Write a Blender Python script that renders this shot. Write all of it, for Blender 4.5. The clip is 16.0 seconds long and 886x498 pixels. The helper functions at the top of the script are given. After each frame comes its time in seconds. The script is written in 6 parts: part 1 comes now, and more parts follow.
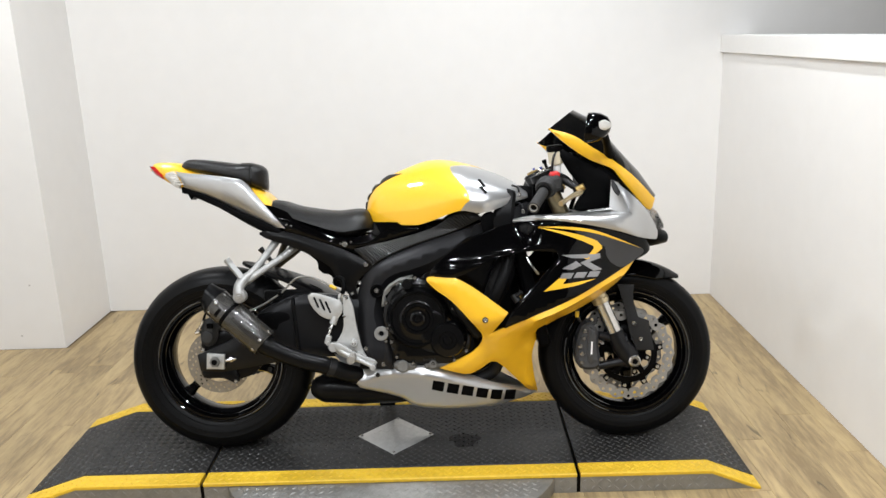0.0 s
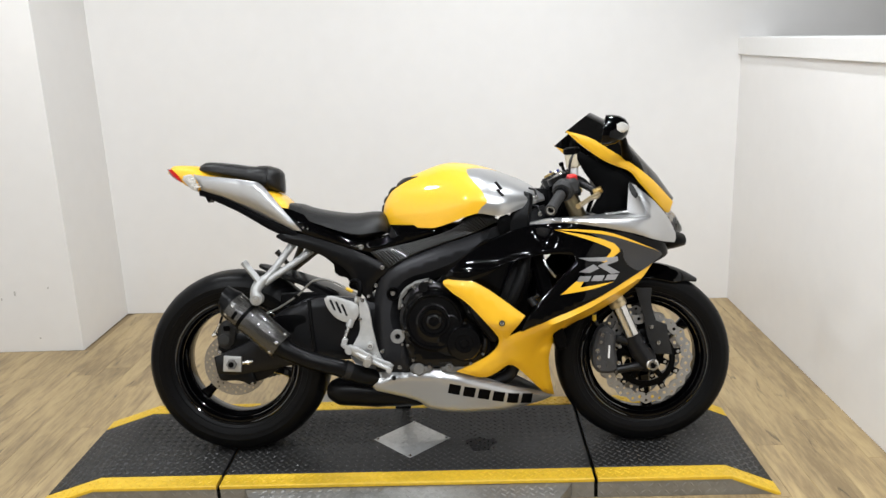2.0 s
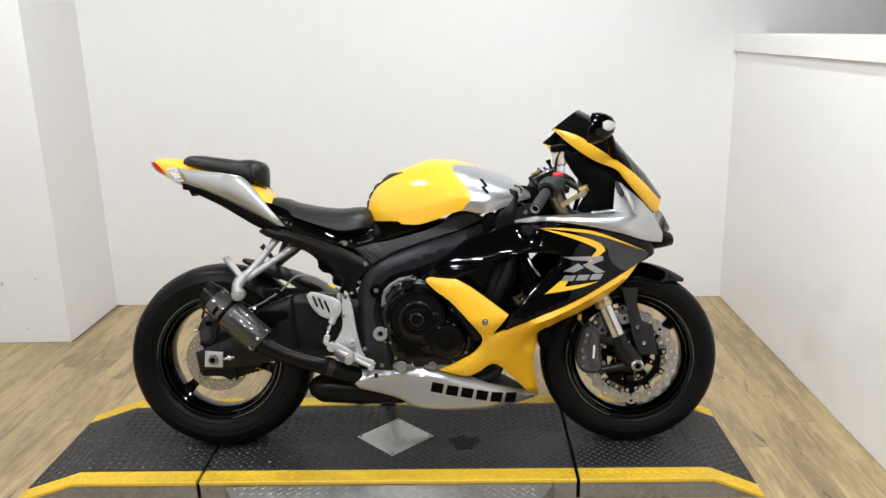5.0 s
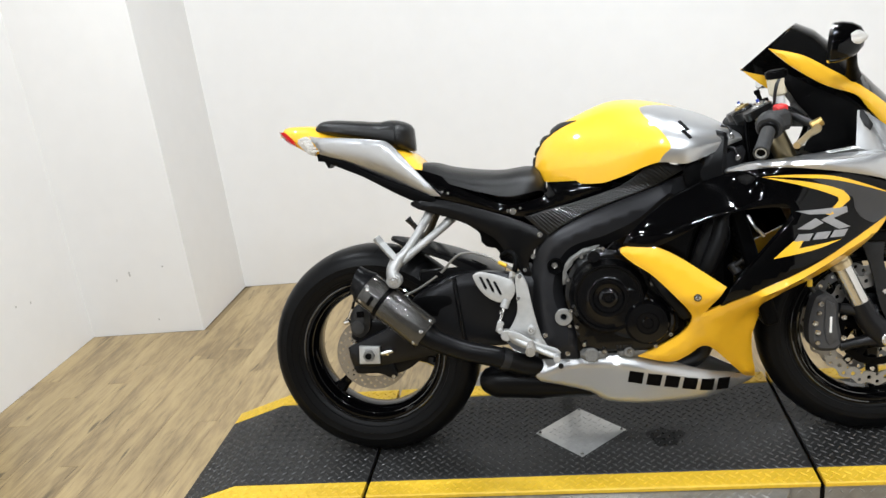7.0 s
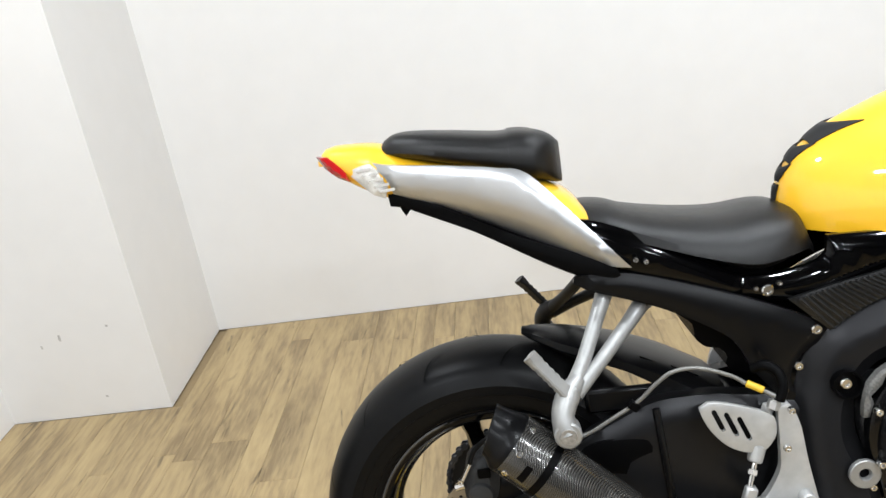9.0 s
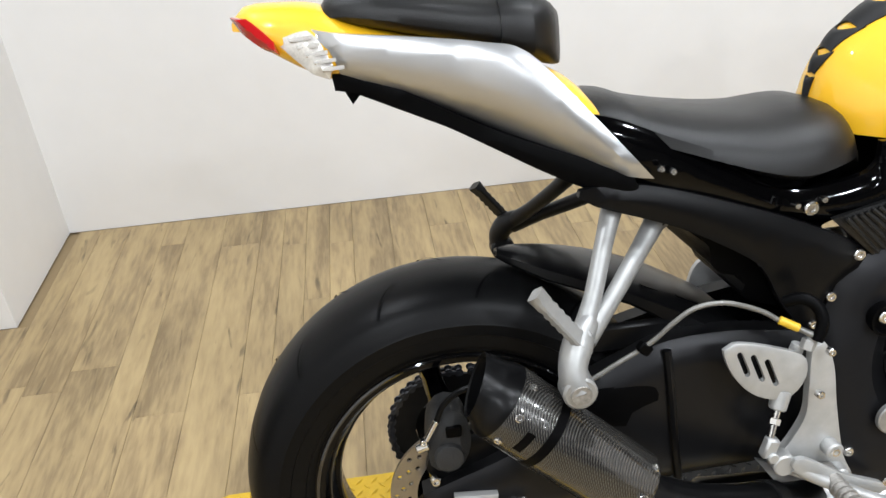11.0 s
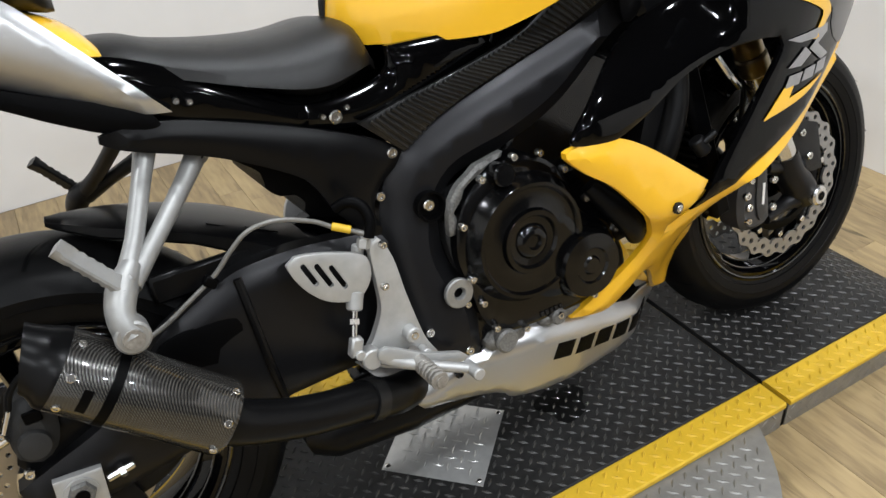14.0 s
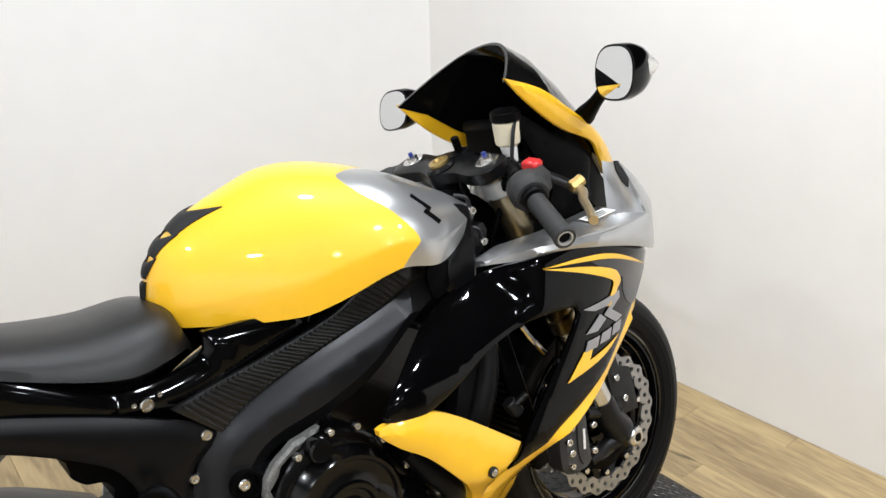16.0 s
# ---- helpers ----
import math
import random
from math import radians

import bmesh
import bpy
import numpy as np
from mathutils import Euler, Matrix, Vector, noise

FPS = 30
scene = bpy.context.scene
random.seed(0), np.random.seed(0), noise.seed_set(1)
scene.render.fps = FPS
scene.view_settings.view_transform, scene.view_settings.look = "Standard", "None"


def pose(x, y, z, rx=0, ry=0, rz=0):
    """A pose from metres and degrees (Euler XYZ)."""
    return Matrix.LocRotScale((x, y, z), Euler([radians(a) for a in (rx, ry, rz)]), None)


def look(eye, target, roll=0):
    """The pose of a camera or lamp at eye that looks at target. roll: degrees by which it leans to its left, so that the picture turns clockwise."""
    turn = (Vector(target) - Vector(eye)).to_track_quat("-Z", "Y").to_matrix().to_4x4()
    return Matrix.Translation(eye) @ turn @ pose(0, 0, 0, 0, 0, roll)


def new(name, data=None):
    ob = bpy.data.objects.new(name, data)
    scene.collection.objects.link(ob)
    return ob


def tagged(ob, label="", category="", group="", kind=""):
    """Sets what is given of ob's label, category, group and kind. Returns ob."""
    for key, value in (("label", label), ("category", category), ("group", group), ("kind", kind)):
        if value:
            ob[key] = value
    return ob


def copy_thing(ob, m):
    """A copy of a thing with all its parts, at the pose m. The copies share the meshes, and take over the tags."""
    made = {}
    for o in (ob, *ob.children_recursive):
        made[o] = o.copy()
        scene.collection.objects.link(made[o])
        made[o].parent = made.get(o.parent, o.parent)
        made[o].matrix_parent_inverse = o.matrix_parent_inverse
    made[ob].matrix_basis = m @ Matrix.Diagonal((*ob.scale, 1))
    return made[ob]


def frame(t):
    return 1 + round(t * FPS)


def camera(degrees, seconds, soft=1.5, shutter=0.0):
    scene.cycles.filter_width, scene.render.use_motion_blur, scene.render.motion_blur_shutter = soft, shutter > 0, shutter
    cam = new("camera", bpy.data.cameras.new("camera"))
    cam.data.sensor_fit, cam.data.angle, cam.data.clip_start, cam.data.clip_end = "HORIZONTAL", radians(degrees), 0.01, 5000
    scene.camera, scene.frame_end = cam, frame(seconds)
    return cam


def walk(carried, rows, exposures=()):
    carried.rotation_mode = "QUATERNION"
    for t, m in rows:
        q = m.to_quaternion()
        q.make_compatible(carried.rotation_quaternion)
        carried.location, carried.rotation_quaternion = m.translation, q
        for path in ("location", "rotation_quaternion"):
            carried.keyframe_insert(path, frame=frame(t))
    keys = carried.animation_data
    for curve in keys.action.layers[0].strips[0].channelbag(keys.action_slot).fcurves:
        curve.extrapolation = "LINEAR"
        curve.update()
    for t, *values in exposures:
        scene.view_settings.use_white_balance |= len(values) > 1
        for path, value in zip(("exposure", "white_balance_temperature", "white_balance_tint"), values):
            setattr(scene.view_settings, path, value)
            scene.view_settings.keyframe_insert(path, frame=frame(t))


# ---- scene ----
cam = camera(58.0, 16.0)
PATH = [
    (0, (0.114, -2.554, 1.45), (0.09, -0.623, 0.929), -1.9),
    (0.5, (0.104, -2.551, 1.443), (0.048, -0.621, 0.919), -1.9),
    (1, (0.104, -2.552, 1.446), (0.05, -0.623, 0.921), -1.9),
    (1.5, (0.101, -2.551, 1.445), (0.05, -0.621, 0.924), -2.0),
    (2, (0.106, -2.549, 1.445), (0.047, -0.616, 0.935), -2.1),
    (2.5, (0.107, -2.545, 1.445), (0.043, -0.613, 0.933), -2.3),
    (3, (0.109, -2.531, 1.442), (0.057, -0.602, 0.916), -2.7),
    (3.2, (0.119, -2.548, 1.417), (0.062, -0.611, 0.924), -2.5),
    (5.3, (0.161, -2.516, 1.455), (0.094, -0.591, 0.915), -1.3),
    (5.5, (0.151, -2.52, 1.448), (0.057, -0.599, 0.897), -1.3),
    (6, (0.154, -2.475, 1.434), (-0.123, -0.593, 0.816), -0.7),
    (6.5, (0.04, -2.321, 1.4), (-0.351, -0.459, 0.784), -4.5),
    (7, (-0.095, -2.107, 1.403), (-0.409, -0.234, 0.773), -7.5),
    (7.5, (-0.211, -1.807, 1.364), (-0.587, 0.06, 0.752), -5.4),
    (8, (-0.371, -1.561, 1.327), (-0.804, 0.283, 0.684), -6.8),
    (8.5, (-0.54, -1.346, 1.372), (-0.739, 0.517, 0.673), -9.4),
    (8.7, (-0.575, -1.247, 1.373), (-0.766, 0.609, 0.653), -9.2),
    (10.8, (-0.756, -0.815, 1.33), (-0.619, 0.917, 0.339), -5.2),
    (11, (-0.774, -0.82, 1.285), (-0.621, 0.885, 0.252), -4.1),
    (11.2, (-0.801, -0.828, 1.266), (-0.62, 0.825, 0.155), -3.2),
    (11.5, (-0.784, -0.837, 1.223), (-0.621, 0.722, -0.02), -1.0),
    (12, (-0.78, -0.863, 1.165), (-0.586, 0.556, -0.231), 2.3),
    (12.5, (-0.768, -0.868, 1.168), (-0.55, 0.598, -0.175), -1.1),
    (13, (-0.7, -0.879, 1.196), (-0.339, 0.66, -0.029), -3.2),
    (13.5, (-0.634, -0.906, 1.205), (-0.038, 0.612, 0.047), -3.8),
    (14, (-0.583, -0.934, 1.218), (0.191, 0.541, 0.111), -4.5),
    (14.5, (-0.543, -0.958, 1.244), (0.395, 0.509, 0.259), -5.1),
    (15, (-0.506, -0.968, 1.285), (0.536, 0.505, 0.421), -3.5),
    (15.5, (-0.494, -0.967, 1.318), (0.629, 0.481, 0.516), -0.9),
    (16, (-0.497, -0.983, 1.348), (0.655, 0.495, 0.651), -1.0),
]
EXPOSURES = [(0.0, -0.15, 6450, 10), (2.5, -0.26, 6420, 10), (5.5, -0.19, 6350, 10), (6.5, -0.04, 6300, 9), (7.5, -0.08, 6300, 9), (8.5, 0.0, 6300, 9), (11.0, -0.03, 6300, 10), (12.0, -0.26, 6300, 10), (13.0, -0.34, 6300, 9), (14.0, -0.34, 6350, 10), (15.0, -0.24, 6400, 10), (16.0, -0.15, 6380, 10)]
walk(cam, [(t, look(eye, target, roll)) for t, eye, target, roll in PATH], EXPOSURES)

DECK = 0.07           # height of the platform's deck above the floor
LEAN = -10.5          # the motorcycle leans on its stand, away from the walk
CEILING = 2.75

# ---- world and lamps ----
world = bpy.data.worlds.new("world")
scene.world = world
world.use_nodes = True
world.node_tree.nodes["Background"].inputs[0].default_value = (0.9, 0.92, 1.0, 1)
world.node_tree.nodes["Background"].inputs[1].default_value = 0.02


# ---- materials ----
def material(name, colour, rough=0.5, metal=0.0, vary=0.06, scale=14.0, bump=0.0, bump_scale=180.0, coat=0.0, stretch=(1, 1, 1), spec=0.5, rvary=0.12, coat_rough=0.03):
    """A procedural surface: base colour with two scales of variation, uneven gloss and fine relief."""
    m = bpy.data.materials.new(name)
    m.use_nodes = True
    nt = m.node_tree
    b = nt.nodes["Principled BSDF"]
    b.inputs["Metallic"].default_value = metal
    b.inputs["Coat Weight"].default_value = coat
    b.inputs["Coat Roughness"].default_value = coat_rough
    b.inputs["Specular IOR Level"].default_value = spec
    co = nt.nodes.new("ShaderNodeTexCoord")
    mp = nt.nodes.new("ShaderNodeMapping")
    mp.inputs["Scale"].default_value = stretch
    nt.links.new(co.outputs["Object"], mp.inputs["Vector"])
    big, fine = nt.nodes.new("ShaderNodeTexNoise"), nt.nodes.new("ShaderNodeTexNoise")
    big.inputs["Scale"].default_value, fine.inputs["Scale"].default_value = scale * 0.25, scale * 4
    big.inputs["Detail"].default_value, fine.inputs["Detail"].default_value = 4, 5
    for n in (big, fine):
        nt.links.new(mp.outputs["Vector"], n.inputs["Vector"])
    add = nt.nodes.new("ShaderNodeMath")
    add.operation = "ADD"
    nt.links.new(big.outputs["Fac"], add.inputs[0])
    nt.links.new(fine.outputs["Fac"], add.inputs[1])
    span = nt.nodes.new("ShaderNodeMapRange")
    span.inputs["From Min"].default_value, span.inputs["From Max"].default_value = 0.6, 1.4
    span.inputs["To Min"].default_value, span.inputs["To Max"].default_value = 1 - vary, 1 + vary
    nt.links.new(add.outputs[0], span.inputs["Value"])
    hue = nt.nodes.new("ShaderNodeHueSaturation")
    hue.inputs["Color"].default_value = (*colour, 1)
    nt.links.new(span.outputs[0], hue.inputs["Value"])
    nt.links.new(hue.outputs[0], b.inputs["Base Color"])
    gloss = nt.nodes.new("ShaderNodeMapRange")
    gloss.inputs["From Min"].default_value, gloss.inputs["From Max"].default_value = 0.3, 0.7
    gloss.inputs["To Min"].default_value, gloss.inputs["To Max"].default_value = max(rough * (1 - rvary), 0.01), min(rough * (1 + rvary), 1)
    nt.links.new(big.outputs["Fac"], gloss.inputs["Value"])
    nt.links.new(gloss.outputs[0], b.inputs["Roughness"])
    if bump:
        grain = nt.nodes.new("ShaderNodeTexNoise")
        grain.inputs["Scale"].default_value, grain.inputs["Detail"].default_value = bump_scale, 4
        nt.links.new(mp.outputs["Vector"], grain.inputs["Vector"])
        rel = nt.nodes.new("ShaderNodeBump")
        rel.inputs["Strength"].default_value, rel.inputs["Distance"].default_value = bump, 0.002
        nt.links.new(grain.outputs["Fac"], rel.inputs["Height"])
        nt.links.new(rel.outputs["Normal"], b.inputs["Normal"])
    return m


def carbon(name, dark, light, cell, rough=0.22, along=(1, 0, 0)):
    """Woven fibre under lacquer: fine slanting bands of two dark tones, broken crosswise."""
    m = material(name, dark, rough, coat=0.6, vary=0.1)
    nt = m.node_tree
    b = nt.nodes["Principled BSDF"]
    co = nt.nodes.new("ShaderNodeTexCoord")
    mp = nt.nodes.new("ShaderNodeMapping")
    q = Vector(along).normalized().to_track_quat("X", "Y").inverted().to_euler()
    mp.inputs["Rotation"].default_value = q
    bands, cross = nt.nodes.new("ShaderNodeTexWave"), nt.nodes.new("ShaderNodeTexWave")
    for w, d, s in ((bands, "DIAGONAL", 0.63 / cell), (cross, "X", 0.314 / cell)):
        w.wave_type, w.bands_direction = "BANDS", d
        w.inputs["Scale"].default_value = s
        nt.links.new(mp.outputs["Vector"], w.inputs["Vector"])
    nt.links.new(co.outputs["Object"], mp.inputs["Vector"])
    mul = nt.nodes.new("ShaderNodeMath")
    mul.operation = "MULTIPLY_ADD"
    mul.inputs[2].default_value = 0.0
    half = nt.nodes.new("ShaderNodeMapRange")
    half.inputs["To Min"].default_value = 0.45
    nt.links.new(cross.outputs["Fac"], half.inputs["Value"])
    nt.links.new(bands.outputs["Fac"], mul.inputs[0])
    nt.links.new(half.outputs[0], mul.inputs[1])
    mix = nt.nodes.new("ShaderNodeMix")
    mix.data_type = "RGBA"
    mix.inputs["A"].default_value, mix.inputs["B"].default_value = (*dark, 1), (*light, 1)
    nt.links.new(mul.outputs[0], mix.inputs["Factor"])
    nt.links.new(mix.outputs["Result"], b.inputs["Base Color"])
    rel = nt.nodes.new("ShaderNodeBump")
    rel.inputs["Strength"].default_value, rel.inputs["Distance"].default_value = 0.12, 0.001
    nt.links.new(mul.outputs[0], rel.inputs["Height"])
    nt.links.new(rel.outputs["Normal"], b.inputs["Normal"])
    b.inputs["Metallic"].default_value = 0.3
    return m


def clear(name, colour, rough=0.03, ior=1.45):
    m = bpy.data.materials.new(name)
    m.use_nodes = True
    b = m.node_tree.nodes["Principled BSDF"]
    b.inputs["Base Color"].default_value = (*colour, 1)
    b.inputs["Roughness"].default_value = rough
    b.inputs["IOR"].default_value = ior
    b.inputs["Transmission Weight"].default_value = 1.0
    return m


def planks_material():
    """Rustic vinyl board: tan and grey streaks along the board, dark knots, each board its own tone."""
    m = material("vinyl_plank", (0.36, 0.27, 0.17), 0.42, bump=0.12, bump_scale=60, vary=0.1, stretch=(1, 0.12, 1))
    nt = m.node_tree
    b = nt.nodes["Principled BSDF"]
    info, co = nt.nodes.new("ShaderNodeObjectInfo"), nt.nodes.new("ShaderNodeTexCoord")
    shift = nt.nodes.new("ShaderNodeVectorMath")
    shift.operation = "MULTIPLY_ADD"
    seed = nt.nodes.new("ShaderNodeCombineXYZ")
    for k, f in enumerate((37.0, 61.0, 5.0)):
        mul = nt.nodes.new("ShaderNodeMath")
        mul.operation, mul.inputs[1].default_value = "MULTIPLY", f
        nt.links.new(info.outputs["Random"], mul.inputs[0])
        nt.links.new(mul.outputs[0], seed.inputs[k])
    shift.inputs[1].default_value = (1, 0.14, 1)
    nt.links.new(co.outputs["Object"], shift.inputs[0])
    nt.links.new(seed.outputs[0], shift.inputs[2])
    streak, cloud, knot = (nt.nodes.new("ShaderNodeTexNoise") for _ in range(3))
    streak.inputs["Scale"].default_value, streak.inputs["Detail"].default_value = 85, 10
    cloud.inputs["Scale"].default_value, cloud.inputs["Detail"].default_value = 12.5, 6
    cloud.inputs["Distortion"].default_value = 0.35
    knot.inputs["Scale"].default_value, knot.inputs["Detail"].default_value = 24, 3
    knot.inputs["Distortion"].default_value = 1.2
    for n in (streak, cloud, knot):
        nt.links.new(shift.outputs[0], n.inputs["Vector"])
    tone = nt.nodes.new("ShaderNodeValToRGB")
    stops = ((0.40, (0.225, 0.160, 0.080)), (0.49, (0.302, 0.219, 0.112)), (0.55, (0.372, 0.272, 0.136)), (0.67, (0.44, 0.328, 0.165)))
    tone.color_ramp.elements[0].position, tone.color_ramp.elements[0].color = stops[0][0], (*stops[0][1], 1)
    tone.color_ramp.elements[1].position, tone.color_ramp.elements[1].color = stops[3][0], (*stops[3][1], 1)
    for p, c in stops[1:3]:
        tone.color_ramp.elements.new(p).color = (*c, 1)
    mix = nt.nodes.new("ShaderNodeMath")
    mix.operation = "MULTIPLY_ADD"
    mix.inputs[1].default_value, mix.inputs[2].default_value = 0.66, 0.0
    nt.links.new(cloud.outputs["Fac"], mix.inputs[0])
    half = nt.nodes.new("ShaderNodeMath")
    half.operation, half.inputs[1].default_value = "MULTIPLY", 0.4
    nt.links.new(streak.outputs["Fac"], half.inputs[0])
    nt.links.new(half.outputs[0], mix.inputs[2])
    nt.links.new(mix.outputs[0], tone.inputs["Fac"])
    dark = nt.nodes.new("ShaderNodeMapRange")
    dark.inputs["From Min"].default_value, dark.inputs["From Max"].default_value = 0.63, 0.74
    dark.inputs["To Min"].default_value, dark.inputs["To Max"].default_value = 1.0, 0.35
    nt.links.new(knot.outputs["Fac"], dark.inputs["Value"])
    own = nt.nodes.new("ShaderNodeMapRange")
    own.inputs["To Min"].default_value, own.inputs["To Max"].default_value = 0.93, 1.06
    nt.links.new(info.outputs["Random"], own.inputs["Value"])
    val = nt.nodes.new("ShaderNodeMath")
    val.operation = "MULTIPLY"
    nt.links.new(dark.outputs[0], val.inputs[0])
    nt.links.new(own.outputs[0], val.inputs[1])
    hue = nt.nodes.new("ShaderNodeHueSaturation")
    nt.links.new(tone.outputs["Color"], hue.inputs["Color"])
    nt.links.new(val.outputs[0], hue.inputs["Value"])
    nt.links.new(hue.outputs[0], b.inputs["Base Color"])
    return m


def glowing(name, colour, strength):
    m = bpy.data.materials.new(name)
    m.use_nodes = True
    b = m.node_tree.nodes["Principled BSDF"]
    b.inputs["Base Color"].default_value = (0.8, 0.8, 0.8, 1)
    b.inputs["Emission Color"].default_value = (*colour, 1)
    b.inputs["Emission Strength"].default_value = strength
    return m


YELLOW = material("yellow_paint", (0.87, 0.48, 0.009), 0.5, coat=0.9, vary=0.02, rvary=0.1, coat_rough=0.02)
SILVER = material("silver_paint", (0.49, 0.493, 0.496), 0.32, metal=0.82, coat=0.4, vary=0.015, rvary=0.03, coat_rough=0.03)
GREYPAINT = material("grey_paint", (0.036, 0.036, 0.038), 0.34, metal=0.5, coat=0.4, vary=0.04)
GLOSS = material("black_gloss", (0.001, 0.001, 0.0012), 0.06, spec=0.15, coat=0.09, vary=0.05)
WHEELBLACK = material("wheel_black", (0.0012, 0.0012, 0.0014), 0.06, spec=0.16, coat=0.12, vary=0.05)
POLISHED = material("polished_black_rim", (0.002, 0.002, 0.0022), 0.05, spec=0.6, coat=0.8, vary=0.05)
SATIN = material("black_satin", (0.0035, 0.0035, 0.0038), 0.3, spec=0.15, vary=0.1, rvary=0.06)
FRAMEGREY = material("frame_black", (0.018, 0.018, 0.0195), 0.33, metal=0.6, spec=0.35, vary=0.03, rvary=0.03)
SWINGBLACK = material("swingarm_black", (0.013, 0.013, 0.014), 0.32, metal=0.5, spec=0.3, vary=0.06, rvary=0.1)
CALIPER = material("grey_anodised", (0.055, 0.055, 0.057), 0.5, metal=0.35, spec=0.4, vary=0.12, bump=0.08, bump_scale=300)
PLASTIC = material("black_plastic", (0.0015, 0.0015, 0.0017), 0.42, spec=0.05, vary=0.12, bump=0.15, bump_scale=600)
PADGREY = material("grey_black_rubber", (0.014, 0.014, 0.0145), 0.5, spec=0.25, vary=0.15, bump=0.2, bump_scale=500)
ENGINE = material("engine_black", (0.002, 0.002, 0.0022), 0.15, spec=0.32, vary=0.12, rvary=0.3, bump=0.04, bump_scale=300)
DARKMETAL = material("dark_metal", (0.03, 0.03, 0.031), 0.42, metal=0.8, vary=0.15, bump=0.1, bump_scale=200)
RUBBER = material("tyre_rubber", (0.0032, 0.0032, 0.0034), 0.38, spec=0.11, vary=0.18, bump=0.1, bump_scale=350)
GRIP = material("grip_rubber", (0.03, 0.03, 0.03), 0.6, spec=0.25, vary=0.2, bump=0.4, bump_scale=700)
CAST = material("bare_casting", (0.15, 0.148, 0.14), 0.55, metal=0.4, vary=0.6, scale=70, bump=0.35, bump_scale=260)
RUST = material("dull_rusty_steel", (0.33, 0.315, 0.29), 0.5, metal=0.6, vary=0.4, scale=50, bump=0.2, bump_scale=300)
VINYL = material("seat_vinyl", (0.005, 0.0048, 0.0047), 0.36, spec=0.34, vary=0.1, bump=0.22, bump_scale=900)
ALU = material("satin_aluminium", (0.45, 0.45, 0.44), 0.46, metal=0.5, vary=0.14, bump=0.05, bump_scale=300)
FORGED = material("forged_alloy", (0.33, 0.33, 0.322), 0.42, metal=0.6, vary=0.18, bump=0.06, bump_scale=300)
STEEL = material("polished_steel", (0.66, 0.65, 0.63), 0.2, metal=1.0, vary=0.06)
BRONZE = material("bronze_anodised", (0.26, 0.215, 0.13), 0.3, metal=0.9, vary=0.08)
DISC = material("brake_disc_steel", (0.34, 0.312, 0.27), 0.38, metal=0.95, vary=0.1, stretch=(1, 1, 1))
ROTOR = material("worn_rotor_steel", (0.36, 0.356, 0.35), 0.42, metal=0.9, vary=0.15)
CHAINSTEEL = material("blued_chain", (0.085, 0.09, 0.105), 0.35, metal=0.8, vary=0.3, scale=60)
HOSE = material("braided_hose", (0.2, 0.195, 0.18), 0.45, metal=0.5, vary=0.25, scale=120)
CARBON = carbon("carbon_weave", (0.008, 0.0075, 0.007), (0.085, 0.081, 0.073), 0.0037, 0.25, (0.81, -0.1, -0.57))
RIBBED = carbon("carbon_print", (0.003, 0.003, 0.003), (0.016, 0.016, 0.016), 0.006, 0.35)
RIBBED.node_tree.nodes["Principled BSDF"].inputs["Coat Weight"].default_value = 0.08
LENS = clear("clear_lens", (0.95, 0.93, 0.9), 0.06)
REDLENS = material("red_lens", (0.38, 0.008, 0.01), 0.12, coat=0.8, vary=0.1)
AMBER = material("clear_lens_facets", (0.62, 0.6, 0.56), 0.12, metal=0.15, coat=0.9, vary=0.25, scale=90)
LOGO = material("dark_chrome_print", (0.3, 0.3, 0.31), 0.3, metal=0.6, coat=0.4, vary=0.1)
SMOKE = material("smoked_screen", (0.003, 0.003, 0.003), 0.06, spec=0.3, coat=0.25, vary=0.02)
MIRROR = material("mirror_glass", (0.75, 0.76, 0.77), 0.02, metal=1.0, vary=0.0)
CREAM = material("cream_plastic", (0.62, 0.56, 0.42), 0.35, vary=0.08)
RED = material("red_switch", (0.55, 0.02, 0.02), 0.4, vary=0.05)
WHITE = material("white_label", (0.75, 0.75, 0.74), 0.5, vary=0.04)
GOLD = material("pale_gold_anodised", (0.55, 0.455, 0.29), 0.3, metal=0.85, vary=0.1)
BRASS = material("brass_fitting", (0.45, 0.32, 0.12), 0.35, metal=0.9, vary=0.1)
BLUE = material("blue_anodised", (0.05, 0.08, 0.35), 0.3, metal=0.8, vary=0.05)
MAT = material("black_rubber_mat", (0.019, 0.0187, 0.0183), 0.42, spec=0.22, vary=0.6, scale=14, bump=0.15, bump_scale=220)
OILWET = material("oil_wet_rubber", (0.005, 0.005, 0.005), 0.4, spec=0.1, vary=0.3)
WETTREAD = material("oil_wet_tread", (0.006, 0.006, 0.006), 0.2, spec=1.0, coat=0.6, vary=0.2)
# worn gloss; paler than the mat to paint the light its tread tops catch
MATTREAD = material("lit_worn_mat_tread", (0.034, 0.0335, 0.0325), 0.3, spec=0.5, vary=0.3, scale=12, bump=0.06, bump_scale=220)
MATYELLOW = material("yellow_mat_edge", (0.66, 0.42, 0.022), 0.5, vary=0.14, scale=16, bump=0.12, bump_scale=220)
TREADPLATE = material("aluminium_tread_plate", (0.27, 0.265, 0.25), 0.46, metal=0.65, vary=0.22, scale=12, bump=0.1, bump_scale=120)
BRIGHTPLATE = material("bright_tread_plate", (0.5, 0.5, 0.49), 0.36, metal=0.65, vary=0.14, scale=16, bump=0.1, bump_scale=120)
SCUFF = material("wall_scuff", (0.5, 0.48, 0.455), 0.7, vary=0.3, scale=200)
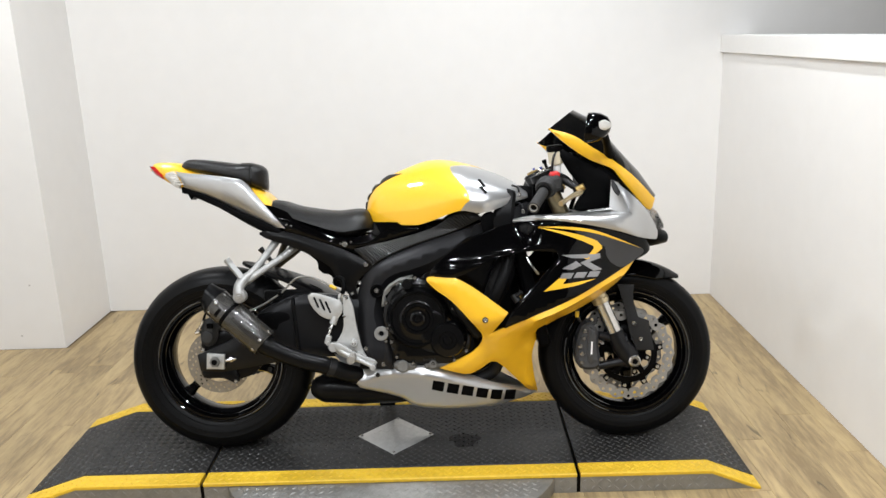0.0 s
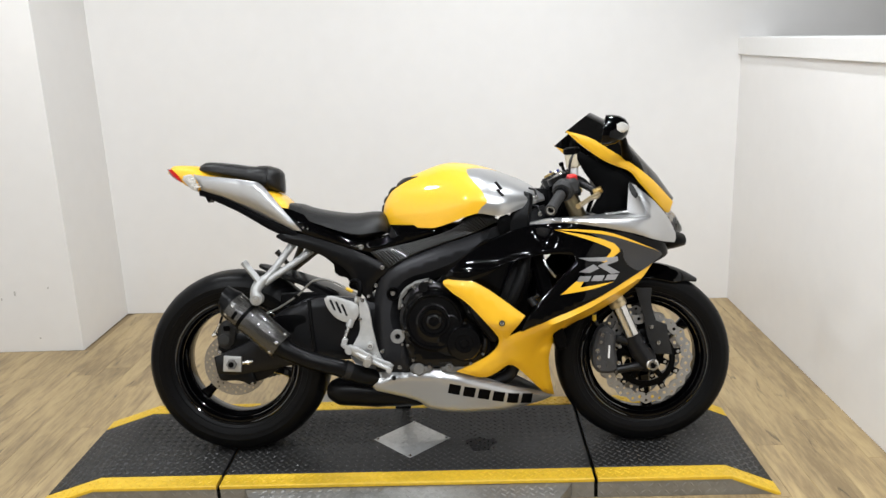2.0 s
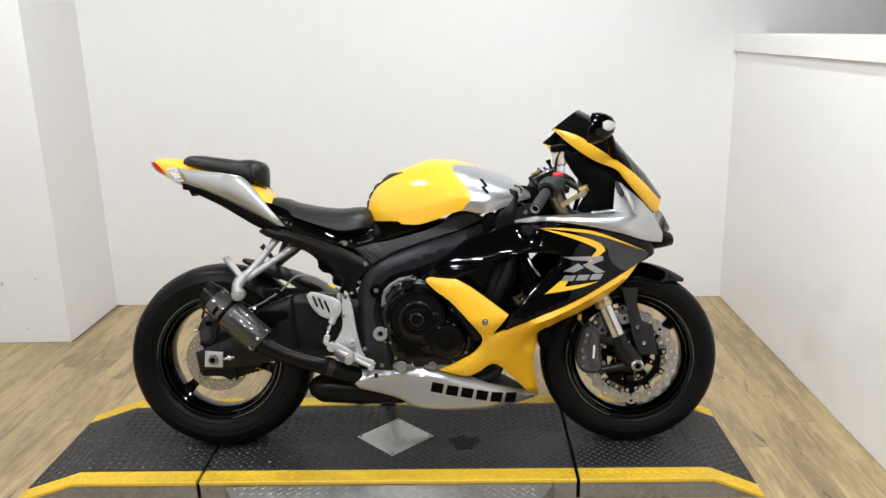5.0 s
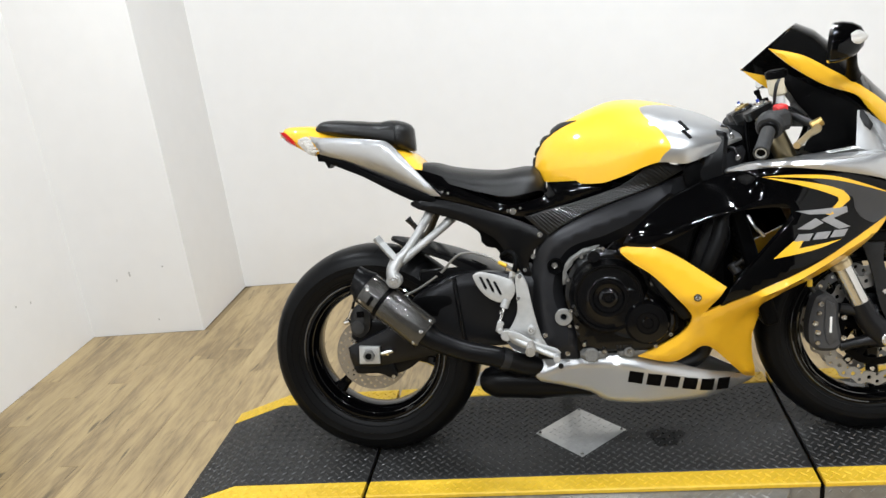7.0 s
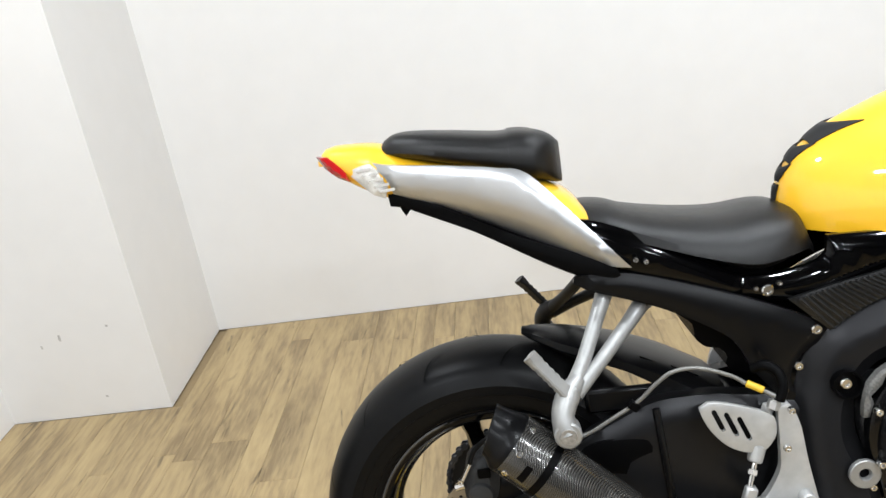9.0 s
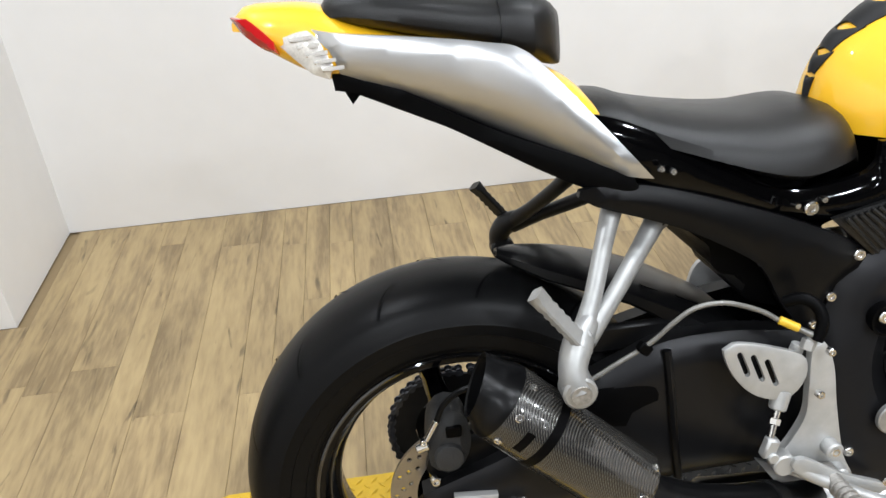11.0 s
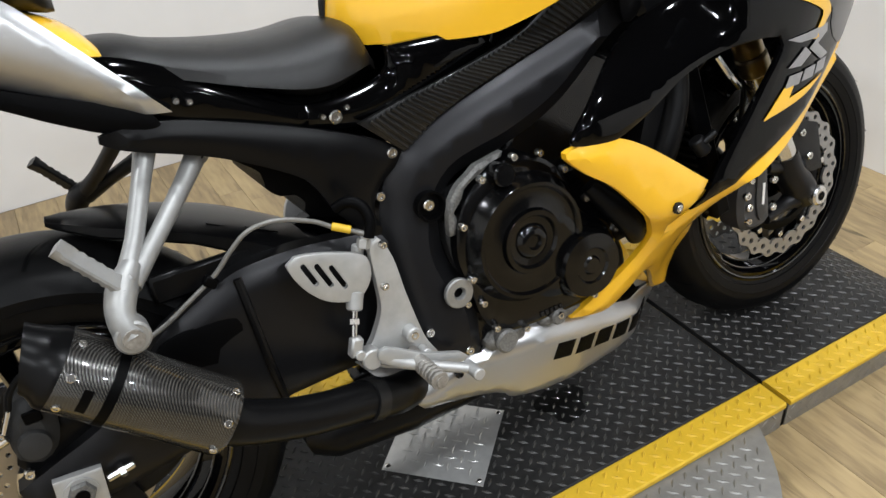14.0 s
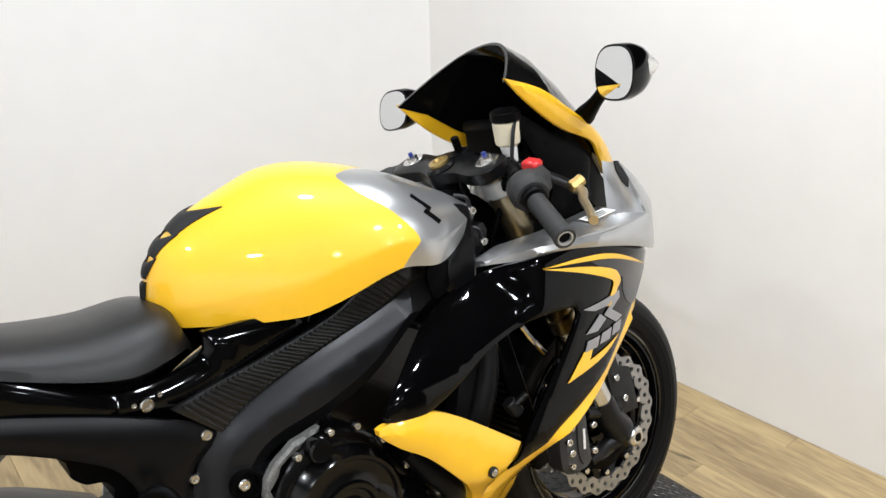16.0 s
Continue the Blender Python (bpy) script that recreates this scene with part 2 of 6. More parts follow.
WALL = material("white_wall_paint", (0.80, 0.785, 0.765), 0.6, vary=0.02, scale=3, bump=0.06, bump_scale=260)
# unseen ceiling: dimness put into its colour to keep gloss reflections dark
DIMCEILING = material("ceiling_dimness", (0.075, 0.072, 0.07), 0.8, vary=0.03, scale=3)
# the showroom's dim light is put into this low base colour
SHOWROOM = material("showroom_dimness", (0.10, 0.095, 0.09), 0.7, vary=0.1, scale=3)
TRIMPAINT = material("white_trim_paint", (0.78, 0.77, 0.75), 0.4, vary=0.02)
PLANK = planks_material()
SUBFLOOR = material("plank_joint", (0.28, 0.205, 0.11), 0.8)
FRAMEWOOD = material("black_frame", (0.02, 0.018, 0.017), 0.4, vary=0.2, scale=30)
GLOW = glowing("lamp_diffuser", (1.0, 0.95, 0.88), 6.0)


# ---- building helpers ----
def mesh_object(name, verts, faces, mat, parent=None, label="", smooth=True):
    me = bpy.data.meshes.new(name)
    me.from_pydata([tuple(v) for v in verts], [], faces)
    bm = bmesh.new()
    bm.from_mesh(me)
    bmesh.ops.remove_doubles(bm, verts=bm.verts, dist=1e-5)
    bmesh.ops.recalc_face_normals(bm, faces=bm.faces)
    bm.to_mesh(me)
    bm.free()
    if smooth:
        me.shade_smooth()
        me.set_sharp_from_angle(angle=radians(38))
    me.materials.append(mat)
    ob = new(name, me)
    if parent is not None:
        ob.parent = parent
    return tagged(ob, label)


def join(*shapes):
    """Several (verts, faces) shapes as one."""
    vs, fs = [], []
    for v, f in shapes:
        n = len(vs)
        vs += list(v)
        fs += [[i + n for i in g] for g in f]
    return vs, fs


def moved(shape, m):
    return [m @ Vector(v) for v in shape[0]], shape[1]


def mirrored(shape):
    return [(v[0], -v[1], v[2]) for v in shape[0]], shape[1]


def rings(loops, closed=True, caps=True):
    """Skin over loops of equal length."""
    n = len(loops[0])
    vs = [v for lp in loops for v in lp]
    fs = []
    for i in range(len(loops) - 1):
        for k in range(n if closed else n - 1):
            a, b = i * n + k, i * n + (k + 1) % n
            fs.append([a, b, b + n, a + n])
    if caps:
        fs.append(list(range(n))[::-1])
        fs.append([len(vs) - n + k for k in range(n)])
    return vs, fs


def basis(d):
    d = Vector(d).normalized()
    u = d.cross(Vector((0, 0, 1)) if abs(d.z) < 0.9 else Vector((1, 0, 0))).normalized()
    return d, u, d.cross(u)


def spin(centre, axis, profile, n=32, closed=True):
    """Turn a profile of (along, radius) about an axis."""
    d, u, w = basis(axis)
    c = Vector(centre)
    loops = []
    for k in range(n):
        a = 2 * math.pi * k / n
        r = u * math.cos(a) + w * math.sin(a)
        loops.append([c + d * s + r * q for s, q in profile])
    m = len(profile)
    vs = [v for lp in loops for v in lp]
    fs = []
    for k in range(n):
        for j in range(m if closed else m - 1):
            a, b = k * m + j, k * m + (j + 1) % m
            a2, b2 = ((k + 1) % n) * m + j, ((k + 1) % n) * m + (j + 1) % m
            fs.append([a, b, b2, a2])
    return vs, fs


def rod(p, q, r0, r1=None, n=16, ease=0.0):
    """A round bar, with its ends eased."""
    p, q = Vector(p), Vector(q)
    r1 = r0 if r1 is None else r1
    ln = (q - p).length
    e = ease or min(r0, r1, ln * 0.5) * 0.18
    prof = [(0, 0), (0, r0 - e), (e, r0), (ln - e, r1), (ln, r1 - e), (ln, 0)]
    return spin(p, q - p, prof, n, closed=False)


def smooth3(pts, per=6):
    p = [Vector(q) for q in pts]
    out = []
    for i in range(len(p) - 1):
        a, b, c, d = p[max(i - 1, 0)], p[i], p[i + 1], p[min(i + 2, len(p) - 1)]
        for k in range(per):
            t = k / per
            out.append(0.5 * ((2 * b) + (c - a) * t + (2 * a - 5 * b + 4 * c - d) * t * t + (3 * b - a - 3 * c + d) * t ** 3))
    out.append(p[-1])
    return out


def outline(pts, step=0.012):
    """A closed smooth outline in the plane; (x, z, 1) is a sharp corner."""
    out = []
    n = len(pts)
    for i in range(n):
        q = [pts[(i + k) % n] for k in (-1, 0, 1, 2)]
        a, b, c, d = (Vector(v[:2]) for v in q)
        if len(q[1]) > 2:
            a = b
        if len(q[2]) > 2:
            d = c
        per = max(1, int((c - b).length / step))
        for k in range(per):
            t = k / per
            out.append(0.5 * ((2 * b) + (c - a) * t + (2 * a - 5 * b + 4 * c - d) * t * t + (3 * b - a - 3 * c + d) * t ** 3))
    return out


def tube(pts, radius, n=12, per=6, caps=True):
    """A pipe along a smooth line; radius: one number or one for each point."""
    path = smooth3(pts, per)
    rs = [radius] * len(pts) if isinstance(radius, (int, float)) else list(radius)
    loops, u = [], None
    for i, p in enumerate(path):
        d = (path[min(i + 1, len(path) - 1)] - path[max(i - 1, 0)]).normalized()
        u = basis(d)[1] if u is None else (u - d * u.dot(d)).normalized()
        w = d.cross(u)
        f = i / per
        j = min(int(f), len(rs) - 2)
        r = rs[j] + (rs[j + 1] - rs[j]) * (f - j)
        loops.append([p + (u * math.cos(2 * math.pi * k / n) + w * math.sin(2 * math.pi * k / n)) * r for k in range(n)])
    return rings(loops, caps=caps)


def block(x0, y0, z0, x1, y1, z1, e=0.004):
    """A box with eased edges."""
    e = min(e, abs(x1 - x0) / 3, abs(y1 - y0) / 3, abs(z1 - z0) / 3)
    def rect(z, d):
        return [(x0 + d, y0, z), (x1 - d, y0, z), (x1, y0 + d, z), (x1, y1 - d, z), (x1 - d, y1, z), (x0 + d, y1, z), (x0, y1 - d, z), (x0, y0 + d, z)]
    def inner(z):
        return [(min(max(x, x0 + e), x1 - e), min(max(y, y0 + e), y1 - e), z) for x, y, z in rect(z, e)]
    return rings([inner(z0), rect(z0 + e, e), rect(z1 - e, e), inner(z1)])


def slab(x0, y0, x1, y1, z0, z1):
    v = [(x0, y0, z0), (x1, y0, z0), (x1, y1, z0), (x0, y1, z0), (x0, y0, z1), (x1, y0, z1), (x1, y1, z1), (x0, y1, z1)]
    return v, [[3, 2, 1, 0], [4, 5, 6, 7], [0, 1, 5, 4], [1, 2, 6, 5], [2, 3, 7, 6], [3, 0, 4, 7]]


def inside(p, poly):
    hit = False
    j = len(poly) - 1
    for i in range(len(poly)):
        a, b = poly[i], poly[j]
        if (a[1] > p[1]) != (b[1] > p[1]) and p[0] < (b[0] - a[0]) * (p[1] - a[1]) / (b[1] - a[1]) + a[0]:
            hit = not hit
        j = i
    return hit


def flat(loops, spare=()):
    """Triangles that fill the first loop and leave the others open."""
    from mathutils.geometry import delaunay_2d_cdt
    vs, es = [], []
    for lp in loops:
        n = len(vs)
        vs += [Vector(p) for p in lp]
        es += [(n + k, n + (k + 1) % len(lp)) for k in range(len(lp))]
    vs += [Vector(p) for p in spare]
    v, _, f, *_ = delaunay_2d_cdt(vs, es, [], 1, 1e-6)
    kept = []
    for t in f:
        c = (sum(v[i].x for i in t) / len(t), sum(v[i].y for i in t) / len(t))
        if inside(c, loops[0]) and not any(inside(c, h) for h in loops[1:]):
            kept.append(t)
    return v, kept


def panel(pts, wide, thick=0.006, edge=0.004, ease=0.012, cell=0.022, holes=(), step=0.012, side=-1):
    """A curved cover: an outline in (x, z), laid on the surface y = side * wide(x, z), with eased edges and thickness."""
    lp = outline(pts, step)
    hl = [outline(h, step) for h in holes]
    arr = np.array([tuple(p) for l in [lp] + hl for p in l])
    area = sum(lp[i].x * lp[(i + 1) % len(lp)].y - lp[(i + 1) % len(lp)].x * lp[i].y for i in range(len(lp)))
    sg = 1 if area > 0 else -1
    spare = []

    def gap(p):
        return float(np.min(np.hypot(arr[:, 0] - p[0], arr[:, 1] - p[1])))
    for i, p in enumerate(lp):
        d = lp[(i + 1) % len(lp)] - lp[i - 1]
        if d.length > 1e-9:
            d.normalize()
            q = (p.x - sg * d.y * ease, p.y + sg * d.x * ease)
            if inside(q, lp) and not any(inside(q, h) for h in hl) and gap(q) > ease * 0.8:
                spare.append(q)
    ring = np.array(spare) if spare else np.zeros((0, 2))
    x0, z0 = arr.min(0)
    x1, z1 = arr.max(0)
    row = 0
    z = z0 + cell / 2
    while z < z1:
        x = x0 + (cell / 2 if row % 2 else cell)
        while x < x1:
            q = (x, z)
            if inside(q, lp) and not any(inside(q, h) for h in hl) and gap(q) > ease + cell * 0.35:
                spare.append(q)
            x += cell
        z += cell * 0.87
        row += 1
    v, f = flat([lp] + hl, spare)
    n = len(v)
    top, low = [], []
    for p in v:
        d = gap(p)
        w = wide(p.x, p.y)
        s = max(1 - d / ease, 0)
        top.append((p.x, side * (w - edge * s * s), p.y))
        low.append((p.x, side * (w - thick - edge), p.y))
    count = {}
    for t in f:
        for k in range(len(t)):
            a, b = t[k], t[(k + 1) % len(t)]
            count[(min(a, b), max(a, b))] = count.get((min(a, b), max(a, b)), 0) + 1
    fs = [list(t) for t in f] + [[i + n for i in reversed(t)] for t in f]
    fs += [[a, b, b + n, a + n] for (a, b), c in count.items() if c == 1]
    return top + low, fs


def plate(pts, y0, y1, holes=(), step=0.008, m=None):
    """A flat plate with an outline in (x, z) between two depths, with openings."""
    s = panel(pts, lambda x, z: -y0, thick=abs(y1 - y0) - 0.001, edge=0.001, ease=0.002, cell=9, holes=holes, step=step)
    return moved(s, m) if m else s


def circle(x, z, r, n=12):
    return [(x + r * math.cos(2 * math.pi * k / n), z + r * math.sin(2 * math.pi * k / n)) for k in range(n)]


def slot(x, z, a, ln, r):
    """A rounded slot as an outline."""
    out = []
    for s, t0 in ((1, -90), (-1, 90)):
        for k in range(5):
            t = radians(t0 + k * 45 + a)
            out.append((x + s * ln / 2 * math.cos(radians(a)) + r * math.cos(t), z + s * ln / 2 * math.sin(radians(a)) + r * math.sin(t)))
    return out


def table(pairs):
    """A smooth number from a few (place, value) pairs."""
    xs = [p[0] for p in pairs]
    ys = [p[1] for p in pairs]
    def f(x):
        if x <= xs[0]:
            return ys[0]
        if x >= xs[-1]:
            return ys[-1]
        i = max(k for k in range(len(xs)) if xs[k] <= x)
        i = min(i, len(xs) - 2)
        t = (x - xs[i]) / (xs[i + 1] - xs[i])
        m0 = (ys[i + 1] - ys[max(i - 1, 0)]) / (xs[i + 1] - xs[max(i - 1, 0)])
        m1 = (ys[min(i + 2, len(ys) - 1)] - ys[i]) / (xs[min(i + 2, len(xs) - 1)] - xs[i])
        h = xs[i + 1] - xs[i]
        return (2 * t ** 3 - 3 * t * t + 1) * ys[i] + (t ** 3 - 2 * t * t + t) * h * m0 + (3 * t * t - 2 * t ** 3) * ys[i + 1] + (t ** 3 - t * t) * h * m1
    return f


def part(name, shape, mat, parent, label="", smooth=True):
    return mesh_object(name, shape[0], shape[1], mat, parent, label, smooth)


def thing(name, place, label, category, group="", kind=""):
    """An Empty at the foot of a thing, for its parts."""
    ob = new(name)
    ob.empty_display_size = 0.1
    ob.matrix_basis = place if isinstance(place, Matrix) else Matrix.Translation(place)
    return tagged(ob, label, category, group, kind)


def setting(name, shape, mat, label, category):
    return tagged(mesh_object(name, shape[0], shape[1], mat, None, "", False), label, category, kind="structure")

# ---- the room ----
BACK, RIGHT, JOG, JOGY, LEFT = 1.694, 1.54, -1.82, 1.148, -2.386
setting("wall_back", slab(JOG, BACK, 4.6, BACK + 0.14, 0, CEILING), WALL, "white painted back wall of the photo bay", "wall")
jog_wall = setting("wall_jog", slab(LEFT - 0.14, JOGY, JOG, BACK + 0.14, 0, CEILING), WALL, "white painted boxed-out corner beside the back wall", "wall")
side_wall = setting("wall_left", slab(LEFT - 0.14, -5.2, LEFT, JOGY, 0, CEILING), WALL, "white painted side wall with faint scuffs", "wall")
setting("wall_right", slab(RIGHT, -2.6, RIGHT + 0.12, BACK, 0, 1.308), WALL, "low white painted partition wall", "wall")
setting("wall_far_right", slab(4.6, -5.2, 4.74, BACK + 0.14, 0, CEILING), SHOWROOM, "plain wall beyond the low partition, coloured dark for a dim room", "wall")
# added out of view, dark so that glossy parts reflect a dim room
setting("wall_front", slab(LEFT - 0.14, -5.34, 4.74, -5.2, 0, CEILING), SHOWROOM, "unseen wall that closes the showroom, coloured dark for a dim room", "wall")
setting("ceiling", slab(LEFT - 0.14, -5.34, 4.74, BACK + 0.14, CEILING, CEILING + 0.12), DIMCEILING, "plain ceiling out of view, coloured dark as if dimly lit", "ceiling")
cap = join(block(RIGHT - 0.018, -2.6, 1.31, RIGHT + 0.14, BACK - 0.002, 1.398, 0.004))
setting("trim", cap, TRIMPAINT, "white wooden capping board along the low partition", "trim")

# small knocks and scuffs in the paint
for x, z, w, h in ((-2.12, 0.305, 0.004, 0.012), (-2.19, 0.278, 0.003, 0.006), (-1.95, 0.33, 0.004, 0.004), (-2.03, 0.07, 0.004, 0.004)):
    part("scuff", block(x - w, JOGY - 0.0008, z - h, x + w, JOGY + 0.002, z + h, 0.0004), SCUFF, jog_wall)
for y, z, w, h in ((0.708, 0.348, 0.004, 0.005), (0.41, 0.293, 0.005, 0.004), (0.80, 0.329, 0.003, 0.006)):
    part("scuff", block(LEFT - 0.002, y - w, z - h, LEFT + 0.0008, y + w, z + h, 0.0004), SCUFF, side_wall)

# ceiling lamps
def ceiling_light(x, y, watts, size, first=None):
    if first:
        ob = copy_thing(first, Matrix.Translation((x, y, CEILING)))
    else:
        ob = thing("ceiling_light", (x, y, CEILING), "round white ceiling lamp with a glowing diffuser", "ceiling light", "ceiling lamps")
        part("housing", spin((0, 0, -0.05), (0, 0, 1), [(0, size + 0.012), (0.05, size + 0.02), (0.05, size + 0.004), (0, size)], 32), TRIMPAINT, ob)
        part("diffuser", spin((0, 0, -0.044), (0, 0, 1), [(0, 0.0), (0, size), (0.01, size), (0.01, 0)], 32, False), GLOW, ob)
    lamp = new("lamp", bpy.data.lights.new("lamp", "AREA"))
    lamp.data.shape, lamp.data.size, lamp.data.energy = "DISK", size * 2, watts
    lamp.data.color = (0.935, 0.968, 1.0)
    lamp.matrix_basis = pose(x, y, CEILING - 0.056)
    return ob


first_lamp = None
for lx in (-1.5, 0.1, 1.0):
    for ly, watts in ((-4.3, 16), (-2.7, 30), (-1.2, 24), (0.45, 22)):
        first_lamp = ceiling_light(lx, ly, watts, 0.07, first_lamp)


# framed picture low on the side wall
pic = thing("picture_frame", pose(LEFT, -0.01, 0.08), "black framed glazed picture leaning on the white side wall", "picture frame")
bars = join(block(0.003, -0.5, 0, 0.03, 0.4, 0.055), block(0.003, -0.5, 0.745, 0.03, 0.4, 0.8), block(0.003, -0.5, 0.055, 0.03, -0.445, 0.745), block(0.003, 0.345, 0.055, 0.03, 0.4, 0.745))
part("frame", bars, FRAMEWOOD, pic)
part("glass", block(0.004, -0.445, 0.055, 0.014, 0.345, 0.745, 0.001), GLOSS, pic, "dark glossy pane")


# ---- the platform under the motorcycle ----
FRONT, REAR = -0.263, 0.345
OIL = (0.136, -0.02)
XS = (-1.325, -1.13, -0.727, -0.715, 0.492, 0.504, 0.925, 1.085)
deck = thing("display_platform", (0, 0, 0), "low platform with black rubber tread mats and yellow edges", "platform")


def deck_height(x):
    if x < XS[1]:
        return 0.006 + (DECK - 0.006) * (x - XS[0]) / (XS[1] - XS[0])
    if x > XS[6]:
        return 0.006 + (DECK - 0.006) * (XS[7] - x) / (XS[7] - XS[6])
    return DECK


def deck_strip(x0, x1, y0, y1, top=0.0, deep=0.012):
    """A strip of the mat that follows the ramps."""
    xs = sorted({x0, x1, *(x for x in XS if x0 < x < x1)})
    e = 0.003
    loops = []
    for x in xs:
        z = deck_height(x) + top
        loops.append([(x, y0, z - deep), (x, y0, z - e), (x, y0 + e, z), (x, y1 - e, z), (x, y1, z - e), (x, y1, z - deep)])
    return rings(loops)


def skirt(x0, x1, y):
    """The upright plate under the mat's edge, down to the floor."""
    xs = sorted({x0, x1, *(x for x in XS if x0 < x < x1)})
    loops = [[(x, y, 0.001), (x, y + 0.004, 0.001), (x, y + 0.004, max(deck_height(x) - 0.013, 0.002)), (x, y, max(deck_height(x) - 0.013, 0.002))] for x in xs]
    return rings(loops)


for a, b, tag in ((0, 2, "rear_section"), (3, 4, "middle_section"), (5, 7, "front_section")):
    x0, x1 = XS[a], XS[b]
    sec = part(tag, deck_strip(x0, x1, FRONT + 0.071, REAR - 0.071), MAT, deck, "worn black rubber tread mat")
    part("yellow_edge", deck_strip(x0, x1, FRONT, FRONT + 0.07, 0.001), MATYELLOW, sec, "scuffed yellow edge strip")
    part("yellow_edge", deck_strip(x0, x1, REAR - 0.07, REAR, 0.001), MATYELLOW, sec, "scuffed yellow edge strip")
    part("skirt", skirt(x0, x1, FRONT + 0.004), TREADPLATE, sec, "upright aluminium tread plate")
    part("skirt", skirt(x0, x1, REAR - 0.008), TREADPLATE, sec, "upright aluminium tread plate")
for k in (2, 4):
    part("joint", slab(XS[k], FRONT + 0.006, XS[k + 1], REAR - 0.01, 0.002, DECK - 0.02), PLASTIC, deck)
dia = part("diamond_plate", moved(plate([(-0.137, 0, 1), (0, -0.137, 1), (0.137, 0, 1), (0, 0.137, 1)], 0, 0.004), pose(-0.107, 0.027, DECK + 0.0005, -90, 0, 0)), BRIGHTPLATE, deck, "bare aluminium tread plate set diagonally")
for bx, by in ((-0.122, 0), (0.122, 0), (0, 0.122), (0, -0.122)):
    part("screw", spin((-0.107 + bx, 0.027 + by, DECK + 0.0035), (0, 0, 1), [(0, 0), (0, 0.006), (0.002, 0.004), (0.003, 0)], 10, False), STEEL, dia)


def lozenge(x, y, z, a, ln, wd, hi, slope=0.0):
    """One raised tread: a low pointed bar."""
    ca, sa = math.cos(a), math.sin(a)
    out = []
    for u, v, h in ((-ln, 0, 0), (0, -wd, 0), (ln, 0, 0), (0, wd, 0), (-ln * 0.45, 0, hi), (ln * 0.45, 0, hi)):
        px, py = x + u * ca - v * sa, y + u * sa + v * ca
        out.append((px, py, z + h + slope * (px - x)))
    return out, [[0, 1, 4], [1, 5, 4], [1, 2, 5], [2, 3, 5], [3, 4, 5], [3, 0, 4]]


def treads(x0, x1, y0, y1, pitch, height, size=(0.0116, 0.0037, 0.0026), keep=None):
    """Rows of raised treads at right angles to their neighbours."""
    vs, fs = [], []
    nx, ny = int(2 * (x1 - x0) / pitch), int(2 * (y1 - y0) / pitch)
    for i in range(nx):
        for j in range(i % 2, ny, 2):
            x, y = x0 + (i + 0.5) * pitch / 2, y0 + (j + 0.5) * pitch / 2
            if keep and not keep(x, y):
                continue
            z = height(x)
            sl = (height(x + 0.004) - height(x - 0.004)) / 0.008
            v, f = lozenge(x, y, z - 0.0002, math.pi / 4 if i % 2 else -math.pi / 4, *size, sl)
            n = len(vs)
            vs += v
            fs += [[k + n for k in g] for g in f]
    return vs, fs


def on_spot(x, y):
    return math.hypot(x - OIL[0], y - OIL[1]) < 0.053


def off_diamond(x, y):
    return abs(x + 0.107) + abs(y - 0.027) > 0.145


for sec, x0, x1 in (("rear_section", XS[0] + 0.01, XS[2]), ("middle_section", XS[3], XS[4]), ("front_section", XS[5], XS[7] - 0.01)):
    owner = bpy.data.objects[sec]
    tagged(part("treads", treads(x0, x1, FRONT + 0.073, REAR - 0.073, 0.03, deck_height, keep=lambda x, y: off_diamond(x, y) and not on_spot(x, y)), MATTREAD, owner, "raised rubber treads"), kind="stuff")
    tagged(part("edge_treads", join(treads(x0, x1, FRONT + 0.002, FRONT + 0.07, 0.03, lambda x: deck_height(x) + 0.001), treads(x0, x1, REAR - 0.07, REAR - 0.002, 0.03, lambda x: deck_height(x) + 0.001)), MATYELLOW, owner, "raised yellow rubber treads"), kind="stuff")
spot = []
for k in range(22):
    a = 2 * math.pi * k / 22
    q = 0.05 * (1 + 0.16 * math.sin(3 * a + 0.5) + 0.1 * math.sin(5 * a))
    spot.append((q * math.cos(a), q * 0.95 * math.sin(a)))
part("oil_spot", rings([[(OIL[0] + x, OIL[1] + y, z) for x, y in spot] for z in (DECK - 0.002, DECK + 0.0005)]), OILWET, deck, "dark wet oil spot")
tagged(part("wet_treads", treads(XS[3], XS[4], FRONT + 0.073, REAR - 0.073, 0.03, deck_height, keep=on_spot), WETTREAD, deck, "oil-wet rubber treads"), kind="stuff")
tagged(part("plate_treads", treads(-0.25, 0.04, -0.12, 0.17, 0.03, lambda x: DECK + 0.0045, (0.0115, 0.003, 0.0014), lambda x, y: abs(x + 0.107) + abs(y - 0.027) < 0.115), BRIGHTPLATE, dia), kind="stuff")


def skirt_treads(x0, x1, pitch=0.026):
    vs, fs = [], []
    for i in range(int((x1 - x0) / pitch)):
        for j in range(2):
            x, z = x0 + (i + 0.5) * pitch, 0.016 + j * 0.026
            if z + 0.012 > deck_height(x) - 0.013:
                continue
            v, f = lozenge(0, 0, 0, math.pi / 4 if (i + j) % 2 else -math.pi / 4, 0.013, 0.0034, 0.0014)
            n = len(vs)
            vs += [(x + p[0], FRONT + 0.0042 - p[2], z + p[1]) for p in v]
            fs += [[k + n for k in g] for g in f]
    return vs, fs


tagged(part("skirt_treads", join(skirt_treads(XS[0], XS[2]), skirt_treads(XS[3], XS[4]), skirt_treads(XS[5], XS[7])), TREADPLATE, deck), kind="stuff")

